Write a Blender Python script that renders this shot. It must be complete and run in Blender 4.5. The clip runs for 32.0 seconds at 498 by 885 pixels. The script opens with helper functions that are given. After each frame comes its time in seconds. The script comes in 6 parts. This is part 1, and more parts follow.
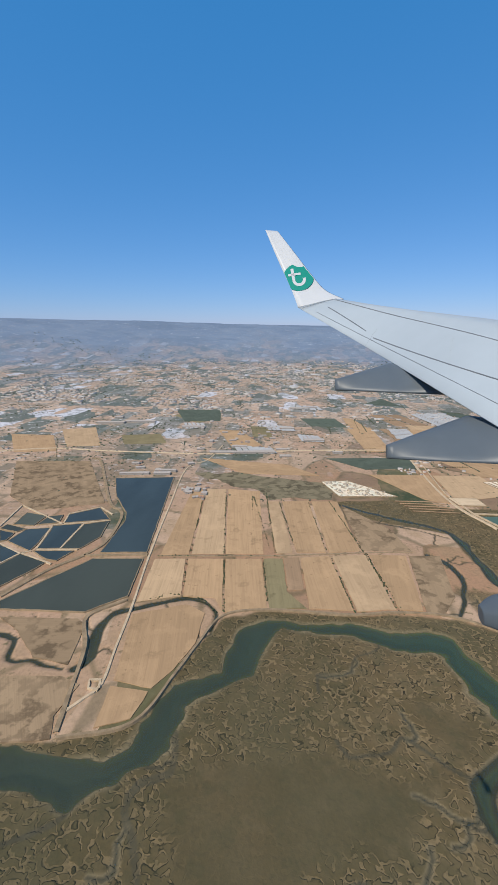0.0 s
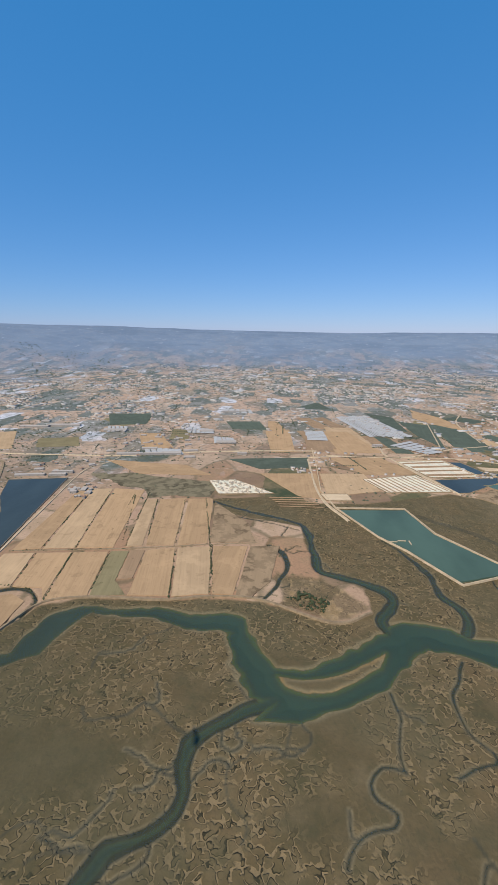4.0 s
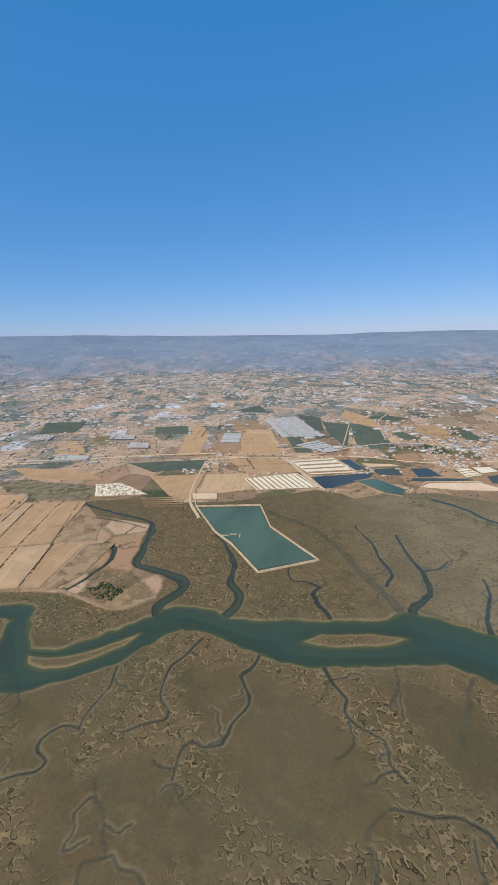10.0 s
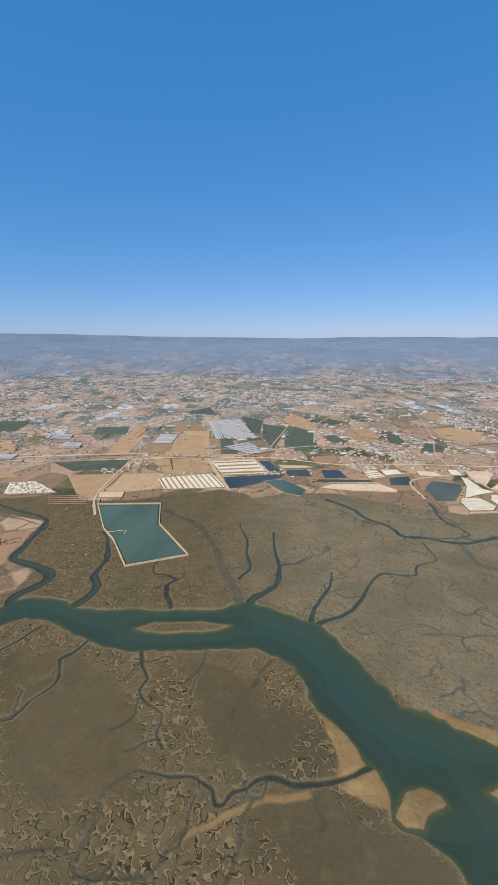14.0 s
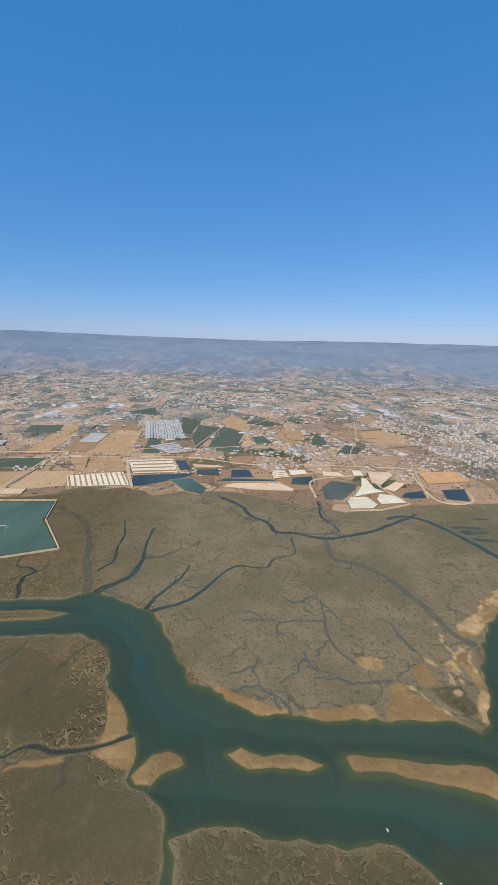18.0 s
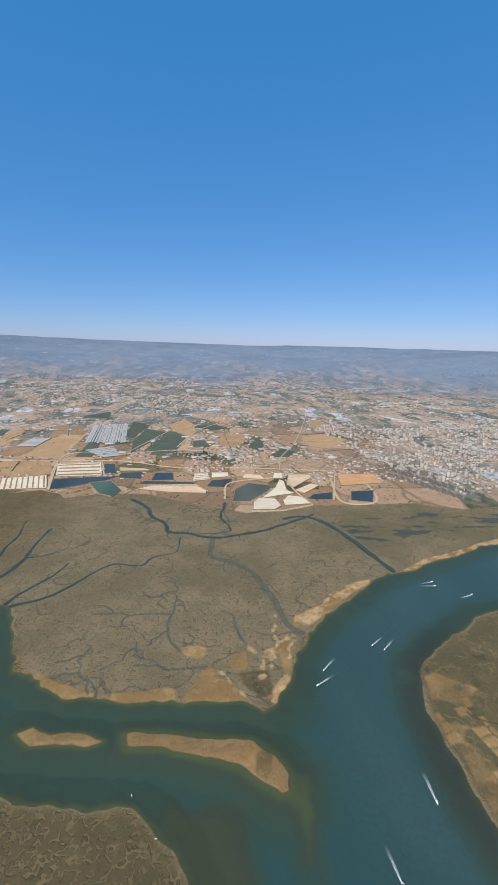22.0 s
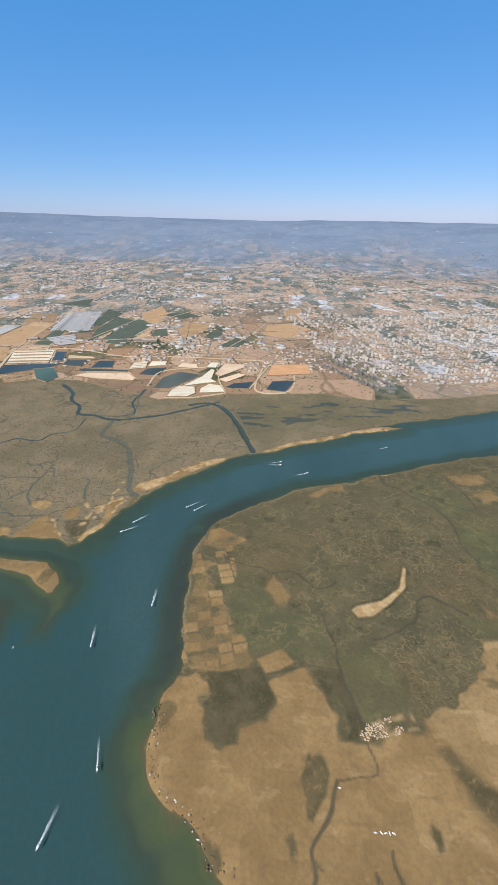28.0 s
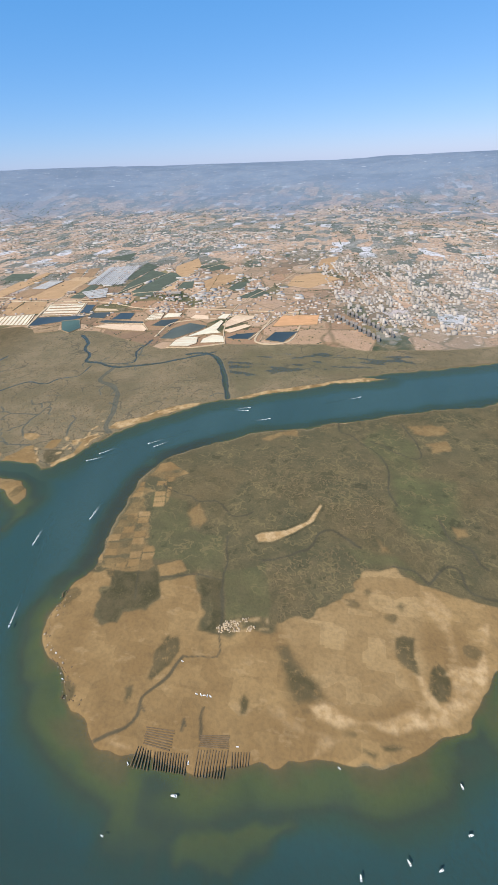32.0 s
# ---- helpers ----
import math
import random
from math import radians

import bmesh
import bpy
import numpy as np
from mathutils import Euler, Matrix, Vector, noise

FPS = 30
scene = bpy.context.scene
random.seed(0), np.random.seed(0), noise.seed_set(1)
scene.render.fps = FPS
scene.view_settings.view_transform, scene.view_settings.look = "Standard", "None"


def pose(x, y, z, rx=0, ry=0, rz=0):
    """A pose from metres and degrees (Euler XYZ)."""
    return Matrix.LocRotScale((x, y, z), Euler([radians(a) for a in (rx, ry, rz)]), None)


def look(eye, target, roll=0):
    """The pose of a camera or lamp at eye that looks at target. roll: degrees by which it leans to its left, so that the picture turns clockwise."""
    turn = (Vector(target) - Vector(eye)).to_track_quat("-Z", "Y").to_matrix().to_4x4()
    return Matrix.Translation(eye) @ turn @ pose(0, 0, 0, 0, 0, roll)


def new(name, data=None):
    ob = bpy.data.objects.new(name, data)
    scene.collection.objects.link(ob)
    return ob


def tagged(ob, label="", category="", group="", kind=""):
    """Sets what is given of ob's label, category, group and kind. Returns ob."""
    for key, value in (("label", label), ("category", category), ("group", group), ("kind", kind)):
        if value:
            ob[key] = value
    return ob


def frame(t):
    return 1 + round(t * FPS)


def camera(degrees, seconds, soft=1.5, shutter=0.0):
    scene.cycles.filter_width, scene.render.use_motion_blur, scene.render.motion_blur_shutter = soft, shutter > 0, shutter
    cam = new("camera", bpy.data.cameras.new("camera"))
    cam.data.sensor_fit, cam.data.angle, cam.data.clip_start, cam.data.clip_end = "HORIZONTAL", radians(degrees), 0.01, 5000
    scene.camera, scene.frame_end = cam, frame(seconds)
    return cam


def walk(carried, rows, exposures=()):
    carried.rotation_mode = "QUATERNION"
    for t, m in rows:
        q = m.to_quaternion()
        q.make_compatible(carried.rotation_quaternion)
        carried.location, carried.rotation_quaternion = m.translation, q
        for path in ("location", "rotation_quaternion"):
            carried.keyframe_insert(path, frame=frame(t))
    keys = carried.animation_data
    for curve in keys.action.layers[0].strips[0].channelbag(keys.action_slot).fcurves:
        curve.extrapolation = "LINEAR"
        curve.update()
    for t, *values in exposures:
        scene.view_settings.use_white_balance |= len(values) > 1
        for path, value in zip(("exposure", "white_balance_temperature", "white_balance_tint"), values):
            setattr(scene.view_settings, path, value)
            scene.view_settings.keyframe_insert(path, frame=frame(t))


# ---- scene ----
# ------------------------------------------------------------------ camera
cam = camera(62.0, 32.0)
# seconds, x, y, z, yaw to the left, pitch, roll
ROWS = [
    (0, 26.35, -31.94, 223.51, 5.72, -15.27, 0.48),
    (0.5, 45.24, -34.02, 223.06, 5.26, -15.1, 0.57),
    (1, 63.85, -36.09, 222.84, 4.82, -14.96, 0.59),
    (1.5, 82.19, -38.16, 222.83, 4.46, -14.8, 0.65),
    (2, 100.27, -40.23, 222.97, 4.1, -14.62, 0.73),
    (2.5, 118.12, -42.3, 223.26, 3.89, -14.61, 0.76),
    (3, 135.74, -44.38, 223.67, 3.53, -14.57, 0.72),
    (3.5, 153.15, -46.45, 224.16, 3.25, -14.54, 0.69),
    (4, 170.35, -48.53, 224.73, 2.98, -14.51, 0.73),
    (4.5, 187.38, -50.62, 225.35, 2.81, -14.44, 0.45),
    (6.5, 253.88, -59.1, 228.07, 2.61, -14.13, -0.26),
    (7, 270.18, -61.27, 228.76, 2.41, -14.2, -0.76),
    (7.5, 286.37, -63.47, 229.44, 2.46, -14.21, -1.18),
    (8, 302.47, -65.7, 230.1, 2.6, -14.24, -1.63),
    (8.5, 318.49, -67.96, 230.74, 2.76, -14.19, -1.52),
    (9, 334.44, -70.26, 231.36, 2.86, -14.17, -1.36),
    (9.5, 350.32, -72.6, 231.96, 2.85, -14.13, -1.38),
    (10, 366.17, -74.98, 232.53, 2.86, -14.06, -1.16),
    (10.5, 381.97, -77.41, 233.09, 2.55, -14.01, -0.98),
    (11, 397.76, -79.9, 233.62, 2.19, -13.99, -0.87),
    (11.5, 413.52, -82.43, 234.14, 1.91, -13.95, -0.73),
    (12, 429.28, -85.03, 234.65, 1.69, -13.93, -0.65),
    (12.5, 445.05, -87.68, 235.15, 1.54, -13.92, -0.6),
    (13, 460.82, -90.4, 235.65, 1.44, -13.87, -0.4),
    (13.5, 476.62, -93.18, 236.16, 1.2, -13.83, -0.25),
    (14, 492.44, -96.04, 236.68, 0.78, -13.84, 0.05),
    (14.5, 508.3, -98.96, 237.21, 0.2, -13.8, 0.38),
    (16.5, 572.21, -111.36, 239.64, -1.37, -13.77, 1.36),
    (17, 588.33, -114.65, 240.35, -1.63, -13.73, 1.39),
    (17.5, 604.52, -118.01, 241.11, -1.89, -13.68, 1.44),
    (18, 620.77, -121.44, 241.93, -2.12, -13.62, 1.49),
    (18.5, 637.09, -124.93, 242.81, -2.25, -13.57, 1.42),
    (19, 653.48, -128.5, 243.76, -2.35, -13.48, 1.49),
    (19.5, 669.95, -132.14, 244.78, -2.46, -13.4, 1.64),
    (20, 686.48, -135.83, 245.86, -2.59, -13.29, 1.63),
    (20.5, 703.09, -139.58, 247.02, -2.87, -13.19, 1.54),
    (21, 719.76, -143.39, 248.25, -3, -13.15, 1.55),
    (21.5, 736.5, -147.24, 249.54, -3.19, -13.09, 1.48),
    (22, 753.29, -151.14, 250.9, -3.39, -13.07, 1.59),
    (22.5, 770.15, -155.07, 252.33, -3.77, -13.08, 1.67),
    (23, 787.05, -159.03, 253.8, -4.06, -13.03, 1.8),
    (23.5, 804, -163.01, 255.33, -4.21, -13.02, 1.8),
    (24, 820.98, -166.99, 256.9, -4.19, -13.15, 1.51),
    (24.5, 837.99, -170.98, 258.49, -4.35, -13.37, 1.19),
    (25, 855.02, -174.95, 260.1, -3.99, -16.74, 0.82),
    (25.5, 872.05, -178.9, 261.7, -3.33, -19.4, 1.22),
    (27.5, 940, -194.19, 267.75, 0.51, -26.15, 1.66),
    (28, 956.87, -197.8, 269.04, 1.41, -28.29, 0.97),
    (28.5, 973.66, -201.3, 270.2, 1.96, -29.47, 0.59),
    (29, 990.35, -204.66, 271.19, 3.65, -29.49, -0.26),
    (29.5, 1006.92, -207.86, 271.96, 8.29, -29.32, -2.5),
    (30, 1023.35, -210.89, 272.49, 8.75, -29.8, -2.52),
    (30.5, 1039.62, -213.71, 272.73, 9.84, -30.91, -2.76),
    (31, 1055.7, -216.3, 272.64, 10.49, -31.79, -2.66),
    (31.5, 1071.57, -218.65, 272.17, 11.94, -34.18, -3.07),
    (32, 1087.2, -220.71, 271.27, 12.36, -34.04, -2.78),
]
walk(cam, [(t, pose(x, y, z, 90 + pitch, 0, yaw) @ pose(0, 0, 0, 0, 0, roll)) for t, x, y, z, yaw, pitch, roll in ROWS],
     exposures=[(0.0, 0.35, 6100, 8), (24.5, 0.38, 6100, 8), (27.5, 0.55, 6200, 8), (32.0, 0.69, 6200, 8)])

# ------------------------------------------------------------------ light
SUN_FROM = Vector((-0.35, -0.55, 0.76)).normalized()
world = bpy.data.worlds.new("sky")
scene.world = world
world.use_nodes = True
wn = world.node_tree.nodes
wn.clear()
sky = wn.new("ShaderNodeTexSky")
sky.sky_type = "NISHITA"
sky.sun_disc = False
sky.sun_elevation = math.asin(SUN_FROM.z)
sky.sun_rotation = math.atan2(SUN_FROM.x, SUN_FROM.y)
sky.altitude = 300
sky.air_density, sky.dust_density, sky.ozone_density = 1.0, 0.2, 5.0
bg = wn.new("ShaderNodeBackground")
bg.inputs["Strength"].default_value = 0.10
wo = wn.new("ShaderNodeOutputWorld")
deeper = wn.new("ShaderNodeMix")
deeper.data_type, deeper.blend_type = "RGBA", "MULTIPLY"
deeper.inputs[0].default_value, deeper.inputs[7].default_value = 1.0, (0.92, 0.75, 0.76, 1)
even = wn.new("ShaderNodeMix")
even.data_type = "RGBA"
even.inputs[0].default_value, even.inputs[7].default_value = 0.45, (0.0, 2.5, 6.3, 1)
world.node_tree.links.new(sky.outputs[0], deeper.inputs[6])
world.node_tree.links.new(deeper.outputs[2], even.inputs[6])
world.node_tree.links.new(even.outputs[2], bg.inputs["Color"])
world.node_tree.links.new(bg.outputs[0], wo.inputs["Surface"])
sun = new("sun", bpy.data.lights.new("sun", "SUN"))
sun.data.energy, sun.data.angle, sun.data.color = 4.0, radians(0.5), (1.0, 0.87, 0.70)
sun.matrix_world = look((0, -200, 900), Vector((0, -200, 900)) - SUN_FROM)


# ------------------------------------------------------------------ materials
class Nodes:
    """A short way to write node materials."""

    def __init__(self, name):
        self.m = bpy.data.materials.new(name)
        self.m.use_nodes = True
        self.t = self.m.node_tree
        self.bsdf = self.t.nodes["Principled BSDF"]
        self.out = self.t.nodes["Material Output"]
        self.pos = self.t.nodes.new("ShaderNodeNewGeometry").outputs["Position"]
        self.island = self.pos.node.outputs["Random Per Island"]

    def put(self, socket, value):
        if isinstance(value, bpy.types.NodeSocket):
            self.t.links.new(value, socket)
        elif isinstance(value, tuple) and len(value) == 3 and socket.type == "RGBA":
            socket.default_value = (*value, 1)
        else:
            socket.default_value = value

    def node(self, kind, **values):
        n = self.t.nodes.new(kind)
        for key, value in values.items():
            self.put(n.inputs[key], value)
        return n

    def math(self, op, a, b=0.0, clamp=False):
        n = self.t.nodes.new("ShaderNodeMath")
        n.operation, n.use_clamp = op, clamp
        self.put(n.inputs[0], a)
        self.put(n.inputs[1], b)
        return n.outputs[0]

    def ramp(self, value, lo, hi):
        n = self.t.nodes.new("ShaderNodeMapRange")
        n.interpolation_type = "SMOOTHSTEP"
        self.put(n.inputs[0], value)
        n.inputs[1].default_value, n.inputs[2].default_value = lo, hi
        return n.outputs[0]

    def mix(self, f, a, b):
        n = self.t.nodes.new("ShaderNodeMix")
        n.data_type = "RGBA"
        self.put(n.inputs[0], f)
        self.put(n.inputs[6], a)
        self.put(n.inputs[7], b)
        return n.outputs[2]

    def noise(self, size, detail=3.0, rough=0.55, at=None, warp=0.0):
        n = self.node("ShaderNodeTexNoise", Vector=at or self.pos, Scale=1.0 / size, Detail=detail, Roughness=rough, Distortion=warp)
        return n.outputs[0]

    def attr(self, name):
        n = self.t.nodes.new("ShaderNodeAttribute")
        n.attribute_name = name
        return n.outputs["Fac"]

    def scaled(self, x, y, z, at=None):
        n = self.t.nodes.new("ShaderNodeMapping")
        self.put(n.inputs["Vector"], at or self.pos)
        n.inputs["Scale"].default_value = (x, y, z)
        return n.outputs[0]

    def colors(self, value, stops, mode="LINEAR"):
        n = self.t.nodes.new("ShaderNodeValToRGB")
        n.color_ramp.interpolation = mode
        e = n.color_ramp.elements
        while len(e) < len(stops):
            e.new(0.5)
        for k, (p, c) in zip(e, stops):
            k.position, k.color = p, (*c, 1)
        self.put(n.inputs[0], value)
        return n.outputs[0]

    def done(self, color, rough=0.9, bump=None, deep=0.3, metal=0.0, spec=0.3):
        self.put(self.bsdf.inputs["Base Color"], color)
        self.put(self.bsdf.inputs["Roughness"], rough)
        self.put(self.bsdf.inputs["Metallic"], metal)
        self.put(self.bsdf.inputs["Specular IOR Level"], spec)
        if bump is not None:
            b = self.node("ShaderNodeBump", Height=bump, Strength=1.0, Distance=deep)
            self.t.links.new(b.outputs[0], self.bsdf.inputs["Normal"])
        return self.m


def plain(name, color, rough=0.8, size=4.0, vary=0.15, metal=0.0, island=0.0):
    n = Nodes(name)
    f = n.math("ADD", n.math("MULTIPLY", n.noise(size, 4), 0.7), n.math("MULTIPLY", n.noise(size / 7, 2), 0.3))
    dark, light = tuple(c * (1 - vary) for c in color), tuple(min(1, c * (1 + vary)) for c in color)
    col = n.mix(n.ramp(f, 0.3, 0.7), dark, light)
    if island:
        col = n.mix(n.math("MULTIPLY", n.island, island), col, tuple(c * 0.35 for c in color))
    return n.done(col, rough, metal=metal)


def ground_material():
    n = Nodes("ground")
    big, mid, fine = n.noise(70, 4), n.noise(16, 4), n.noise(2.2, 3)
    # salt marsh: olive brown with pale worm-shaped rills, shadow painted along one side
    marsh = n.colors(big, [(0.30, (0.072, 0.060, 0.027)), (0.48, (0.102, 0.075, 0.034)), (0.62, (0.126, 0.087, 0.041)), (0.75, (0.080, 0.069, 0.032))])
    marsh = n.mix(n.ramp(mid, 0.35, 0.7), marsh, n.mix(0.5, marsh, (0.17, 0.125, 0.065)))
    # drier green marsh of the eastern island
    green = n.attr("green")
    marsh = n.mix(n.math("MULTIPLY", green, 0.8), marsh, n.mix(n.ramp(n.noise(30, 5, 0.6), 0.38, 0.62), (0.116, 0.098, 0.050), (0.072, 0.070, 0.038)))
    marsh = n.mix(n.math("MULTIPLY", n.attr("north"), 0.85), marsh, n.mix(n.ramp(n.noise(34, 5, 0.6), 0.34, 0.66), (0.222, 0.172, 0.105), (0.163, 0.138, 0.083)))
    bend = n.node("ShaderNodeTexNoise", Vector=n.pos, Scale=1 / 11.0, Detail=2.0)
    shift = n.node("ShaderNodeVectorMath")
    shift.operation = "SCALE"
    n.put(shift.inputs[0], bend.outputs["Color"])
    shift.inputs["Scale"].default_value = 7.0
    moved = n.node("ShaderNodeVectorMath")
    n.put(moved.inputs[0], n.pos)
    n.put(moved.inputs[1], shift.outputs[0])
    rill = n.noise(4.8, 1.4, 0.45, at=moved.outputs[0])
    side = n.math("SUBTRACT", rill, 0.5)
    line = n.math("ABSOLUTE", side)
    broken = n.ramp(n.noise(5.0, 2.0, 0.5), 0.40, 0.50)
    patch = n.math("MULTIPLY", n.attr("worm"), broken)
    pale_line = n.math("MULTIPLY", n.math("SUBTRACT", 1.0, n.ramp(line, 0.036, 0.058)), patch)
    shade_line = n.math("MULTIPLY", n.math("MULTIPLY", n.ramp(side, 0.042, 0.056), n.math("SUBTRACT", 1.0, n.ramp(side, 0.080, 0.105))), patch)
    # brown mud; on the bare patches part of the darkening is painted vignette
    marsh = n.mix(n.math("MULTIPLY", n.attr("mud"), 0.65), marsh, n.mix(n.ramp(mid, 0.3, 0.7), (0.084, 0.064, 0.034), (0.060, 0.048, 0.025)))
    marsh = n.mix(n.math("MULTIPLY", pale_line, 0.9), marsh, n.mix(n.ramp(mid, 0.35, 0.65), (0.240, 0.168, 0.084), (0.196, 0.140, 0.070)))
    marsh = n.mix(n.math("MULTIPLY", shade_line, n.math("SUBTRACT", 1.0, n.math("MULTIPLY", green, 0.65))), marsh, (0.028, 0.024, 0.013))
    tiny = n.noise(2.6, 3, 0.6)
    marsh = n.mix(n.math("MULTIPLY", n.ramp(tiny, 0.55, 0.72), n.math("SUBTRACT", 0.4, n.math("MULTIPLY", n.attr("north"), 0.25))), marsh, (0.055, 0.048, 0.024))
    marsh = n.mix(n.math("MULTIPLY", n.ramp(n.noise(13, 5, 0.65), 0.48, 0.66), n.math("SUBTRACT", 0.45, n.math("MULTIPLY", n.attr("north"), 0.28))), marsh, (0.066, 0.060, 0.030))
    marsh = n.mix(n.math("MULTIPLY", n.ramp(n.noise(19, 5, 0.6), 0.55, 0.72), 0.35), marsh, (0.180, 0.132, 0.070))
    marsh = n.mix(n.math("MULTIPLY", n.ramp(n.noise(110, 3, 0.5), 0.46, 0.62), 0.4), marsh, (0.098, 0.084, 0.045))
    # west marsh darkened in its colour as painted vignette, on the silt mask
    marsh = n.mix(n.math("MULTIPLY", n.attr("silt"), 0.35), marsh, (0.046, 0.045, 0.022))
    # mud and pale banks along the creeks
    lush = n.mix(n.ramp(n.noise(22, 5, 0.6), 0.36, 0.64), (0.074, 0.076, 0.036), (0.104, 0.108, 0.046))
    marsh = n.mix(n.math("MULTIPLY", n.attr("lush"), 0.8), marsh, lush)
    # broader ochre rills and dark hollows in the island's turf
    broad = n.math("ABSOLUTE", n.math("SUBTRACT", n.noise(15, 3.0, 0.55, at=moved.outputs[0]), 0.5))
    turf = n.math("MULTIPLY", green, n.ramp(n.noise(26, 3, 0.5), 0.42, 0.54))
    marsh = n.mix(n.math("MULTIPLY", n.math("SUBTRACT", 1.0, n.ramp(broad, 0.012, 0.034)), n.math("MULTIPLY", turf, 0.55)), marsh, (0.190, 0.146, 0.068))
    marsh = n.mix(n.math("MULTIPLY", n.ramp(broad, 0.13, 0.17), n.math("MULTIPLY", turf, 0.6)), marsh, (0.046, 0.045, 0.023))
    # thin winding runnels across the northern flats
    vein = n.math("ABSOLUTE", n.math("SUBTRACT", n.noise(58, 2.5, 0.5, at=moved.outputs[0]), 0.5))
    wet = n.math("MULTIPLY", n.attr("north"), n.ramp(n.noise(80, 2, 0.5), 0.42, 0.52))
    marsh = n.mix(n.math("MULTIPLY", n.math("SUBTRACT", 1.0, n.ramp(vein, 0.004, 0.011)), n.math("MULTIPLY", wet, 0.6)), marsh, (0.066, 0.066, 0.048))
    bank = n.attr("bank")
    marsh = n.mix(n.math("MULTIPLY", bank, 0.72), marsh, (0.205, 0.162, 0.092))
    # farmland: a patchwork with hedges
    cells = n.scaled(1 / 62, 1 / 85, 0.0)
    wob = n.node("ShaderNodeVectorMath")
    n.put(wob.inputs[0], cells)
    wobble = n.node("ShaderNodeTexNoise", Vector=cells, Scale=0.7, Detail=1.0)
    half = n.node("ShaderNodeVectorMath")
    half.operation = "SCALE"
    n.put(half.inputs[0], wobble.outputs["Color"])
    half.inputs["Scale"].default_value = 0.8
    n.put(wob.inputs[1], half.outputs[0])
    vor = n.node("ShaderNodeTexVoronoi", Vector=wob.outputs[0], Scale=1.0, Randomness=0.75)
    vor.distance = "CHEBYCHEV"
    sep = n.node("ShaderNodeSeparateColor", Color=vor.outputs["Color"])
    farm = n.colors(sep.outputs[0], [(0.0, (0.369, 0.241, 0.149)), (0.22, (0.293, 0.177, 0.105)), (0.38, (0.434, 0.295, 0.192)), (0.55, (0.217, 0.140, 0.087)),
                                     (0.66, (0.391, 0.252, 0.161)), (0.78, (0.109, 0.101, 0.049)), (0.88, (0.049, 0.062, 0.031)), (0.95, (0.326, 0.193, 0.111))], "CONSTANT")
    edge = n.node("ShaderNodeTexVoronoi", Vector=wob.outputs[0], Scale=1.0, Randomness=0.75)
    edge.feature = "DISTANCE_TO_EDGE"
    farm = n.mix(n.math("MULTIPLY", n.math("SUBTRACT", 1.0, n.ramp(edge.outputs["Distance"], 0.0, 0.07)), 0.6), farm, (0.085, 0.075, 0.038))
    farm = n.mix(n.math("MULTIPLY", n.ramp(n.noise(30, 5), 0.42, 0.7), 0.5), farm, (0.29, 0.20, 0.11))
    farm = n.mix(n.ramp(n.noise(9, 4, 0.7), 0.56, 0.72), farm, (0.12, 0.10, 0.05))
    # far plots and built-up land, their colours greyed and lightened as painted haze
    lots = n.node("ShaderNodeTexVoronoi", Vector=n.scaled(1 / 48, 1 / 95, 0.0), Scale=1.0, Randomness=0.9)
    lots.distance = "CHEBYCHEV"
    lot = n.node("ShaderNodeSeparateColor", Color=lots.outputs["Color"])
    hazy_suburb = n.colors(lot.outputs[1], [(0.0, (0.399, 0.287, 0.204)), (0.16, (0.473, 0.320, 0.222)), (0.30, (0.126, 0.147, 0.132)), (0.44, (0.493, 0.360, 0.262)), (0.56, (0.221, 0.227, 0.210)), (0.68, (0.430, 0.306, 0.218)), (0.80, (0.100, 0.124, 0.114)), (0.93, (0.578, 0.572, 0.600))], "CONSTANT")
    hazy_suburb = n.mix(n.math("MULTIPLY", n.ramp(n.noise(18, 5, 0.75), 0.48, 0.60), 0.8), hazy_suburb, (0.120, 0.128, 0.105))
    hazy_suburb = n.mix(n.math("MULTIPLY", n.ramp(n.noise(230, 4, 0.6), 0.50, 0.60), 0.5), hazy_suburb, (0.105, 0.128, 0.112))
    hazy_suburb = n.mix(n.math("MULTIPLY", n.ramp(n.noise(12, 4, 0.75, at=n.scaled(0.6, 1.0, 1.0)), 0.58, 0.64), 0.85), hazy_suburb, (0.66, 0.64, 0.61))
    farm = n.mix(n.math("MULTIPLY", n.attr("built"), 0.9), farm, hazy_suburb)
    # far hills: blue-grey haze painted into the woodland colour
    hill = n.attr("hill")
    hazy_wood = n.mix(n.ramp(n.noise(160, 5), 0.35, 0.65), (0.150, 0.196, 0.268), (0.172, 0.220, 0.290))
    hazy_wood = n.mix(n.math('MULTIPLY', n.ramp(n.noise(45, 5, 0.7), 0.50, 0.64), 0.3), hazy_wood, (0.24, 0.25, 0.27))
    hazy_wood = n.mix(n.math("MULTIPLY", n.ramp(n.noise(260, 4, 0.6, at=n.scaled(0.5, 1.0, 1.0)), 0.50, 0.62), 0.4), hazy_wood, (0.110, 0.152, 0.215))
    hazy_wood = n.mix(n.math("MULTIPLY", n.ramp(n.noise(34, 4, 0.75, at=n.scaled(0.5, 1.0, 1.0)), 0.62, 0.68), 0.6), hazy_wood, (0.44, 0.46, 0.50))
    farm = n.mix(hill, farm, hazy_wood)
    col = n.mix(n.attr("dry"), marsh, farm)
    # sand and mudflats, with wind-blown pale sand and brown wet patches
    flat = n.mix(n.ramp(n.noise(38, 4, 0.5), 0.35, 0.68), (0.210, 0.132, 0.055), (0.285, 0.186, 0.080))
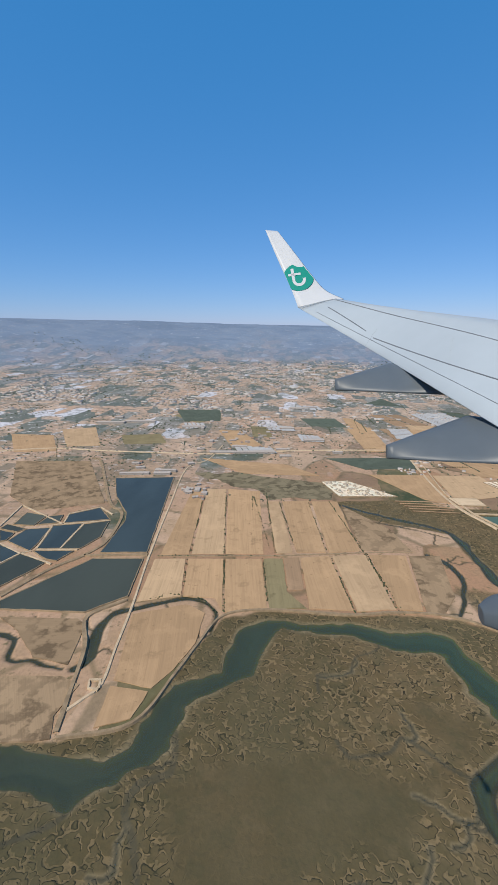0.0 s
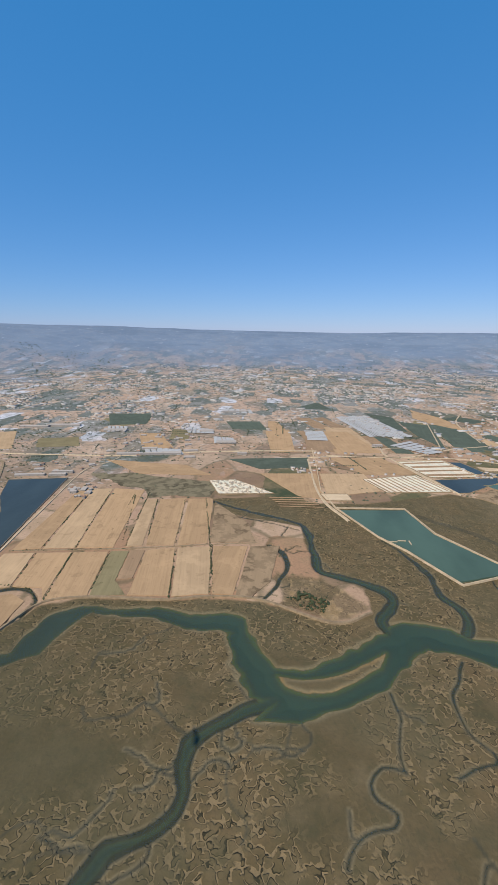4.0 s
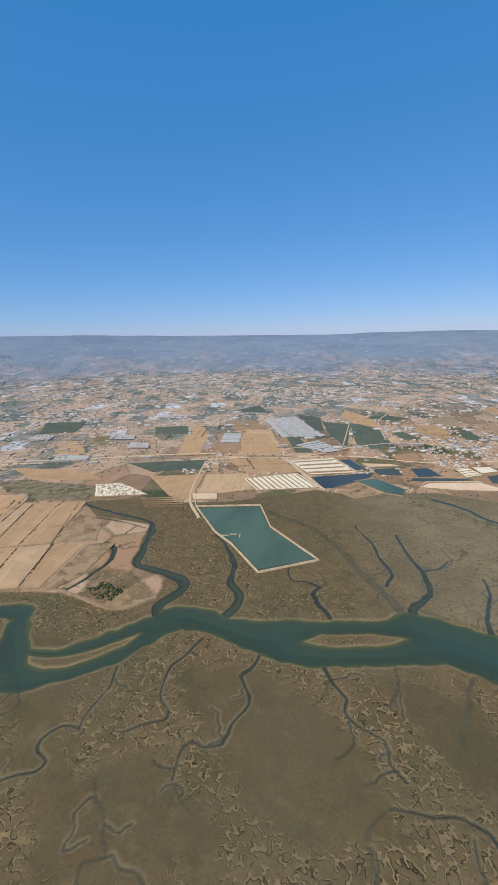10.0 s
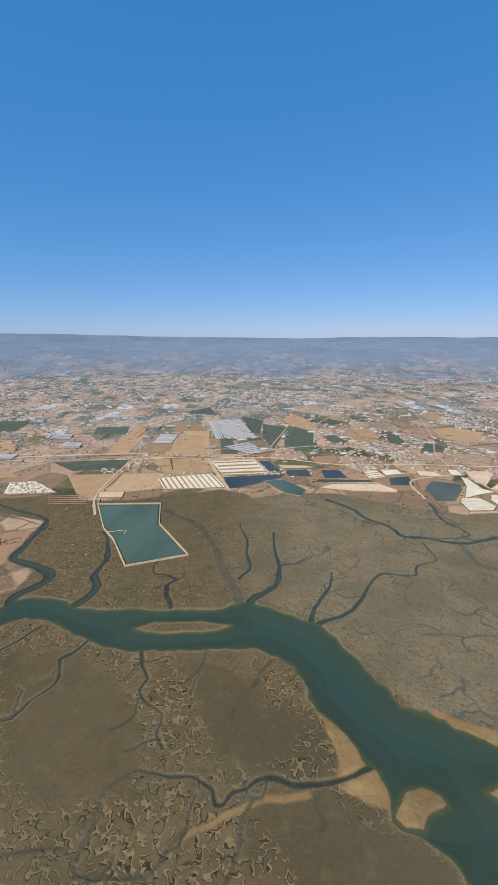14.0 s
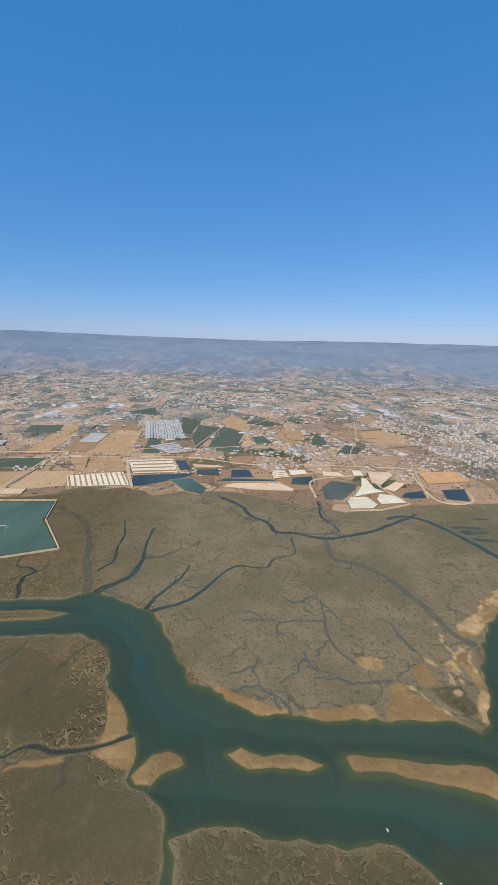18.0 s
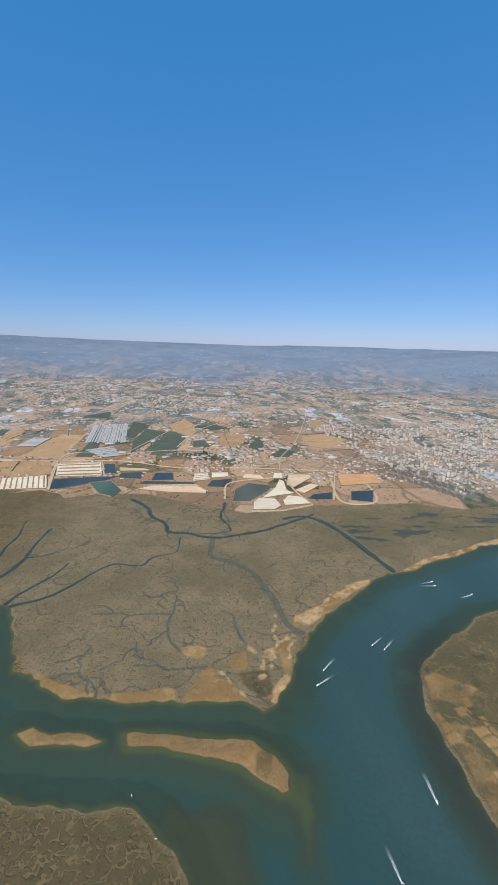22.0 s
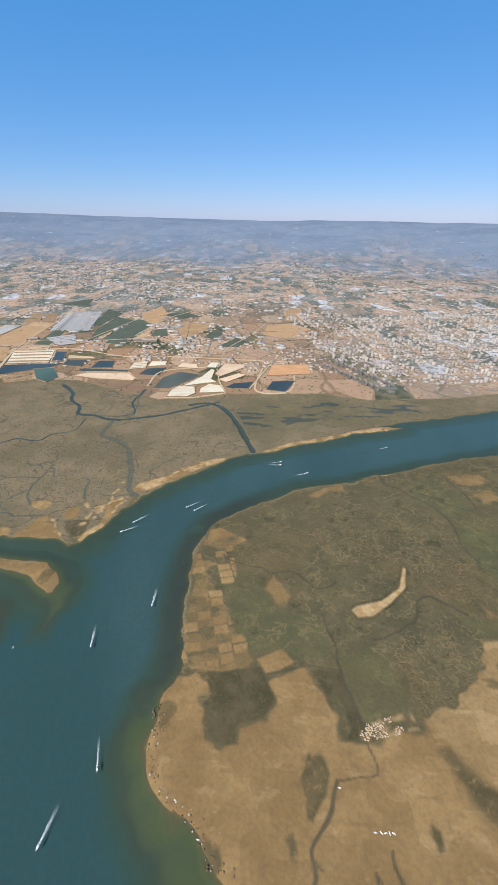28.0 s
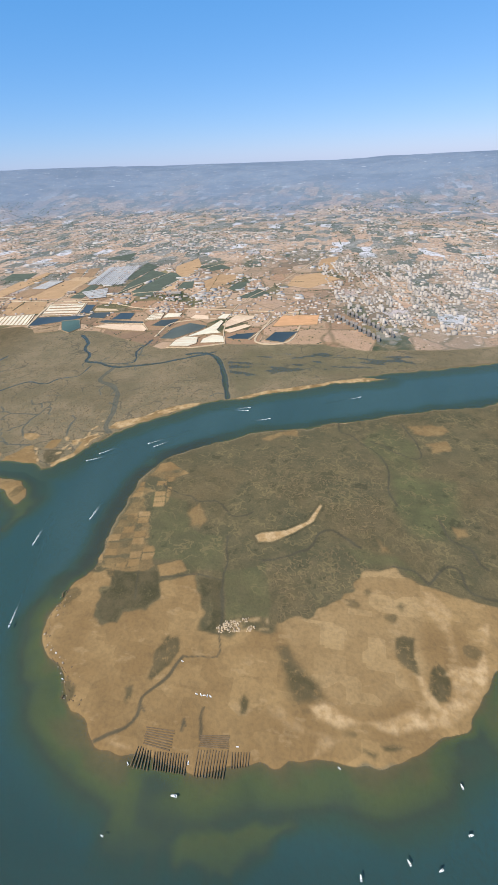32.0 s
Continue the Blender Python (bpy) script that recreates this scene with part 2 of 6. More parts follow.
    flat = n.mix(n.math("MULTIPLY", n.attr("basin"), 0.8), flat, n.mix(n.ramp(n.noise(30, 4), 0.35, 0.65), (0.285, 0.190, 0.086), (0.345, 0.236, 0.112)))
    plots = n.node("ShaderNodeTexVoronoi", Vector=n.scaled(1 / 21, 1 / 15, 0.0), Scale=1.0, Randomness=0.8)
    plots.distance = "CHEBYCHEV"
    plot = n.node("ShaderNodeSeparateColor", Color=plots.outputs["Color"])
    flat = n.mix(n.math("MULTIPLY", n.ramp(plot.outputs[0], 0.45, 0.55), 0.4), flat, (0.180, 0.112, 0.046))
    flat = n.mix(n.math("MULTIPLY", n.ramp(n.noise(9, 4, 0.6), 0.52, 0.68), 0.3), flat, (0.135, 0.090, 0.042))
    flat = n.mix(n.math("MULTIPLY", n.ramp(n.noise(16, 4, 0.6, at=n.scaled(1.0, 1.7, 1.0)), 0.58, 0.66), 0.25), flat, (0.38, 0.265, 0.135))
    col = n.mix(n.attr("sand"), col, flat)
    col = n.mix(n.math("MULTIPLY", n.attr("dark"), n.ramp(n.noise(5, 4, 0.7), 0.25, 0.5)), col, n.mix(n.ramp(mid, 0.35, 0.65), (0.050, 0.046, 0.022), (0.095, 0.075, 0.038)))
    col = n.mix(n.attr("pale"), col, n.mix(n.ramp(n.noise(7, 4), 0.35, 0.65), (0.335, 0.218, 0.098), (0.465, 0.325, 0.170)))
    # the bed under the water, from green shallows to deep blue
    depth = n.attr("deep")
    bed = n.colors(depth, [(0.0, (0.175, 0.126, 0.060)), (0.06, (0.130, 0.112, 0.050)), (0.14, (0.106, 0.122, 0.046)), (0.26, (0.086, 0.104, 0.050)), (0.42, (0.062, 0.077, 0.052)), (0.58, (0.055, 0.086, 0.060)), (0.75, (0.049, 0.091, 0.074)), (1.0, (0.037, 0.096, 0.112))])
    bed = n.mix(n.math("MULTIPLY", n.attr("silt"), 0.65), bed, (0.062, 0.058, 0.040))
    # channel: bright shallows, plus haze and glare painted into the bed colour
    bed = n.mix(n.math("MULTIPLY", n.attr("tide"), n.ramp(depth, 0.5, 0.95)), bed, n.mix(n.ramp(n.noise(90, 3, at=n.scaled(1.0, 0.4, 1.0)), 0.35, 0.65), (0.051, 0.107, 0.127), (0.066, 0.130, 0.152)))
    bed = n.mix(n.math("MULTIPLY", n.attr("sea"), 0.75), bed, (0.026, 0.056, 0.056))
    bed = n.mix(n.math("MULTIPLY", n.attr("weed"), 0.6), bed, (0.048, 0.044, 0.042))
    col = n.mix(n.ramp(depth, 0.0, 0.03), col, bed)
    ooze = n.mix(n.ramp(mid, 0.35, 0.65), (0.056, 0.050, 0.031), (0.074, 0.066, 0.042))
    ooze = n.mix(n.math("MULTIPLY", n.attr("north"), 0.85), ooze, n.mix(n.ramp(mid, 0.35, 0.65), (0.064, 0.078, 0.066), (0.082, 0.096, 0.084)))
    col = n.mix(n.attr("creek"), col, ooze)
    col = n.mix(n.math("MULTIPLY", n.ramp(fine, 0.35, 0.75), 0.22), col, (0.05, 0.045, 0.03))
    wild = n.math("MULTIPLY", n.math("SUBTRACT", 1.0, n.ramp(depth, 0.0, 0.02)), n.math("SUBTRACT", 1.0, n.math("MAXIMUM", n.attr("dry"), n.attr("sand"))))
    high = n.math("ADD", n.math("MULTIPLY", n.math("MULTIPLY", pale_line, wild), -0.75), n.math("MULTIPLY", fine, 0.4))
    return n.done(col, 0.95, high, 0.5, spec=0.15)


def water_material(name, deep, tint, cover, shine=0.65):
    """Turbid water over its bed, with the sky's gloss on rippled facets."""
    n = Nodes(name)
    waves = n.math("ADD", n.noise(1.6, 3), n.math("MULTIPLY", n.noise(7.0, 2), 1.5))
    streak = n.noise(60, 4, at=n.scaled(1.0, 0.35, 1.0))
    col = n.mix(n.ramp(streak, 0.35, 0.65), deep, tuple(c * 1.35 for c in deep))
    m = n.done(col, 0.5, spec=0.0)
    clear = n.node("ShaderNodeBsdfTransparent", Color=tint)
    both = n.node("ShaderNodeMixShader", Fac=cover)
    n.t.links.new(clear.outputs[0], both.inputs[1])
    n.t.links.new(n.bsdf.outputs[0], both.inputs[2])
    ripple = n.node("ShaderNodeBump", Height=waves, Strength=1.0, Distance=0.06)
    fresnel = n.node("ShaderNodeFresnel", IOR=1.33, Normal=ripple.outputs[0])
    gloss = n.node("ShaderNodeBsdfGlossy", Color=(1.0, 1.0, 1.0), Roughness=0.28, Normal=ripple.outputs[0])
    top = n.node("ShaderNodeMixShader", Fac=n.math("MULTIPLY", fresnel.outputs[0], shine))
    n.t.links.new(both.outputs[0], top.inputs[1])
    n.t.links.new(gloss.outputs[0], top.inputs[2])
    n.t.links.new(top.outputs[0], n.out.inputs["Surface"])
    return m


def field_material(name, color, stripe, rough=1.0):
    n = Nodes(name)
    local = n.node("ShaderNodeTexCoord").outputs["Object"]
    rows = n.noise(1.0, 3, at=n.scaled(1 / 1.6, 1 / 60, 1.0, local))
    broad = n.noise(1.0, 3, at=n.scaled(1 / 9.0, 1 / 90, 1.0, local))
    blot = n.noise(13, 5, 0.6)
    rand = n.node("ShaderNodeObjectInfo").outputs["Random"]
    col = n.mix(rand, tuple(c * 0.86 for c in color), tuple(c * 1.1 for c in color))
    col = n.mix(n.math("MULTIPLY", n.ramp(rows, 0.4, 0.65), stripe), col, tuple(c * 0.72 for c in color))
    col = n.mix(n.math("MULTIPLY", n.ramp(broad, 0.45, 0.6), stripe), col, tuple(min(0.6, c * 1.18) for c in color))
    col = n.mix(n.math("MULTIPLY", n.ramp(blot, 0.52 - 0.06 * (rough > 1), 0.66 - 0.08 * (rough > 1)), min(0.95, 0.66 * rough)), col, tuple(c * (0.62 if rough == 1 else 0.42) for c in color))
    col = n.mix(n.math("MULTIPLY", n.ramp(n.noise(26, 5, 0.65), 0.50, 0.60), 0.45), col, tuple(min(0.7, c * 1.22) for c in color))
    col = n.mix(n.math("MULTIPLY", n.ramp(n.noise(5, 5, 0.7), 0.60, 0.70), 0.6), col, tuple(c * 0.5 for c in color))
    return n.done(col, 0.95, rows, 0.2, spec=0.1)


GROUND = ground_material()
WATER = water_material("lagoon_water", (0.024, 0.044, 0.038), (0.94, 0.97, 0.94), 0.24)
POND = {"blue": water_material("pond_water_blue", (0.036, 0.049, 0.052), (0.5, 0.6, 0.7), 0.97, 0.5),
        "deep": water_material("pond_water_dark", (0.044, 0.050, 0.040), (0.5, 0.6, 0.6), 0.97, 0.5),
        "teal": water_material("pond_water_teal", (0.058, 0.090, 0.066), (0.5, 0.7, 0.7), 0.97, 0.5),
        "olive": water_material("pond_water_olive", (0.075, 0.078, 0.052), (0.6, 0.6, 0.5), 0.97)}
TONE = {"tan": field_material("stubble", (0.375, 0.244, 0.132), 0.4), "pale": field_material("pale_stubble", (0.415, 0.284, 0.162), 0.4),
        "brown": field_material("tilled_soil", (0.285, 0.188, 0.110), 0.4), "green": field_material("rough_grass", (0.21, 0.172, 0.090), 0.4),
        "scrub": field_material("scrub", (0.29, 0.202, 0.118), 0.25, 1.6), "dark": field_material("orchard_green", (0.088, 0.104, 0.076), 0.35),
        "white": field_material("salt_crust", (0.66, 0.545, 0.40), 0.7), "sand": field_material("pan_sand", (0.52, 0.39, 0.25), 0.4),
        "peach": field_material("peach_brine", (0.62, 0.44, 0.30), 0.4), "swamp": field_material("swamp_grass", (0.175, 0.145, 0.088), 0.3, 1.6),
        "orange": field_material("orange_brine", (0.52, 0.29, 0.145), 0.3)}
TRACK = plain("dirt_track", (0.44, 0.335, 0.215), 0.95, 5, 0.2)
DIKE = plain("dike_earth", (0.235, 0.170, 0.100), 0.95, 5, 0.25)
WHITEWASH = plain("whitewash", (0.46, 0.415, 0.37), 0.8, 3, 0.08, island=0.6)
TILES = plain("roof_tiles", (0.36, 0.215, 0.140), 0.85, 2, 0.2, island=0.6)
FLATROOF = plain("flat_roof", (0.46, 0.40, 0.34), 0.85, 2, 0.15, island=0.85)
# paler, greyer copy of the leaves for far trees: haze put into the colour
HAZED_LEAVES = plain("hazed_leaves", (0.088, 0.100, 0.062), 0.9, 3, 0.3, island=0.35)
LEAVES = plain("leaves", (0.052, 0.066, 0.028), 0.9, 3, 0.35, island=0.5)
FILM = plain("greenhouse_film", (0.45, 0.435, 0.41), 0.8, 6, 0.1, island=0.7)
HULL = plain("boat_hull", (0.80, 0.80, 0.78), 0.35, 1, 0.05)
DARKTRIM = plain("dark_trim", (0.05, 0.055, 0.06), 0.5, 1, 0.2)
STAKE = plain("wet_stakes", (0.135, 0.094, 0.052), 0.9, 2, 0.3)
ROCK = plain("rubble", (0.42, 0.35, 0.26), 0.9, 1, 0.3, island=0.4)
PAINT = plain("wing_paint", (0.335, 0.372, 0.395), 0.38, 2.5, 0.04)
GREY = plain("fairing_paint", (0.085, 0.100, 0.113), 0.45, 1.5, 0.06)
WHITE = plain("winglet_paint", (0.46, 0.47, 0.475), 0.32, 1.5, 0.03)
MINT = plain("green_paint", (0.0, 0.20, 0.15), 0.4, 1, 0.03)
SEAL = plain("joint_seal", (0.12, 0.13, 0.14), 0.6, 1, 0.1)

# ------------------------------------------------------------------ plan, in metres
PLOTS_W = [(909, 98), (940, 109), (937, 60), (938, 21), (959, -4), (956, -20), (909, -20), (900, 31), (905, 68)]
SHRUBS = [(187, 274), (202, 285), (228, 274), (219, 254), (203, 258)]
SCRUB_PALE = [(181, 311), (225, 306), (261, 262), (225, 243), (183, 263)]
DARK_A = [(917, -26), (964, -21), (973, -44), (963, -55), (948, -57), (947, -69), (937, -67), (928, -57), (929, -47), (933, -41), (929, -34)]
DARK_B = [(998, -22), (1017, -23), (1024, -53), (1021, -63), (1012, -65), (1016, -57), (1011, -33), (1006, -41)]
DARK_D = [(979, -118), (977, -110), (981, -107), (983, -115), (982, -119)]
DARK_E = [(1066, -69), (1073, -66), (1080, -75), (1093, -84), (1098, -93), (1089, -100), (1081, -104), (1077, -95), (1071, -80)]
DARK_F = [(1144, -49), (1150, -45), (1158, -46), (1156, -64), (1156, -73), (1149, -68), (1144, -62)]
DARK_G = [(1162, -70), (1169, -60), (1174, -65), (1175, -73), (1171, -85), (1163, -87), (1159, -81)]
DARK_H = [(938, -124), (935, -116), (934, -109), (943, -114), (945, -120), (941, -125)]
RUBBLE = [(1021, -57), (1057, -46), (1059, -57), (1024, -65)]
DUNE = [(1089, -101), (1099, -96), (1111, -102), (1120, -105), (1140, -98), (1153, -90), (1157, -93), (1169, -89), (1181, -89), (1170, -99), (1151, -104), (1139, -108), (1123, -106), (1107, -110), (1095, -108)]
SHOAL = [(1025, -173), (1045, -165), (1065, -159), (1084, -154), (1071, -167), (1057, -177), (1036, -179)]
SHOAL_B = [(995, -188), (993, -176), (1000, -164), (1025, -167), (1026, -188), (1000, -193)]
PEN_A = [(995, -149), (996, -138), (1005, -139), (1007, -149)]
PEN_B = [(1031, -147), (1030, -134), (1048, -131), (1048, -145)]
PEN_C = [(1050, -140), (1049, -132), (1060, -130), (1060, -137)]
PEN_D = [(998, -137), (997, -128), (1015, -127), (1016, -138)]
SAND_N5 = [(737, 125), (745, 130), (752, 122), (761, 115), (769, 106), (769, 99), (755, 95), (730, 96), (728, 104), (734, 113)]
ISLE_SAND = [(909, -31), (924, -22), (933, -41), (929, -47), (928, -57), (937, -67), (947, -69), (948, -58), (963, -55), (974, -46), (968, -30), (997, -21), (1010, -64), (1022, -65), (1059, -58), (1059, -45), (1085, -39), (1106, -24), (1124, 9), (1150, 13), (1167, -4), (1188, -10), (1206, -12), (1221, -12), (1214, -56), (1198, -82), (1186, -96), (1156, -114), (1134, -123), (1108, -130), (1063, -137), (1049, -143), (1032, -149), (1000, -149), (970, -143), (937, -127), (907, -96), (894, -72), (893, -48)]
BASIN = [(1059, -48), (1106, -24), (1124, 9), (1150, 13), (1168, -6), (1162, -65), (1155, -73), (1144, -62), (1152, -85), (1120, -102), (1099, -94), (1078, -71)]
SAND_P1 = [(909, 96), (913, 117), (921, 122), (951, 106), (932, 91)]
SAND_P2 = [(910, 75), (924, 75), (926, 48), (928, 37), (906, 31), (908, 54)]
SAND_P3 = [(907, 29), (930, 33), (937, 26), (941, 12), (908, 5)]
SAND_P4 = [(908, 2), (942, 10), (950, 1), (942, -5), (912, -11)]
SAND_P5 = [(912, -15), (924, -11), (931, -13), (936, -8), (954, -4), (959, -16), (952, -23), (925, -24), (914, -24)]
SAND_P6 = [(964, 50), (974, 55), (982, 38), (979, 28), (971, 32)]
SAND_P7 = [(962, -14), (977, -7), (985, -17), (967, -25)]
SAND_NE = [(1103, 229), (1121, 261), (1146, 275), (1161, 266), (1135, 247), (1112, 225)]
SAND_NE_B = [(1186, 224), (1231, 242), (1235, 224), (1206, 208), (1191, 210)]
SAND_NE_C = [(1201, 193), (1226, 209), (1224, 187), (1201, 176)]
SAND_NE_D = [(1200, 63), (1213, 63), (1213, 55), (1202, 50)]
SAND_NE_E = [(1134, 35), (1141, 35), (1145, 29), (1137, 28)]
SAND_NE_F = [(1019, 183), (1053, 205), (1058, 192), (1026, 179)]
LUSH_A = [(1157, 142), (1183, 127), (1214, 127), (1209, 75), (1192, 49), (1172, 49), (1157, 82)]
LUSH_B = [(1129, 192), (1157, 227), (1191, 189), (1187, 137), (1157, 142)]
LUSH_C = [(920, 72), (959, 65), (972, 29), (983, 24), (1009, 24), (1017, -13), (986, -18), (977, -6), (958, -9), (944, 8)]
LUSH_D = [(1016, -13), (1048, -1), (1057, -47), (1026, -54)]
LUSH_E = [(1110, 30), (1124, 26), (1151, 24), (1165, 12), (1170, 1), (1150, 15), (1124, 11)]
LUSH_F = [(937, 462), (1064, 494), (1167, 472), (1219, 415), (1163, 381), (1046, 354), (960, 299), (937, 348)]
DARK_J = [(1114, -118), (1120, -118), (1128, -119), (1126, -122), (1120, -120)]
DARK_K = [(1128, -115), (1135, -112), (1142, -113), (1140, -115), (1131, -117)]
DARK_L = [(1046, -104), (1049, -101), (1053, -104), (1053, -111), (1049, -113)]
DUNE_D = [(1166, -10), (1174, -8), (1185, -22), (1183, -34), (1183, -56), (1178, -60), (1177, -39), (1167, -28)]
DUNE_E = [(1064, -105), (1074, -105), (1090, -113), (1114, -114), (1108, -118), (1082, -117), (1069, -112)]
DUNE_F = [(978, -135), (982, -137), (992, -139), (996, -142), (986, -141), (978, -138)]
DUNE_G = [(1200, -31), (1209, -27), (1208, -38), (1201, -44), (1199, -39)]
SAND_N6 = [(673, 108), (695, 108), (715, 111), (721, 107), (722, 98), (708, 98), (673, 97)]
SAND_N7 = [(725, 155), (734, 155), (741, 149), (735, 139), (726, 143), (717, 152)]
SAND_N9 = [(761, 141), (772, 145), (774, 138), (773, 129), (761, 129)]
RIDGES = [[(803, 195), (801, 177), (803, 158), (816, 166)], [(772, 159), (781, 148), (790, 141), (799, 147), (804, 158)], [(787, 139), (785, 122)], [(795, 144), (792, 125)], [(749, 128), (760, 117), (770, 102)], [(814, 160), (807, 134), (800, 111), (792, 100)], [(825, 189), (837, 201), (853, 212), (867, 230)], [(869, 225), (888, 240), (913, 253)], [(758, 11), (762, 0), (759, -9)]]
SAND_CORNER = [(816, 163), (809, 133), (801, 108), (792, 99), (787, 104), (796, 113), (802, 123), (801, 141), (804, 154)]
SAND_CORNER_B = [(761, 145), (773, 148), (775, 132), (763, 129)]
TIDE_FLAT = [(919, 412), (975, 440), (1033, 449), (1094, 462), (1165, 451), (1253, 464), (1219, 413), (1093, 383), (1019, 368), (979, 344), (938, 334)]
VILLAGE_A = [(-263, 575), (-142, 577), (-115, 672), (17, 707), (12, 973), (-183, 886), (-169, 701)]
VILLAGE_B = [(-130, 517), (-93, 539), (-81, 481), (-112, 478)]
VILLAGE_C = [(629, 826), (681, 842), (680, 776), (624, 762)]
NORTH_BANK_WEST = [(-126, 128), (-87, 130), (-68, 131), (-58, 138), (-53, 147), (-49, 167), (-44, 178), (-29, 185), (-13, 194), (-13, 209), (-6, 234), (1, 241), (18, 248), (45, 249), (90, 247), (134, 248), (155, 243), (159, 226), (164, 211), (170, 199), (177, 190), (199, 191), (220, 205), (243, 221), (270, 242), (284, 246), (319, 244), (328, 234), (352, 229), (405, 230), (433, 231), (466, 231)]
NORTH_BANK_EAST = [(462, 234), (483, 245), (527, 227), (544, 218), (561, 196), (578, 163), (595, 133), (622, 114), (643, 107), (661, 103), (693, 98), (729, 96), (741, 96), (769, 99), (784, 90), (798, 102), (809, 130), (829, 167), (859, 201), (919, 253), (946, 270), (946, 267), (1002, 293), (1084, 331), (1171, 360), (1135, 364), (1218, 393)]
SOUTH_BANK = [(-116, 108), (-70, 105), (-65, 116), (-54, 124), (-44, 129), (-34, 142), (-32, 149), (-31, 164), (-19, 176), (-3, 185), (9, 196), (13, 212), (18, 233), (28, 242), (50, 243), (68, 236), (94, 233), (110, 229), (131, 229), (142, 225), (145, 211), (146, 195), (154, 182), (163, 169), (178, 166), (165, 154), (179, 153), (196, 153), (217, 160), (240, 172), (254, 182), (263, 195), (281, 209), (296, 218), (315, 214), (366, 188), (399, 181), (432, 182), (465, 183), (497, 184), (511, 175), (522, 160), (534, 127), (546, 115), (559, 95), (567, 81), (565, 63), (570, 59), (580, 50), (587, 40), (590, 35), (594, 21)]
SOUTH_ISLAND = [(602, 7), (594, 33), (608, 39), (627, 38), (667, 33), (708, 27), (716, 20), (729, 6), (738, -7)]
EAST_ISLAND = [(1132, 238), (1094, 221), (1066, 209), (999, 192), (949, 157), (911, 125), (904, 86), (902, 58), (904, 22), (910, -8), (908, -34), (897, -50), (898, -73), (905, -90), (919, -101), (932, -111), (940, -124), (945, -126), (971, -140), (998, -146), (1028, -147), (1062, -134), (1096, -129), (1128, -126), (1153, -113), (1180, -97), (1197, -76), (1206, -57)]
BAR_A = [(620, 79), (629, 82), (644, 75), (664, 75), (676, 69), (668, 66), (649, 67), (633, 68)]
BAR_B = [(690, 74), (710, 75), (742, 71), (776, 66), (788, 58), (794, 46), (793, 37), (788, 35), (777, 42), (764, 52), (741, 60), (713, 66), (694, 66)]
BAR_C = [(391, 205), (407, 213), (444, 215), (474, 211), (458, 203), (419, 200)]
BAR_D = [(179, 184), (198, 183), (221, 189), (244, 203), (258, 213), (251, 199), (232, 185), (216, 175), (201, 173), (186, 177)]
BAR_E = [(566, 65), (576, 77), (584, 80), (592, 77), (594, 72), (582, 65), (578, 59), (570, 61)]
DRY_WEST = [(-127, 130), (-98, 137), (-78, 143), (-59, 150), (-44, 189), (-37, 216), (-21, 247), (16, 261), (80, 260), (117, 267), (165, 267), (225, 240), (260, 257), (258, 291), (229, 312), (214, 360), (208, 414), (174, 427), (123, 444), (91, 493), (166, 510), (235, 492), (302, 492), (439, 542)]
DRY_EAST = [(479, 526), (617, 526), (787, 446), (899, 479), (1068, 489), (1143, 468), (1281, 482)]
SAND_N3 = [(605, 118), (612, 126), (622, 123), (634, 118), (649, 113), (661, 108), (659, 100), (645, 102), (630, 106), (616, 111)]
SAND_N4 = [(957, 275), (1002, 304), (1085, 340), (1175, 374), (1176, 360), (1083, 328), (1002, 291)]
SAND_S = [(536, 123), (545, 121), (553, 109), (559, 101), (564, 92), (568, 84), (572, 75), (579, 61), (572, 59), (563, 67), (551, 71), (539, 77), (538, 81), (542, 90), (541, 101), (536, 114)]
SAND_I2 = [(904, -80), (928, -59), (972, -55), (995, -26), (1026, -64), (1055, -48), (1072, -83), (1107, -94), (1138, -84), (1167, -81), (1201, -47), (1196, -79), (1150, -115), (1125, -128), (1096, -130), (1062, -135), (1027, -145), (998, -146), (958, -136)]
SLIVER = [(1034, 29), (1039, 33), (1060, 39), (1078, 53), (1088, 77), (1090, 75), (1083, 53), (1067, 37), (1050, 24), (1038, 22)]
WETPOOL = [(988, -102), (985, -83), (990, -72), (997, -72), (1002, -82), (999, -93), (991, -104)]
SILT_A = [(523, 76), (502, 74), (485, 68), (468, 61), (458, 57), (456, 53), (468, 57), (485, 64), (498, 69), (525, 72)]
MUD_A = [(491, 117), (527, 127), (541, 101), (539, 86), (517, 82), (503, 87), (484, 87), (463, 97)]
MUD_B = [(498, 68), (525, 70), (555, 69), (575, 52), (588, 38), (486, 37), (487, 58)]
BARE_A = [(-15, 133), (29, 144), (81, 140), (120, 138), (98, 118), (85, 108), (52, 95), (27, 70), (1, 68), (-42, 118)]
BARE_B = [(173, 216), (233, 183), (232, 122), (268, 104), (299, 121), (355, 50), (298, 48), (260, 47), (157, 186)]
BARE_E = [(431, 178), (482, 165), (528, 121), (511, 95), (480, 88)]
BARE_F = [(484, 81), (519, 75), (566, 59), (590, 30), (592, 16), (518, 17)]
BARE_G = [(296, 173), (359, 180), (421, 129), (427, 70), (392, 62), (356, 75)]
BARE_C = [(184, 104), (207, 115), (222, 111), (216, 90), (198, 86), (181, 91)]
BARE_D = [(106, 171), (116, 189), (142, 174), (129, 146), (114, 150)]
SAND_T3 = [(802, 123), (806, 121), (796, 101), (792, 101), (793, 112)]
SAND_T4 = [(786, 148), (802, 153), (810, 167), (813, 162), (805, 148), (790, 141)]
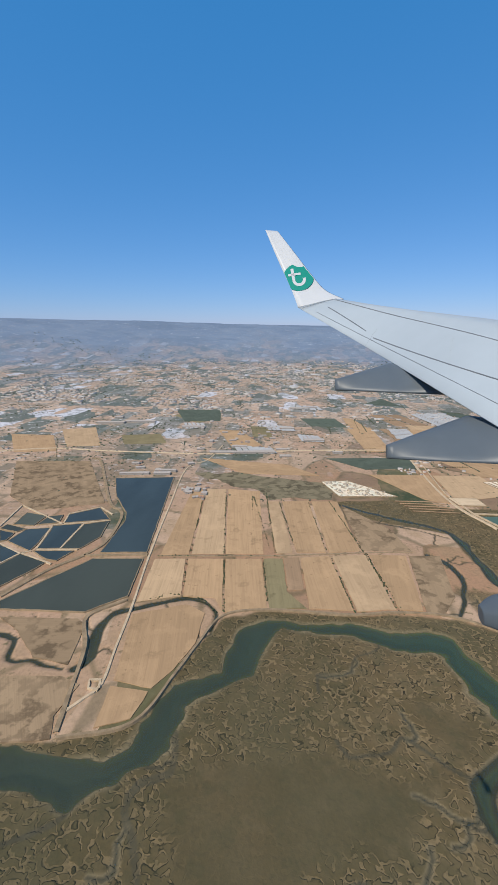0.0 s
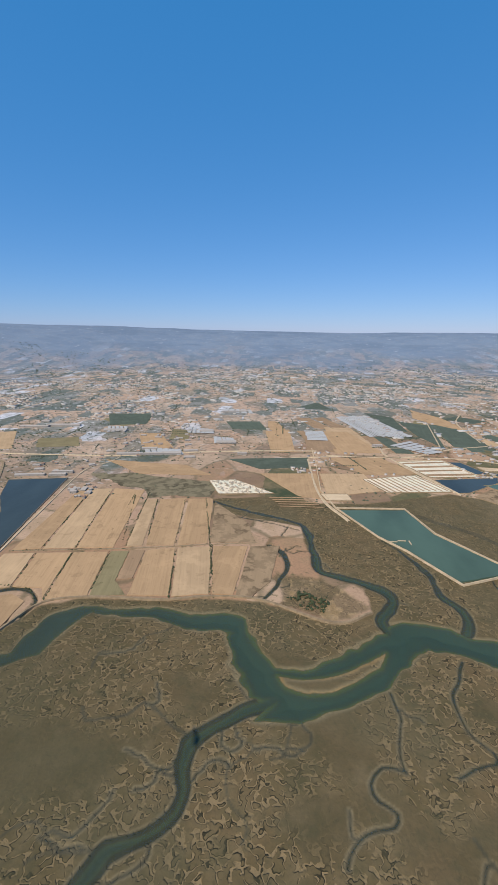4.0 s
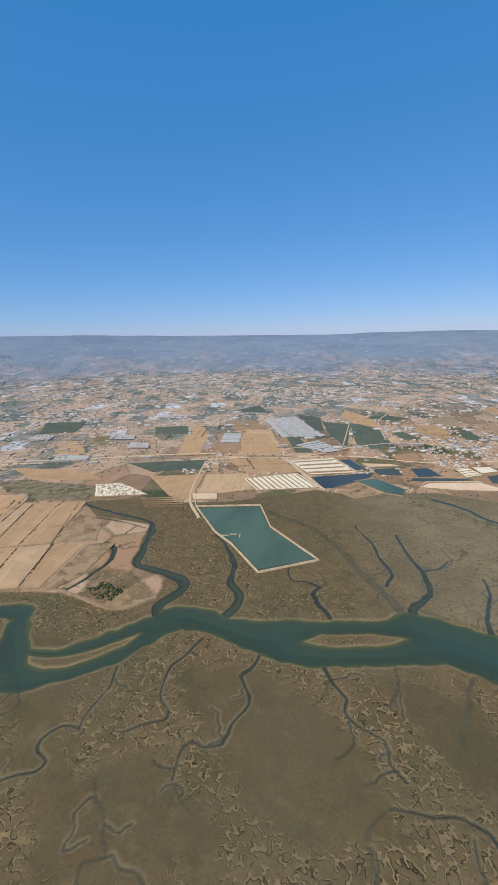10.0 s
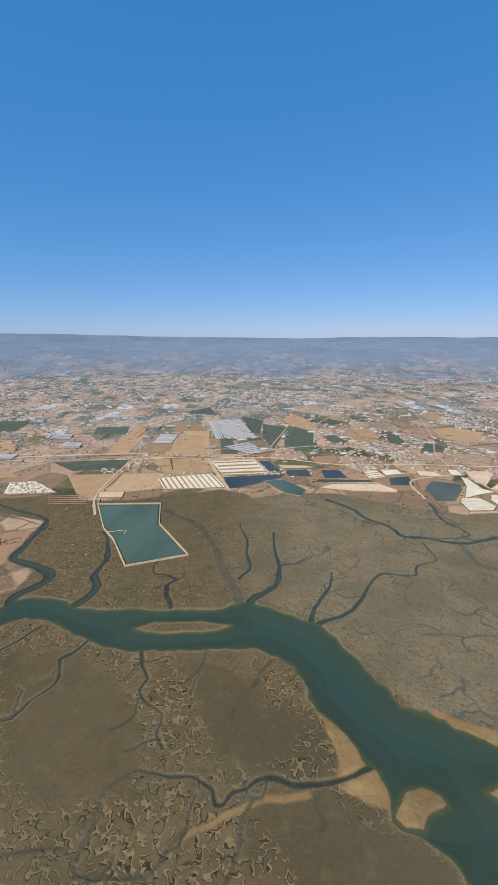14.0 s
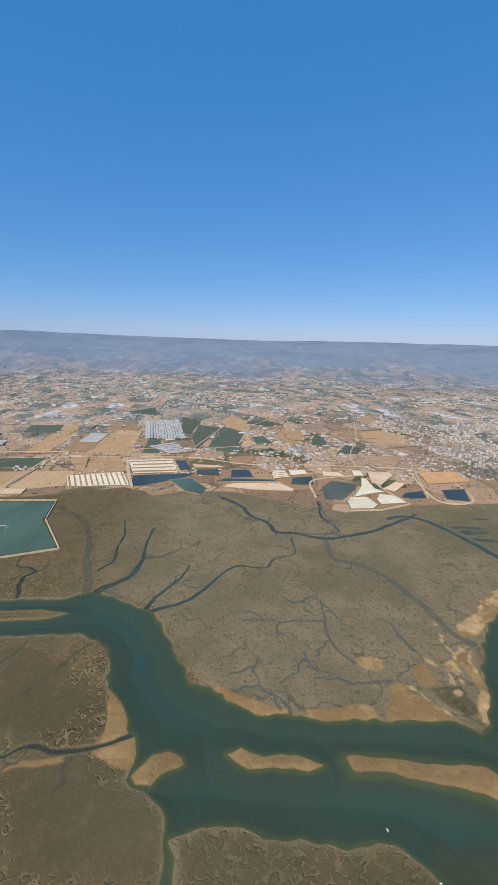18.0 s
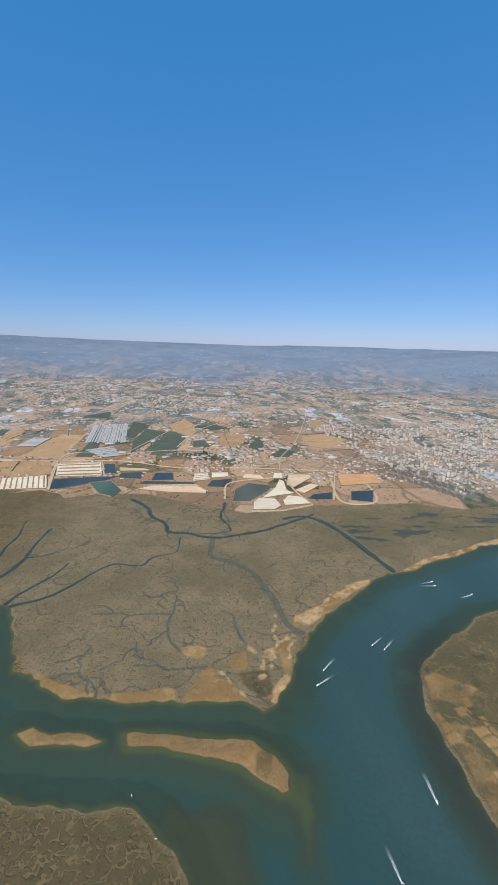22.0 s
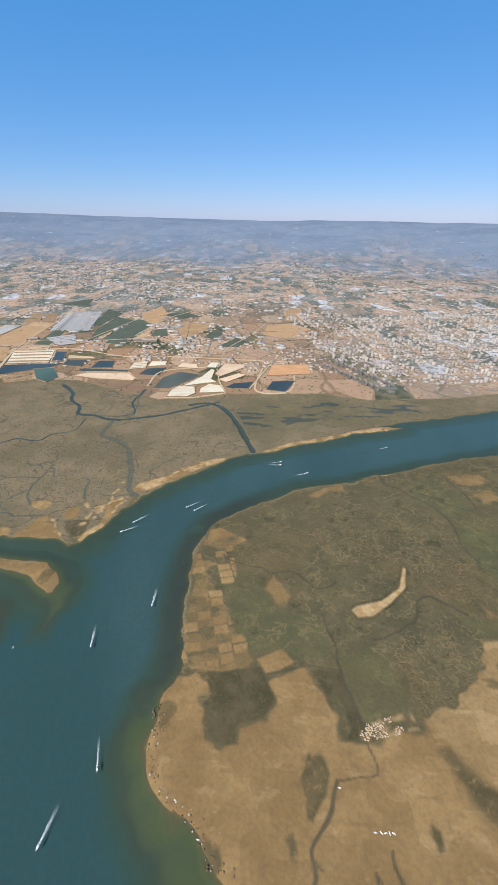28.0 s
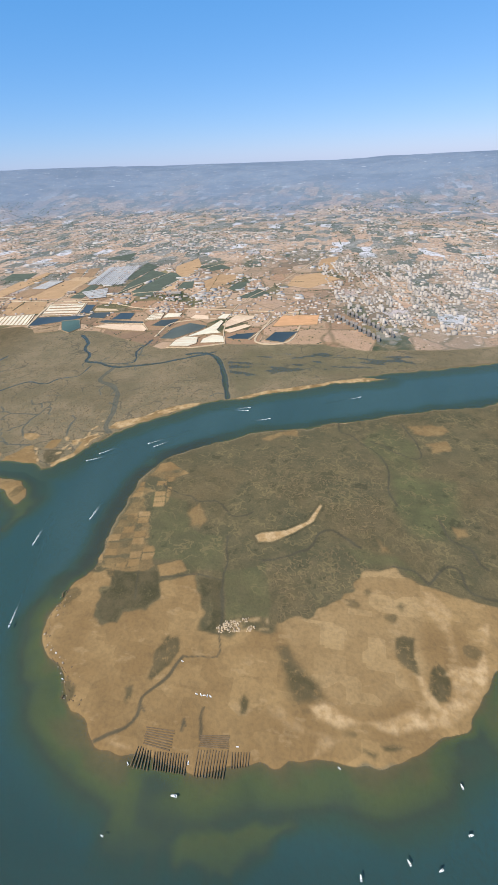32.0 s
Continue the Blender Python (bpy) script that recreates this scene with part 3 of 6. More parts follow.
SAND_T6 = [(823, 195), (839, 207), (854, 213), (863, 227), (879, 241), (919, 260), (912, 249), (882, 227), (858, 201), (832, 180), (819, 180)]
DARK_T = [(767, 126), (789, 128), (794, 106), (781, 101), (769, 114)]
SHOAL_C = [(794, 34), (808, 55), (808, 16), (803, -11), (793, -11), (792, 17)]
SHOAL_D = [(726, 28), (748, 32), (762, 24), (767, 10), (771, -10), (753, -13), (739, -10), (724, 14)]
WORM_I = [(1004, 153), (1079, 174), (1151, 142), (1151, 81), (1125, 35), (1092, 73), (1084, 79), (1024, 79)]
WORM_K = [(1048, -1), (1106, 32), (1133, 12), (1106, -23), (1083, -39), (1058, -41)]
DUNE_B = [(1154, -71), (1158, -71), (1161, -82), (1166, -87), (1172, -85), (1177, -69), (1171, -70), (1177, -63), (1192, -60), (1200, -47), (1201, -62), (1193, -80), (1181, -90), (1165, -93), (1157, -88)]
DUNE_C = [(1093, -128), (1095, -118), (1100, -114), (1107, -117), (1103, -122), (1096, -127)]
PEN_E = [(1008, -148), (1006, -139), (1026, -137), (1027, -147)]
PEN_F = [(1030, -133), (1029, -127), (1047, -124), (1048, -131)]
GLASS_A = [(351, 1135), (447, 1158), (502, 885), (400, 881)]
GLASS_B = [(252, 845), (251, 941), (300, 939), (300, 843)]
GLASS_C = [(53, 794), (43, 856), (88, 848), (100, 798)]
GLASS_D = [(-68, 703), (-85, 754), (-7, 739), (7, 702)]
GLASS_E = [(-210, 869), (-232, 935), (-184, 941), (-165, 896)]
GLASS_F = [(20, 1160), (26, 1218), (110, 1214), (125, 1144)]
GLASS_G = [(-23, 885), (-31, 949), (30, 928), (41, 883)]
GLASS_I = [(422, 816), (480, 862), (519, 770), (478, 752)]
CREEKS = {
    'w_sw': (2.6, [(-32, 148), (-30, 126), (-43, 120), (-47, 106), (-37, 93), (-31, 81)]),
    'w_sw2': (2.2, [(-64, 122), (-68, 111), (-73, 102), (-82, 95), (-96, 88)]),
    'meander_w': (4.0, [(-113, 185), (-107, 197), (-114, 225), (-109, 245), (-93, 252), (-61, 268), (-41, 265), (-28, 251), (-30, 232)]),
    'meander_far': (3.0, [(-186, 212), (-172, 208), (-163, 189), (-146, 189), (-121, 184)]),
    'creek_a': (4.0, [(172, 366), (185, 354), (191, 333), (189, 316), (178, 287), (166, 268)]),
    'creek_b': (4.2, [(268, 235), (265, 249), (276, 263), (282, 277), (274, 292), (246, 308), (223, 320), (220, 358), (217, 404), (201, 430), (141, 459), (87, 490)]),
    'creek_b2': (1.8, [(91, 493), (123, 444), (167, 426), (208, 406)]),
    'creek_c': (3.2, [(328, 236), (336, 250), (336, 268), (327, 287), (329, 314), (319, 352), (300, 388)]),
    'creek_d': (2.4, [(418, 234), (409, 255), (406, 269), (414, 278), (402, 288), (387, 293), (385, 315)]),
    'w_trib': (6.5, [(80, 40), (90, 60), (99, 76), (103, 82), (114, 86), (124, 92), (130, 101), (131, 112), (128, 123), (129, 133), (139, 144), (160, 158), (179, 168)]),
    'w_a': (1.5, [(127, 139), (116, 144), (103, 155), (95, 158), (87, 150), (74, 146), (64, 144), (59, 153)]),
    'w_b': (1.3, [(97, 232), (94, 225), (78, 216), (73, 203), (63, 198), (51, 199), (52, 184)]),
    'w_c': (1.8, [(253, 177), (254, 165), (254, 156), (248, 142), (246, 132), (247, 125)]),
    'w_c2': (1.7, [(247, 126), (234, 127), (227, 119), (229, 111), (236, 106), (234, 100), (225, 98), (216, 93), (210, 87), (209, 83)]),
    'w_d': (1.0, [(179, 154), (187, 150), (186, 140), (183, 130), (176, 128)]),
    'w_e': (1.0, [(154, 148), (156, 140), (166, 137), (163, 129), (153, 123), (154, 106), (162, 99), (165, 93), (162, 87)]),
    'w_f': (1.3, [(98, 81), (92, 81), (84, 79), (76, 80), (72, 86), (65, 91), (55, 87), (51, 82)]),
    'w_g': (0.9, [(98, 81), (87, 79), (75, 78), (67, 75)]),
    'w_h': (1.0, [(127, 134), (124, 125), (119, 117)]),
    'w_i': (1.2, [(155, 175), (164, 163)]),
    'w_j': (2.0, [(312, 207), (304, 193), (294, 178), (291, 162), (293, 149), (301, 141), (298, 134), (286, 131), (275, 125)]),
    'w_k': (2.6, [(358, 190), (352, 175), (345, 169), (350, 157), (351, 145), (341, 132), (337, 119), (327, 116), (320, 120), (313, 112), (312, 103), (312, 97)]),
    'w_k2': (0.8, [(312, 97), (318, 87), (326, 79)]),
    'w_l': (2.0, [(404, 183), (409, 164), (416, 153), (414, 143), (422, 130), (433, 123), (433, 111), (438, 100)]),
    'w_l2': (1.0, [(407, 170), (399, 151), (392, 146)]),
    'w_m': (1.4, [(457, 183), (455, 167), (446, 154), (441, 147)]),
    'w_n': (2.0, [(506, 170), (497, 160), (492, 145), (482, 132), (479, 121)]),
    'w_p': (3.0, [(563, 93), (550, 86), (538, 82), (526, 80), (514, 80), (504, 84), (495, 83), (489, 77), (481, 75), (476, 69), (471, 70), (469, 77), (460, 82), (446, 84), (428, 86)]),
    'w_p2': (1.4, [(428, 86), (420, 83), (413, 75), (411, 64), (413, 53), (409, 46)]),
    'w_q': (1.5, [(373, 45), (385, 47), (398, 49), (406, 47), (410, 41), (422, 39), (432, 37), (443, 39), (448, 45), (452, 52), (458, 57)]),
    'w_r': (1.5, [(493, 71), (487, 62), (485, 51), (482, 42), (479, 36)]),
    'w_s': (1.5, [(529, 74), (525, 69), (529, 62), (526, 58)]),
    'w_t': (1.5, [(270, 97), (273, 87), (280, 80), (284, 70), (288, 61), (280, 60), (279, 53), (282, 47)]),
    'w_e1': (4.4, [(483, 230), (473, 265), (457, 310), (447, 346), (424, 397), (405, 422), (381, 440), (367, 459)]),
    'w_f1': (2.4, [(477, 282), (488, 305), (485, 334), (485, 367), (477, 397), (475, 413)]),
    'w_g1': (3.6, [(491, 232), (489, 246), (508, 265), (515, 274), (519, 305), (518, 334), (517, 360), (518, 389)]),
    'w_g2': (1.6, [(519, 307), (542, 316), (554, 328)]),
    'w_h1': (2.4, [(541, 216), (549, 236), (561, 257), (568, 270), (575, 295)]),
    'w_i1': (2.3, [(542, 210), (557, 219), (575, 226), (593, 247), (607, 271), (626, 293), (657, 290), (672, 312), (695, 323), (695, 362)]),
    'w_v': (4.0, [(602, 502), (634, 467), (644, 435), (669, 407), (679, 380), (707, 374), (739, 362), (787, 375), (827, 396), (891, 441)]),
    'w_w': (2.2, [(755, 488), (749, 430), (763, 388), (735, 375), (685, 380)]),
    'w_x': (4.2, [(739, 362), (737, 328), (741, 308), (768, 294), (786, 272), (799, 241), (808, 207), (814, 183), (824, 170)]),
    'w_ae': (5.0, [(950, 276), (939, 313), (927, 352), (913, 390), (893, 422), (866, 434), (844, 426)]),
    'w_ne2': (1.2, [(414, 278), (421, 288), (416, 304)]),
    'w_nm': (1.2, [(563, 255), (582, 270)]),
    'w_na': (1.5, [(718, 149), (710, 161), (704, 175), (702, 189), (705, 200), (706, 212), (707, 229), (701, 234), (693, 235), (689, 228), (680, 226), (671, 237)]),
    'w_nb': (1.4, [(704, 199), (682, 200), (666, 198), (657, 201), (641, 201), (631, 199)]),
    'w_nc': (1.6, [(739, 131), (730, 130), (717, 129), (707, 130), (702, 136), (695, 141), (686, 144), (681, 153), (679, 162)]),
    'w_nd': (1.4, [(662, 102), (661, 111), (656, 118), (648, 123), (642, 128), (641, 136), (637, 141), (639, 147), (642, 156)]),
    'w_ne': (1.6, [(774, 157), (769, 168), (765, 182), (763, 196), (755, 204)]),
    'w_ng': (1.6, [(764, 385), (761, 393), (759, 421), (753, 451), (758, 484)]),
    'w_nh': (1.0, [(684, 253), (693, 257), (705, 255)]),
    'w_nk': (1.0, [(523, 313), (542, 314), (557, 327), (556, 356)]),
    'w_ia': (1.3, [(929, 84), (937, 77), (963, 70), (971, 63), (987, 67), (997, 63), (1005, 52), (1019, 50), (1028, 59)]),
    'w_ig': (1.4, [(1010, 24), (1017, -6), (1017, -22), (1024, -55), (1025, -65)]),
    'w_ik': (0.8, [(948, -22), (951, -38), (954, -48)]),
    'w_il': (0.8, [(967, -26), (996, -20), (1016, -22)]),
    'w_ih': (1.8, [(1124, 28), (1110, 38), (1101, 46), (1089, 41), (1082, 21), (1074, 17), (1060, 8), (1045, 3)]),
    'w_id': (1.6, [(1006, -85), (1000, -98), (993, -109), (989, -115), (990, -123), (986, -130), (977, -135), (970, -140)]),
    'w_ie': (0.7, [(1006, -85), (1028, -81), (1025, -64)]),
    'w_ib': (1.5, [(1102, 238), (1106, 208), (1117, 203), (1129, 186), (1144, 172), (1152, 157), (1156, 133), (1153, 106), (1159, 86)]),
    'w_ic': (1.2, [(1139, 191), (1154, 184), (1168, 171), (1190, 164), (1191, 189), (1185, 211), (1179, 233)]),
    'w_if': (1.6, [(1149, 13), (1163, 11), (1170, 2), (1173, 0), (1181, 9), (1191, 19), (1199, 16), (1200, 4), (1204, -5), (1221, -7)]),
    'w_im': (1.5, [(1194, 71), (1195, 58), (1198, 48), (1211, 41), (1215, 25), (1221, 20)]),
    'w_io': (0.7, [(993, -121), (989, -117)]),
    'w_ip': (0.7, [(1019, -128), (1018, -121), (1020, -125)]),
    'w_iq': (0.9, [(1030, -130), (1027, -119), (1028, -113)]),
}
FIELDS = {
    'p1': ('swamp', [(-118, 587), (-45, 585), (35, 569), (94, 562), (90, 502), (6, 491), (-5, 527), (-64, 533)]),
    'p2': ('swamp', [(538, 662), (590, 679), (658, 682), (660, 666), (595, 652)]),
    'n1': ('dark', [(580, 784), (584, 1057), (627, 1040), (644, 966), (608, 785)]),
    'n2': ('green', [(533, 840), (512, 975), (570, 1107), (580, 1065), (564, 911)]),
    'n6': ('dark', [(674, 862), (669, 930), (696, 949), (717, 865)]),
    'n7': ('dark', [(852, 775), (895, 863), (927, 825), (901, 779)]),
    'n8': ('tan', [(1038, 1245), (1091, 1290), (1077, 1079), (1029, 1079)]),
    'n9': ('dark', [(652, 1127), (711, 1180), (770, 1114), (715, 1075)]),
    'o1': ('dark', [(246, 1265), (332, 1398), (362, 1250)]),
    'o2': ('tan', [(577, 1144), (612, 1275), (659, 1151), (666, 957), (602, 1058)]),
    'o3': ('tan', [(300, 747), (281, 918), (340, 922), (365, 845), (342, 746)]),
    'o4': ('brown', [(281, 976), (241, 1105), (279, 1108), (333, 952)]),
    'o5': ('tan', [(165, 940), (164, 1056), (187, 1045), (213, 927)]),
    'o6': ('tan', [(727, 937), (749, 1029), (805, 1014), (810, 943), (764, 833)]),
    'o7': ('scrub', [(469, 533), (512, 567), (535, 520), (492, 504)]),
    'o8': ('brown', [(348, 929), (287, 1109), (319, 1121), (387, 915)]),
    'o9': ('tan', [(974, 1007), (1041, 1051), (1097, 979), (1024, 876), (963, 903)]),
    'o10': ('tan', [(331, 618), (282, 713), (382, 721), (424, 630)]),
    'o11': ('dark', [(813, 864), (824, 927), (860, 946), (846, 837)]),
    'o12': ('brown', [(416, 759), (376, 899), (415, 908), (446, 761)]),
    'f1': ('tan', [(-108, 506), (-90, 517), (-72, 340), (-100, 334)]),
    'f2': ('pale', [(-88, 517), (-61, 520), (-36, 344), (-69, 340)]),
    'f3': ('tan', [(-58, 521), (-13, 518), (4, 348), (-34, 344)]),
    'f4': ('pale', [(1, 483), (16, 485), (34, 354), (17, 350)]),
    'f5': ('tan', [(20, 485), (55, 493), (68, 358), (38, 355)]),
    'f6': ('tan', [(59, 490), (93, 494), (104, 366), (72, 358)]),
    'f7': ('scrub', [(97, 482), (146, 419), (157, 372), (107, 366)]),
    'g1': ('pale', [(-103, 326), (-73, 330), (-62, 271), (-97, 259)]),
    'g2': ('tan', [(-70, 330), (-35, 334), (-24, 256), (-32, 271), (-60, 271)]),
    'g3': ('tan', [(-33, 334), (3, 338), (13, 262), (-21, 254)]),
    'g4': ('green', [(5, 339), (24, 341), (29, 287), (46, 266), (15, 262)]),
    'g5': ('brown', [(25, 343), (40, 345), (44, 292), (30, 289)]),
    'g6': ('tan', [(42, 345), (71, 352), (84, 267), (48, 266)]),
    'g7': ('pale', [(74, 352), (109, 358), (119, 273), (87, 267)]),
    'g8': ('tan', [(112, 359), (149, 361), (141, 273), (122, 273)]),
    'g9': ('scrub', [(152, 361), (184, 365), (174, 296), (157, 270), (143, 271)]),
    'h1': ('tan', [(-94, 243), (-54, 260), (-37, 251), (-37, 217), (-46, 192), (-56, 175), (-82, 179)]),
    'h2': ('tan', [(-83, 174), (-57, 173), (-61, 153), (-80, 145)]),
    'h3': ('scrub', [(-159, 174), (-118, 178), (-103, 173), (-107, 150), (-101, 136), (-128, 131)]),
    'h4': ('scrub', [(-198, 228), (-135, 233), (-126, 226), (-119, 188), (-147, 192), (-174, 215)]),
    'k1': ('scrub', [(-440, 605), (-315, 621), (-212, 452), (-291, 419), (-351, 460)]),
    'k2': ('pale', [(-486, 834), (-421, 865), (-342, 719), (-403, 703)]),
    'k3': ('green', [(-334, 802), (-253, 823), (-219, 752), (-300, 733)]),
    'k4': ('tan', [(-571, 780), (-477, 783), (-406, 672), (-479, 655)]),
    'm1': ('tan', [(159, 927), (217, 950), (221, 749), (174, 742)]),
    'm2': ('brown', [(235, 937), (294, 947), (307, 783), (261, 762)]),
    'm3': ('pale', [(305, 987), (371, 984), (389, 809), (315, 765)]),
    'm4': ('dark', [(94, 688), (244, 712), (239, 650), (154, 634)]),
    'm5': ('green', [(-281, 1027), (-220, 1120), (-150, 1021), (-196, 941)]),
    'm6': ('dark', [(583, 1009), (642, 1006), (599, 803), (560, 824)]),
    'm7': ('tan', [(156, 609), (249, 617), (250, 503), (213, 515)]),
    'm8': ('pale', [(255, 617), (329, 622), (337, 543), (256, 515)]),
    'm9': ('tan', [(-128, 663), (24, 643), (75, 595), (-43, 590)]),
    'q1': ('dark', [(-234, 955), (-296, 1107), (-168, 1113), (-147, 973)]),
    'q2': ('dark', [(78, 946), (53, 1031), (141, 1042), (163, 943)]),
    'q3': ('dark', [(454, 1198), (518, 1138), (505, 953), (480, 974)]),
    'q4': ('dark', [(516, 1086), (588, 1035), (534, 798), (514, 914)]),
    'q5': ('dark', [(602, 1035), (647, 968), (634, 782), (568, 844)]),
    'q6': ('dark', [(408, 899), (440, 880), (457, 758), (421, 758)]),
    'q7': ('green', [(-51, 826), (-65, 923), (-20, 921), (-10, 825)]),
    'q8': ('tan', [(300, 939), (356, 937), (396, 759), (313, 750)]),
    'q9': ('tan', [(-85, 741), (-134, 877), (-83, 876), (-24, 753)]),
    'q10': ('brown', [(246, 762), (248, 845), (300, 843), (300, 755)]),
    'q11': ('pale', [(655, 929), (669, 857), (659, 835), (636, 836)]),
}
PONDS = {
    'pond_i': ('blue', [(450, 543), (438, 601), (548, 622), (536, 596), (469, 547)]),
    'pond_j': ('teal', [(507, 582), (545, 591), (576, 539), (566, 512), (542, 524)]),
    'pond_v': ('deep', [(554, 608), (548, 643), (595, 650), (594, 604)]),
    'pond_w': ('blue', [(616, 596), (617, 645), (650, 647), (658, 601)]),
    'pond_x': ('deep', [(721, 564), (730, 601), (767, 611), (761, 561)]),
    'pond_k': ('olive', [(767, 492), (773, 551), (799, 587), (840, 572), (831, 545), (794, 493)]),
    'pond_l': ('blue', [(895, 507), (910, 529), (945, 540), (936, 504), (908, 501)]),
    'pond_y': ('blue', [(519, 637), (500, 704), (522, 705), (542, 637)]),
    'pond_z': ('deep', [(594, 577), (606, 593), (694, 589), (700, 576), (620, 573)]),
    'pond_c': ('blue', [(-235, 390), (-241, 412), (-211, 436), (-185, 406)]),
    'pond_d': ('deep', [(-206, 334), (-209, 390), (-184, 402), (-177, 362), (-187, 336)]),
    'pond_e': ('blue', [(-230, 331), (-242, 382), (-212, 391), (-208, 334)]),
    'pond_f': ('blue', [(-271, 342), (-268, 370), (-243, 377), (-236, 337), (-236, 326)]),
    'pond_g': ('blue', [(-250, 301), (-275, 334), (-243, 321)]),
    'pond_h': ('deep', [(-225, 265), (-248, 297), (-241, 319), (-207, 307), (-210, 297)]),
    'pond_q': ('olive', [(-290, 380), (-294, 412), (-265, 406), (-266, 380)]),
    'pond_r': ('deep', [(-263, 382), (-261, 405), (-247, 411), (-241, 390)]),
    'pond_s': ('blue', [(-232, 326), (-191, 331), (-198, 311), (-210, 313)]),
    'pond_t': ('deep', [(-299, 368), (-297, 379), (-268, 371), (-275, 363)]),
    'pond_u': ('blue', [(-279, 341), (-296, 364), (-276, 360), (-274, 344)]),
    'pond_a': ('blue', [(-236, 543), (-149, 559), (-115, 337), (-162, 331), (-165, 404), (-173, 427), (-207, 477)]),
    'pond_b': ('deep', [(-115, 325), (-107, 265), (-134, 241), (-204, 237), (-211, 246), (-164, 319)]),
    'teal_pond': ('teal', [(265, 467), (352, 473), (365, 405), (415, 329), (354, 308), (322, 367), (298, 399)]),
    'pond_m': ('blue', [(981, 544), (1024, 551), (1002, 491), (968, 500)]),
}
PANS = {
    'pan_b': ('white', [(436, 613), (406, 697), (491, 713), (518, 624)]),
    'pan_d': ('white', [(694, 595), (693, 641), (719, 649), (726, 606)]),
    'pan_d2': ('white', [(728, 615), (727, 649), (760, 650), (762, 625)]),
    'pan_c': ('peach', [(601, 548), (621, 567), (701, 569), (722, 542), (721, 530), (655, 534)]),
    'pan_t': ('white', [(816, 506), (845, 560), (859, 608), (866, 600), (865, 548), (877, 533), (849, 522)]),
    'pan_e': ('white', [(799, 457), (801, 488), (811, 507), (839, 505), (846, 474), (834, 459)]),
    'pan_f': ('white', [(851, 497), (864, 521), (886, 515), (896, 484), (852, 476)]),
    'pan_g': ('peach', [(869, 579), (881, 641), (925, 642), (924, 622), (880, 564)]),
    'pan_g2': ('peach', [(878, 547), (915, 585), (930, 576), (895, 533)]),
    'pan_i': ('peach', [(788, 615), (792, 642), (824, 637), (832, 608)]),
    'pan_k': ('sand', [(539, 677), (591, 671), (605, 660), (545, 654)]),
    'pan_m': ('white', [(847, 617), (853, 650), (870, 650), (867, 617)]),
    'pan_a': ('white', [(322, 593), (416, 621), (445, 549), (346, 537)]),
    'pan_h': ('orange', [(982, 645), (1058, 652), (1058, 593), (971, 576)]),
    'quarry': ('white', [(77, 566), (117, 574), (178, 520), (98, 511)]),
    'pan_l': ('sand', [(246, 524), (285, 526), (288, 501), (252, 499)]),
}
ROADS = {
    'dike_p': (0.8, [(-89, 170), (-96, 171), (-98, 177), (-91, 178), (-89, 171)]),
    'dike_d': (0.8, [(-235, 388), (-210, 394), (-183, 403)]),
    'dike_e': (0.8, [(-231, 330), (-244, 384), (-234, 388), (-241, 415), (-211, 438), (-187, 419)]),
    'dike_f': (0.8, [(-207, 333), (-210, 391)]),
    'dike_g': (0.8, [(-276, 336), (-247, 322), (-200, 305)]),
    'dike_h': (0.8, [(-303, 373), (-314, 432), (-235, 388)]),
    'dike_i': (0.8, [(-230, 329), (-188, 334)]),
    'dike_j': (0.8, [(-250, 300), (-242, 320), (-234, 326)]),
    'dike_k': (1.2, [(453, 536), (404, 701), (492, 719), (522, 624), (549, 629)]),
    'dike_l': (1.0, [(597, 540), (620, 574), (700, 576), (725, 538)]),
    'dike_m': (1.0, [(796, 451), (845, 455), (898, 479), (881, 538), (870, 609)]),
    'dike_n': (1.2, [(938, 499), (978, 648), (1016, 663)]),
    'road_j': (1.2, [(520, 781), (588, 1057)]),
    'road_k': (1.3, [(274, 730), (392, 726), (533, 728), (658, 682), (786, 686), (1017, 669)]),
    'road_l': (1.0, [(868, 673), (883, 774), (952, 969), (1083, 1487)]),
    'road_a': (0.9, [(-104, 751), (-114, 657), (-140, 601), (-125, 450), (-111, 333), (-99, 256), (-93, 207), (-89, 175), (-95, 164), (-104, 151)]),
    'dike_a': (1.6, [(-319, 640), (-293, 617), (-208, 458), (-184, 434), (-173, 411), (-166, 356), (-176, 325), (-196, 297), (-215, 252)]),
    'dike_b': (1.4, [(-100, 140), (-105, 162), (-115, 204), (-129, 236), (-106, 260)]),
    'dike_c': (1.3, [(-113, 333), (-167, 325), (-176, 325)]),
    'road_b': (0.6, [(256, 775), (254, 656), (248, 539), (261, 475), (298, 395), (321, 364), (354, 303), (418, 328), (367, 409), (353, 479), (262, 475)]),
    'road_c': (1.5, [(242, 702), (244, 522), (272, 434)]),
    'dike_river': (0.9, [(-98, 137), (-59, 151), (-44, 189), (-35, 217), (-21, 250), (16, 261), (80, 262), (118, 269), (165, 268), (225, 242), (259, 257)]),
    'bund_a': (0.7, [(-102, 332), (-34, 340), (24, 347), (105, 362), (158, 370)]),
    'road_d': (2.0, [(212, 707), (318, 726), (434, 733), (545, 799), (634, 831)]),
    'road_e': (1.6, [(449, 544), (404, 697), (406, 789), (519, 797)]),
    'road_f': (1.6, [(754, 501), (764, 587), (853, 624), (893, 651)]),
    'road_g': (2.2, [(-509, 658), (-416, 689), (-302, 685), (-110, 692), (14, 726), (128, 747), (264, 760)]),
    'road_h': (1.6, [(962, 623), (951, 496), (1011, 499), (1027, 603)]),
    'road_i': (1.4, [(633, 860), (671, 1073), (744, 1222)]),
}
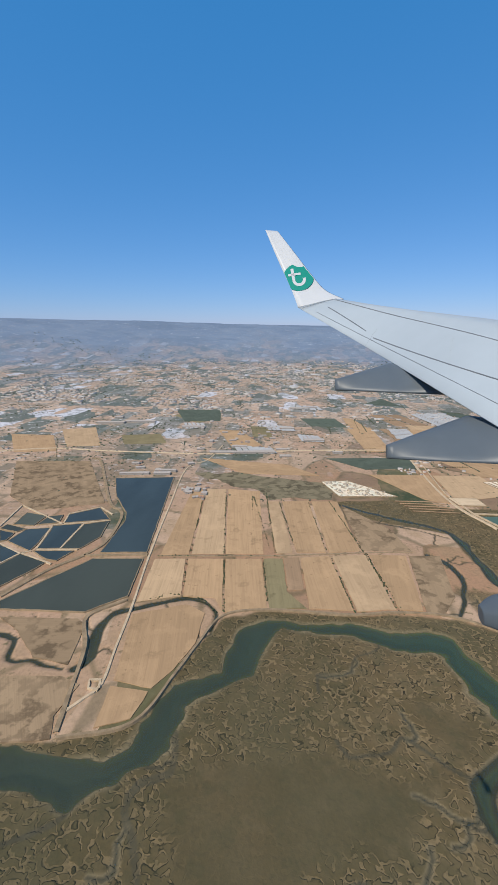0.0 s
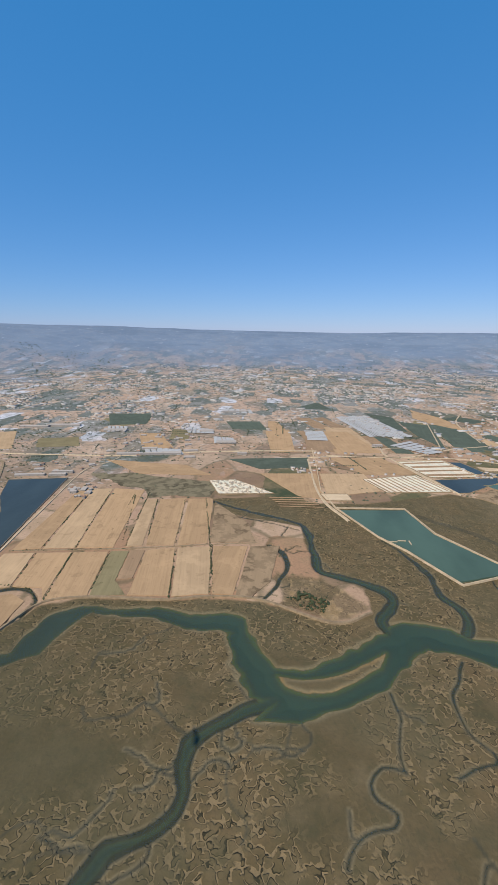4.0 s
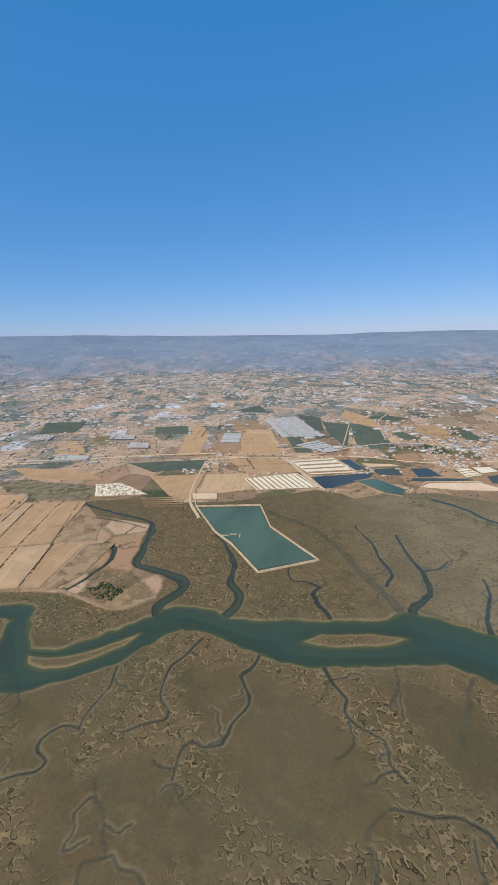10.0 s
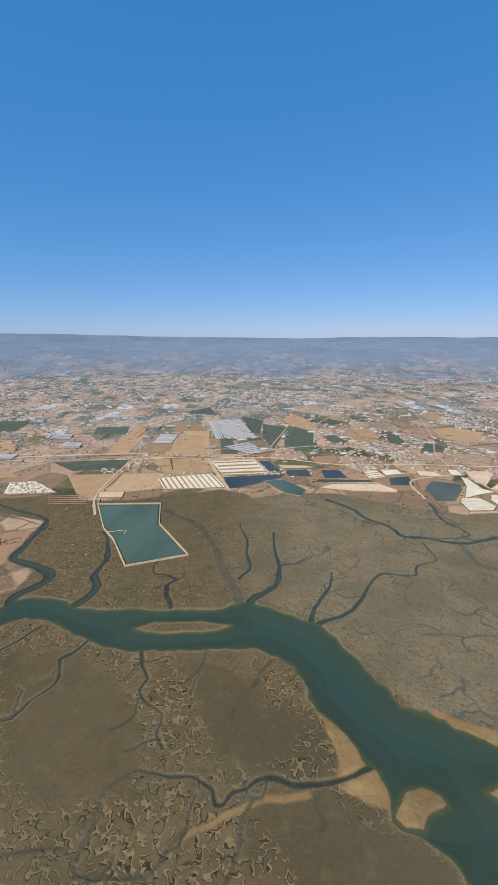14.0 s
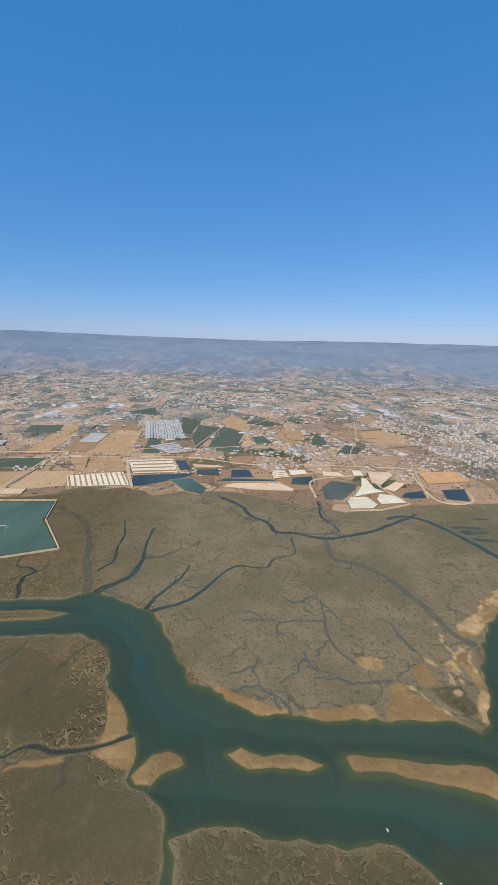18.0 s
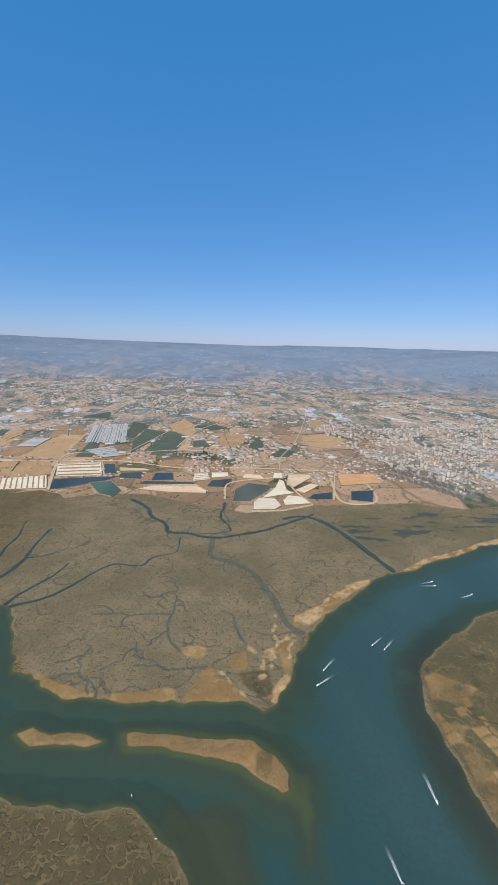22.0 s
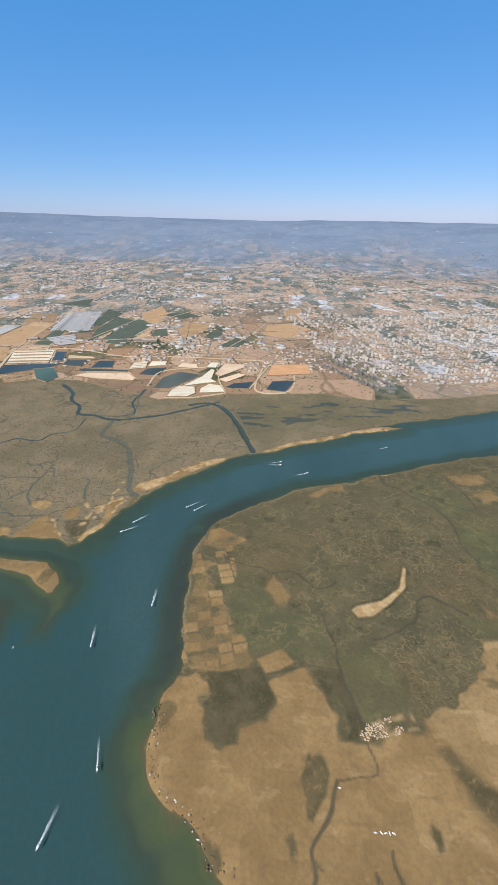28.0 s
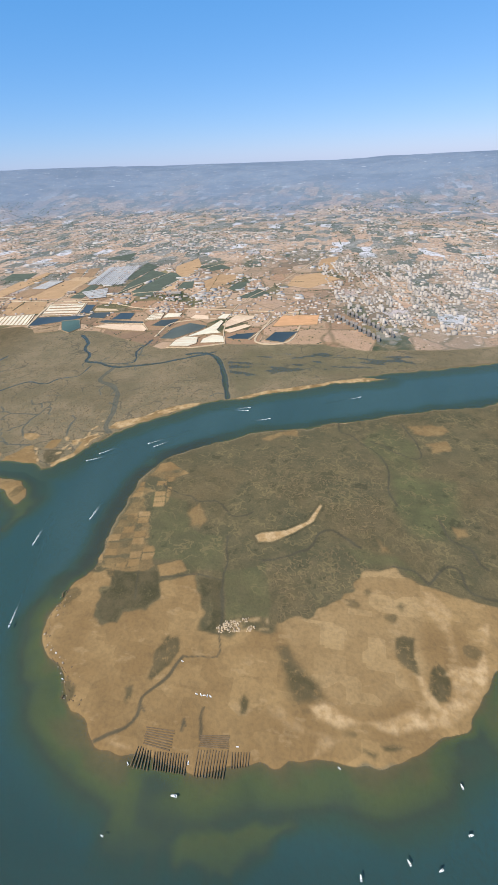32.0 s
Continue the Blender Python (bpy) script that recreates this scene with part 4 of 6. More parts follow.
HEDGES = [
    [(-87, 481), (-71, 341)],
    [(-59, 504), (-36, 345)],
    [(-3, 511), (8, 416), (17, 346)],
    [(16, 483), (34, 378)],
    [(-104, 332), (-44, 339), (18, 346)],
    [(-71, 328), (-66, 301), (-62, 274)],
    [(-34, 332), (-22, 254)],
    [(4, 339), (13, 272)],
    [(54, 489), (70, 356)],
    [(72, 352), (85, 265)],
    [(110, 361), (120, 271)],
    [(83, 492), (106, 370), (124, 268)],
    [(-99, 264), (-80, 266), (-74, 272), (-46, 270), (-28, 253)],
    [(-544, 758), (-474, 780), (-386, 637)],
    [(-17, 454), (-19, 494), (12, 350)],
    [(157, 755), (237, 776)],
    [(344, 929), (271, 1140)],
    [(486, 922), (438, 1179)],
    [(749, 1029), (770, 833)],
    [(185, 902), (196, 1046), (257, 1031)],
]
BOATS = [(842, -10), (840, 3), (873, -84), (861, -42), (856, -117), (858, -105), (877, 27), (877, 39), (884, 154), (906, 173), (893, 149), (907, 163), (986, 253), (958, 246), (985, 245), (965, 245), (835, 127), (846, 139), (827, 112), (842, 122), (1017, 228), (1007, 224), (1131, 299), (1104, 286), (1024, -156), (1033, -155)]
MOORED = [(1170, -126), (1170, -145), (1140, -160), (1154, -160), (1118, -169), (994, -177), (703, 36), (720, 14), (518, 76), (771, -13), (788, -14), (906, -77)]
TOWN = [(1077, 1079), (1182, 1287), (1337, 1152), (1501, 1076), (1380, 620), (1292, 631), (1217, 721), (1149, 833)]
FLOATS = [(1021, -106), (1024, -106), (1026, -106), (1028, -106), (1030, -106), (1006, -88), (994, -147), (1052, -129), (1027, -141), (1108, -129), (933, -112), (919, -97)]



# ------------------------------------------------------------------ helpers
def mesh_of(name, verts, faces, material, smooth=False):
    me = bpy.data.meshes.new(name)
    me.from_pydata([tuple(v) for v in verts], [], [tuple(f) for f in faces])
    me.materials.append(material)
    if smooth:
        me.polygons.foreach_set("use_smooth", [True] * len(me.polygons))
    me.update()
    return me


def part(name, bm, material, parent, label=""):
    """One bmesh as one mesh object under a thing or a part."""
    me = bpy.data.meshes.new(name)
    bm.to_mesh(me)
    bm.free()
    me.materials.append(material)
    ob = new(name, me)
    ob.parent = parent
    if label:
        ob["label"] = label
    return ob


def box(bm, x0, y0, z0, x1, y1, z1):
    m = Matrix.Translation(((x0 + x1) / 2, (y0 + y1) / 2, (z0 + z1) / 2)) @ Matrix.Diagonal((x1 - x0, y1 - y0, z1 - z0, 1))
    return bmesh.ops.create_cube(bm, size=1, matrix=m)["verts"]


def smooth_line(points, step=3.0):
    """A Catmull-Rom line through points, cut to about equal steps."""
    p = np.array(points, float)
    p = np.vstack([2 * p[0] - p[1], p, 2 * p[-1] - p[-2]])
    out = []
    for i in range(1, len(p) - 2):
        n = max(2, int(np.hypot(*(p[i + 1] - p[i])) / step))
        u = np.linspace(0, 1, n, endpoint=False)[:, None]
        a, b, c, d = p[i - 1], p[i], p[i + 1], p[i + 2]
        out.append(0.5 * (2 * b + (c - a) * u + (2 * a - 5 * b + 4 * c - d) * u**2 + (3 * b - a - 3 * c + d) * u**3))
    return np.vstack([*out, p[-2][None]])


def straight_line(points, step=6.0):
    p = np.array(points, float)
    out = [a + (b - a) * np.linspace(0, 1, max(2, int(np.hypot(*(b - a)) / step)), endpoint=False)[:, None] for a, b in zip(p[:-1], p[1:])]
    return np.vstack([*out, p[-1][None]])


TABLE = np.random.RandomState(7).rand(256, 256)


def value_noise(x, y, size, seed=0):
    x, y = x / size + 17.3 * seed, y / size + 31.7 * seed
    i, j = np.floor(x).astype(int), np.floor(y).astype(int)
    u, v = x - i, y - j
    u, v = u * u * (3 - 2 * u), v * v * (3 - 2 * v)
    a, b = TABLE[i % 256, j % 256], TABLE[(i + 1) % 256, j % 256]
    c, d = TABLE[i % 256, (j + 1) % 256], TABLE[(i + 1) % 256, (j + 1) % 256]
    return (a * (1 - u) + b * u) * (1 - v) + (c * (1 - u) + d * u) * v - 0.5


def rough_noise(x, y, size, seed=0):
    return value_noise(x, y, size, seed) + 0.5 * value_noise(x, y, size / 2.1, seed + 3) + 0.25 * value_noise(x, y, size / 4.3, seed + 5)


def line_distance(points, x, y, reach):
    """The distance of each place to a line, up to reach."""
    far = np.full(x.shape, reach)
    for (ax, ay), (bx, by) in zip(points[:-1], points[1:]):
        near = (x > min(ax, bx) - reach) & (x < max(ax, bx) + reach) & (y > min(ay, by) - reach) & (y < max(ay, by) + reach)
        if not near.any():
            continue
        px, py = x[near], y[near]
        dx, dy = bx - ax, by - ay
        u = np.clip(((px - ax) * dx + (py - ay) * dy) / max(dx * dx + dy * dy, 1e-9), 0, 1)
        far[near] = np.minimum(far[near], np.hypot(px - ax - u * dx, py - ay - u * dy))
    return far


def inside(points, x, y):
    odd = np.zeros(x.shape, bool)
    for (ax, ay), (bx, by) in zip(points, [*points[1:], points[0]]):
        if ay != by:
            odd ^= ((ay > y) != (by > y)) & (x < (bx - ax) * (y - ay) / (by - ay) + ax)
    return odd


def signed(points, x, y, reach=40.0):
    """How far each place lies inside an outline; outside: minus."""
    out = np.full(x.shape, -reach)
    px, py = [p[0] for p in points], [p[1] for p in points]
    near = (x > min(px) - reach) & (x < max(px) + reach) & (y > min(py) - reach) & (y < max(py) + reach)
    d = line_distance([*points, points[0]], x[near], y[near], reach)
    out[near] = np.where(inside(points, x[near], y[near]), d, -d)
    return out


def soft(value, lo, hi):
    u = np.clip((value - lo) / (hi - lo), 0, 1)
    return u * u * (3 - 2 * u)


# ------------------------------------------------------------------ ground
NORTH_LAND = [*NORTH_BANK_WEST[:-1], *NORTH_BANK_EAST, (1400, 455), (1800, 540), (6000, 900), (6000, 6000), (-6000, 6000), (-6000, 150), (-600, 140)]
SOUTH_LAND = [*SOUTH_BANK, (590, -20), (602, -70), (578, -130), (560, -190), (505, -260), (420, -285), (330, -350), (200, -330), (90, -390), (-60, -360), (-190, -420), (-380, -380), (-560, -300), (-760, -240), (-840, -90), (-700, 40), (-430, 95), (-160, 110)]
SOUTH_ISLE = [*SOUTH_ISLAND, (748, -60), (756, -110), (745, -165), (705, -185), (660, -160), (632, -110), (610, -60)]
EAST_ISLE = [*EAST_ISLAND, (1235, -30), (1500, 20), (2600, 300), (2600, 800), (1700, 470), (1300, 300)]
DRY_LAND = [*DRY_WEST, *DRY_EAST, (1700, 600), (6000, 900), (6000, 6000), (-6000, 6000), (-6000, 150), (-600, 132)]


def ramped(start, end, step, grow):
    out = [start]
    while out[-1] < end:
        out.append(out[-1] + step)
        step *= grow
    return out


def shore_line(x):
    return np.interp(x, [-400, 100, 400, 600, 780, 950, 1300], [52, 52, 36, -8, -60, -150, -195])


def far_off(x, y):
    return np.hypot(x - 550, y + 120)


def far_height(x, y):
    """The hills that close the plain to the north."""
    r = far_off(x, y)
    up = soft(r, 2700, 4600)
    west = soft(np.arctan2(550 - x, y + 120), -0.1, 0.75)
    return (262 + 42 * west) * up**1.5 + 13 * up * rough_noise(x, y, 800, 30) + 9 * soft(r, 2200, 3200) * rough_noise(x, y, 260, 31)


def side_creeks():
    """Thin side arms that branch off the creeks and wander into the marsh."""
    rng, out = np.random.RandomState(77), []
    for name, (half, points) in CREEKS.items():
        if name.startswith("w_i"):
            continue
        line = smooth_line(points, 6)
        for k in range(2, len(line) - 1, 3):
            if rng.rand() < 0.6:
                continue
            way = line[k] - line[k - 1]
            turn = math.atan2(way[1], way[0]) + rng.choice([-1, 1]) * rng.uniform(0.7, 1.5)
            p, arm = line[k], [tuple(line[k])]
            for _ in range(rng.randint(4, 12)):
                turn += rng.normal(0, 0.6)
                p = p + 3.5 * np.array([math.cos(turn), math.sin(turn)])
                arm.append(tuple(p))
            out.append(arm)
    return out


def build_ground():
    core = list(np.arange(-330, 1330, 1.0))
    xs = np.array([-v for v in ramped(333, 5200, 4, 1.07)][::-1] + core + ramped(1333, 6200, 4, 1.07))
    vs, v = [], 0.0
    while v < 4900:
        vs.append(v)
        v += 0.92 * (1 + v / 300) if v < 700 else 3.0 + (v - 700) * 0.035
    vs = np.array([-3000, -1800, -1200, -850, -650, -540] + list(np.arange(-480, -60, 12.0)) + [-54, -46, -38, -31, -25, -19, -14, -10, -6, -3] + vs)
    x, v = np.meshgrid(xs, vs)
    y = v + shore_line(x)
    wx = x + 7 * rough_noise(x, y, 30, 1) + 2.5 * value_noise(x, y, 7, 2)
    wy = y + 7 * rough_noise(x, y, 30, 8) + 2.5 * value_noise(x, y, 7, 9)
    land = signed(NORTH_LAND, wx, wy)
    for outline in (SOUTH_LAND, SOUTH_ISLE, EAST_ISLE):
        land = np.maximum(land, signed(outline, wx, wy))
    bars = np.full(x.shape, -40.0)
    for outline in (BAR_A, BAR_B, BAR_C, BAR_D, BAR_E):
        bars = np.maximum(bars, signed(outline, x + (wx - x) * 0.5, y + (wy - y) * 0.5))
    sand = (0.7 + 0.3 * soft(rough_noise(x, y, 12, 39), -0.2, 0.3)) * soft(bars, -3, 0.5)
    for outline in (BAR_C, BAR_D):
        sand *= 1 - 0.92 * soft(signed(outline, wx, wy), 0.2, 1.8)
    dune = sand * 0
    rag_x, rag_y = x + 1.6 * (wx - x), y + 1.6 * (wy - y)
    for outline in (SAND_N3, SAND_N4, SAND_N5, SAND_N6, SAND_N7, SAND_N9, SAND_CORNER, SAND_CORNER_B, SAND_T3, SAND_T4, SAND_T6, SILT_A, SAND_S, SAND_P1, SAND_P2, SAND_P3, SAND_P4, SAND_P5, SAND_P7):
        sand = np.maximum(sand, soft(signed(outline, x + 0.55 * (wx - x), y + 0.55 * (wy - y)), -0.8, 0.9))
    sand = np.maximum(sand, soft(signed(ISLE_SAND, x + 1.3 * (wx - x), y + 1.3 * (wy - y)) + 4 * value_noise(x, y, 7, 53), -1.2, 1.4))
    shabby = signed(PLOTS_W, x, y)
    sand *= 1 - 0.45 * soft(shabby, -6, 0) - 0.5 * soft(shabby, -6, 0) * soft(rough_noise(x, y, 11, 37), 0.0, 0.3)
    for outline in (SAND_NE, SAND_NE_B, SAND_NE_C, SAND_NE_D, SAND_NE_E, SAND_NE_F, SAND_P6):
        sand = np.maximum(sand, 0.75 * soft(signed(outline, rag_x, rag_y), -2, 3))
    dune = soft(signed(SLIVER, x, y), -0.5, 1.0)
    # small square plots along the shores
    for zone, wide, tall, turn, share in ((PLOTS_W, 11.0, 8.0, 0.25, 0.35),):
        px, py = x + 0.35 * (wx - x), y + 0.35 * (wy - y)
        u, v2 = (px * math.cos(turn) + py * math.sin(turn)) / wide, (py * math.cos(turn) - px * math.sin(turn)) / tall
        v2 = v2 + TABLE[np.floor(u).astype(int) % 256, 3]
        pick = TABLE[np.floor(u).astype(int) % 256, np.floor(v2).astype(int) % 256]
        rim = np.minimum(np.minimum(u % 1, 1 - u % 1) * wide, np.minimum(v2 % 1, 1 - v2 % 1) * tall)
        here = soft(signed(zone, wx, wy), -2, 2) * soft(rim, 0.2, 0.9)
        sand = np.maximum(sand * (1 - 0.45 * here * (pick < share * 0.5)), here * (pick > 1 - share))
        dune = np.maximum(dune, 0.12 * here * (pick > 1 - share * 0.3))
    swirl_x, swirl_y = x + 0.7 * (wx - x), y + 0.7 * (wy - y)
    for outline, much in ((DUNE, 1.0), (DUNE_B, 0.95), (DUNE_C, 0.6), (DUNE_D, 0.5), (DUNE_E, 0.3), (DUNE_F, 0.8), (DUNE_G, 0.8)):
        dune = np.maximum(dune, soft(signed(outline, x + 0.4 * (wx - x), y + 0.4 * (wy - y)), -1.2, 3) * (0.55 + 0.45 * soft(rough_noise(x * 0.6 + y * 0.2, y * 1.4 - x * 0.2, 13, 12), -0.45, 0.25)) * much)
    for outline, much in ((SAND_N4, 0.85), (SAND_T4, 0.95), (SAND_T3, 0.9), (SAND_T6, 0.9), (SAND_N7, 0.45), (SAND_NE, 0.8)):
        dune = np.maximum(dune, soft(signed(outline, swirl_x, swirl_y), -1, 1.5) * soft(rough_noise(x, y, 12, 13), -0.15, 0.15) * much)
    for points in RIDGES:
        dune = np.maximum(dune, 0.85 * soft(1.2 + 5.0 * value_noise(x, y, 5, 14) - line_distance(smooth_line(points, 3), x + 0.6 * (wx - x), y + 0.6 * (wy - y), 8.0), -0.6, 1.0))
    scrub_pale = soft(signed(SCRUB_PALE, x, y), -3, 3) * soft(rough_noise(x, y, 14, 47), 0.12, 0.2)
    dune = np.maximum(dune, soft(signed(RUBBLE, x, y), -1, 1.5) * soft(value_noise(x, y, 4, 5), -0.2, 0.2) * 0.6)
    dark = sand * 0
    for outline in (DARK_T, WETPOOL, DARK_A, DARK_B, DARK_D, DARK_F, DARK_G, DARK_H, DARK_J, DARK_K, DARK_L):
        dark = np.maximum(dark, 0.85 * soft(signed(outline, x + 0.5 * (wx - x), y + 0.5 * (wy - y)), -1, 1.5))
    dark = np.maximum(dark, 0.85 * soft(signed(DARK_E, swirl_x, swirl_y), -3, 4))
    dark = np.maximum(dark, sand * soft(rough_noise(x, y, 26, 40), 0.40, 0.5) * 0.6)
    ring = signed(SLIVER, x, y)
    dark = np.maximum(dark, 0.8 * soft(ring, -3.2, -2.0) * (ring < -0.6))
    mud = np.maximum(soft(signed(MUD_A, wx, wy), -6, 6), soft(signed(MUD_B, wx, wy), -8, 8))
    mud = np.maximum(mud, 0.9 * soft(signed(SOUTH_ISLE, wx, wy), 2, 10))
    worm = 0.55 + 0.45 * soft(rough_noise(x, y, 55, 51), -0.45, 0.05)
    for outline in (BARE_A, BARE_B, BARE_C, BARE_D, BARE_E, BARE_F, BARE_G):
        bare = soft(signed(outline, x + 2 * (wx - x), y + 2 * (wy - y)), -4, 7)
        worm *= 1 - 0.92 * bare
        # bare brown mud, made darker still as painted vignette
        mud = np.maximum(mud, (0.9 if outline in (BARE_E, BARE_F) else 0.55) * bare)
    def columns(points, margin):
        px = [p[0] for p in points]
        return slice(np.searchsorted(xs, min(px) - margin), np.searchsorted(xs, max(px) + margin))

    creek = np.full(x.shape, -9.0)
    faint = creek.copy()
    cx = x + (wx - x) * 0.2 + 2.2 * value_noise(x, y, 11, 16)
    cy = y + (wy - y) * 0.2 + 2.2 * value_noise(x, y, 11, 18)
    for name, (half, points) in CREEKS.items():
        line = smooth_line(points, 5)
        k = columns(line, half + 20)
        slim = 0.5 if name.startswith(("w_i", "w_n")) else 0.45 if name.startswith("w_") else 1.15 if name in ("creek_b", "creek_c") else 0.72
        even = name in ("w_trib", "w_v", "w_ae")
        slim = 0.75 if even or name in ("w_f1", "w_g1", "w_g2", "w_h1", "w_i1", "w_w") else slim
        if name in ("w_x", "w_q", "w_p2", "w_sw", "w_sw2", "w_e1") or name[:3] in ("w_i", "w_n") and name != "w_i1" or half <= 1.5 and name[:2] == "w_" and name not in ("w_g2",):
            faint[:, k] = np.maximum(faint[:, k], half * (0.8 if half > 3 else 0.62) * (1 + 0.6 * value_noise(x[:, k], y[:, k], 20, 6)) - line_distance(line, cx[:, k], cy[:, k], half + 10))
            continue
        cuts = np.linspace(0, len(line) - 1, 6).astype(int)
        for step, (a, c) in enumerate(zip(cuts[:-1], cuts[1:])):
            fit = max(0.6, half * slim) if even else max(0.45 if name[:3] in ("w_i", "w_n") and name != "w_i1" else 0.7, half * slim * (1 if even else (1.15, 1.0, 0.85, 0.7, 0.5)[step]))
            creek[:, k] = np.maximum(creek[:, k], fit * (1 + 0.6 * value_noise(x[:, k], y[:, k], 20, 6)) - line_distance(line[a:c + 1], cx[:, k], cy[:, k], half + 10))
    twigs = np.full(x.shape, -9.0)
    tx, ty = x + 2 * value_noise(x, y, 8, 19), y + 2 * value_noise(x, y, 8, 20)
    for points in side_creeks():
        k = columns(points, 8)
        twigs[:, k] = np.maximum(twigs[:, k], 0.5 - line_distance(points, tx[:, k], ty[:, k], 5.0))
    creek = np.maximum(creek, twigs)
    edge = np.maximum(land, bars)
    height = np.clip(edge * 0.16, -3, 0.42) + 0.10 * rough_noise(x, y, 14, 4) * (edge > 1.5)
    dry = soft(signed(DRY_LAND, x + 0.5 * (wx - x), y + 0.5 * (wy - y)), -2, 1.5)
    dry *= 1 - 0.75 * soft(signed(SCRUB_PALE, wx, wy), -2, 4)
    height += dry * 0.5 + 0.25 * sand * soft(edge, 2, 10)
    pools = soft(signed(TIDE_FLAT, wx, wy), -3, 6) * soft(rough_noise(x * 0.3, y, 9, 38), -0.15, 0.25)
    height = height - 0.5 * pools
    height = np.where(creek > -1.2, np.minimum(height, -0.22 * (creek - 0.30)), height)
    bank = (0.8 * soft(creek, -1.9, -0.7) * (creek < 0.4) * (1 - dry * 0.6) + soft(-edge, -4, -0.5) * (edge > -1) * (1 - dry)) * soft(value_noise(x, y, 24, 33), -0.55, 0.1)
    deep = np.where(edge < 0, 0.56 * soft(-edge, -1.5, 6) + 0.44 * soft(-edge, 9, 38), 0)
    muddy = np.where(edge > 0, soft(creek, -1.0, 0.25) * (1 - soft(creek, 2.0, 4.0)), 0)
    muddy = np.maximum(muddy, 0.28 * pools)
    muddy = np.maximum(muddy, np.where(faint > 1.2, 0.6, 0.85) * soft(faint, -0.7, 0.5) * (edge > 0) * (creek < 0))
    deep = np.maximum(deep, soft(creek, 0.9, 5.5) * 0.46)
    shoal = np.maximum(soft(signed(SHOAL, rag_x, rag_y), -6, 4), 0.7 * soft(signed(SHOAL_B, rag_x, rag_y), -10, 4)) + soft(signed(SAND_I2, x, y, 60), -42, 2) * soft(rough_noise(x, y, 40, 15), -0.5, 0.3) + soft(signed(BAR_B, x, y, 60), -12, 0) * 0.6 + 0.8 * soft(signed(SHOAL_C, rag_x, rag_y), -7, 8) + 0.9 * soft(signed(SHOAL_D, rag_x, rag_y), -8, 8)
    deep = np.where(edge < 0, deep * (1 - 0.85 * np.clip(shoal, 0, 1)), deep)
    south_flat = soft(signed(ISLE_SAND, x, y, 60), -24, -2) * (edge < 0)
    deep = deep * (1 - 0.75 * south_flat * soft(rough_noise(x, y, 24, 36), -0.7, 0.2))
    deep = np.where(edge < -38, np.maximum(deep, 0.75 + 0.2 * rough_noise(x, y, 60, 3)), deep)
    green = soft(signed(EAST_ISLE, x, y), -2, 6) * (0.55 + 0.45 * soft(rough_noise(x, y, 45, 21), -0.35, 0.3))
    # the painted haze tint sets in with distance
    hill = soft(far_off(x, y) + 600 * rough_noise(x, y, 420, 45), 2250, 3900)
    height += far_height(x, y)
    built = soft(far_off(x, y) + 500 * rough_noise(x, y, 500, 44), 850, 1500)
    north = soft(signed(NORTH_LAND, x, y), -2, 6) * soft(x, 420, 560)
    worm *= 1 - 0.45 * soft(signed(NORTH_LAND, x, y), -2, 6) * soft(x, 330, 480)
    isle = soft(signed(EAST_ISLE, x, y), -2, 6)
    tufts = sum(soft(signed(o, rag_x, rag_y), -6, 6) for o in (WORM_I, WORM_K))
    worm = np.clip(worm * (1 - 0.85 * isle) + 0.35 * isle * tufts, 0, 1) * (1 - 0.5 * soft(signed(SOUTH_ISLE, x, y), 0, 6))
    lush = sum(much * soft(signed(o, swirl_x, swirl_y), -edge_soft, edge_soft) for o, much, edge_soft in ((LUSH_A, 1.0, 9), (LUSH_B, 0.7, 5), (LUSH_C, 0.55, 2), (LUSH_D, 0.6, 1.5), (LUSH_E, 0.6, 3), (LUSH_F, 0.3, 8), (SOUTH_ISLE, 0.12, 4)))
    basin = soft(signed(BASIN, swirl_x, swirl_y), -4, 5)
    shelf = signed(EAST_ISLE, x, y)
    weed = soft(shelf, -27, -10) * (shelf < 1) * soft(y, -60, -10) * (1 - soft(x, 930, 1000)) * soft(rough_noise(x, y, 30, 17), -0.7, -0.1)
    tide = soft(x + 0.35 * y, 820, 880) * soft(y, -110, -20)
    sea = soft(-y, 130, 200) * soft(-signed(ISLE_SAND, x, y, 60), 14, 40)
    # silty western river bed; the same mask carries the marsh's painted vignette
    silt = 1 - soft(x + 0.3 * y + 40 * rough_noise(x, y, 60, 80), -30, 260)
    silt = np.maximum(silt, 0.9 * soft(signed(SHOAL_D, wx, wy), -4, 6))
    verts = np.stack([x, y, height], -1).reshape(-1, 3)
    ny, nx = x.shape
    i = (np.arange(ny - 1)[:, None] * nx + np.arange(nx - 1)[None]).ravel()
    quads = np.stack([i, i + 1, i + nx + 1, i + nx], -1)
    me = bpy.data.meshes.new("ground")
    me.vertices.add(len(verts))
    me.vertices.foreach_set("co", verts.ravel())
    me.loops.add(quads.size)
    me.loops.foreach_set("vertex_index", quads.ravel())
    me.polygons.add(len(quads))
    me.polygons.foreach_set("loop_start", np.arange(len(quads)) * 4)
    me.polygons.foreach_set("use_smooth", np.ones(len(quads), bool))
    me.update(calc_edges=True)
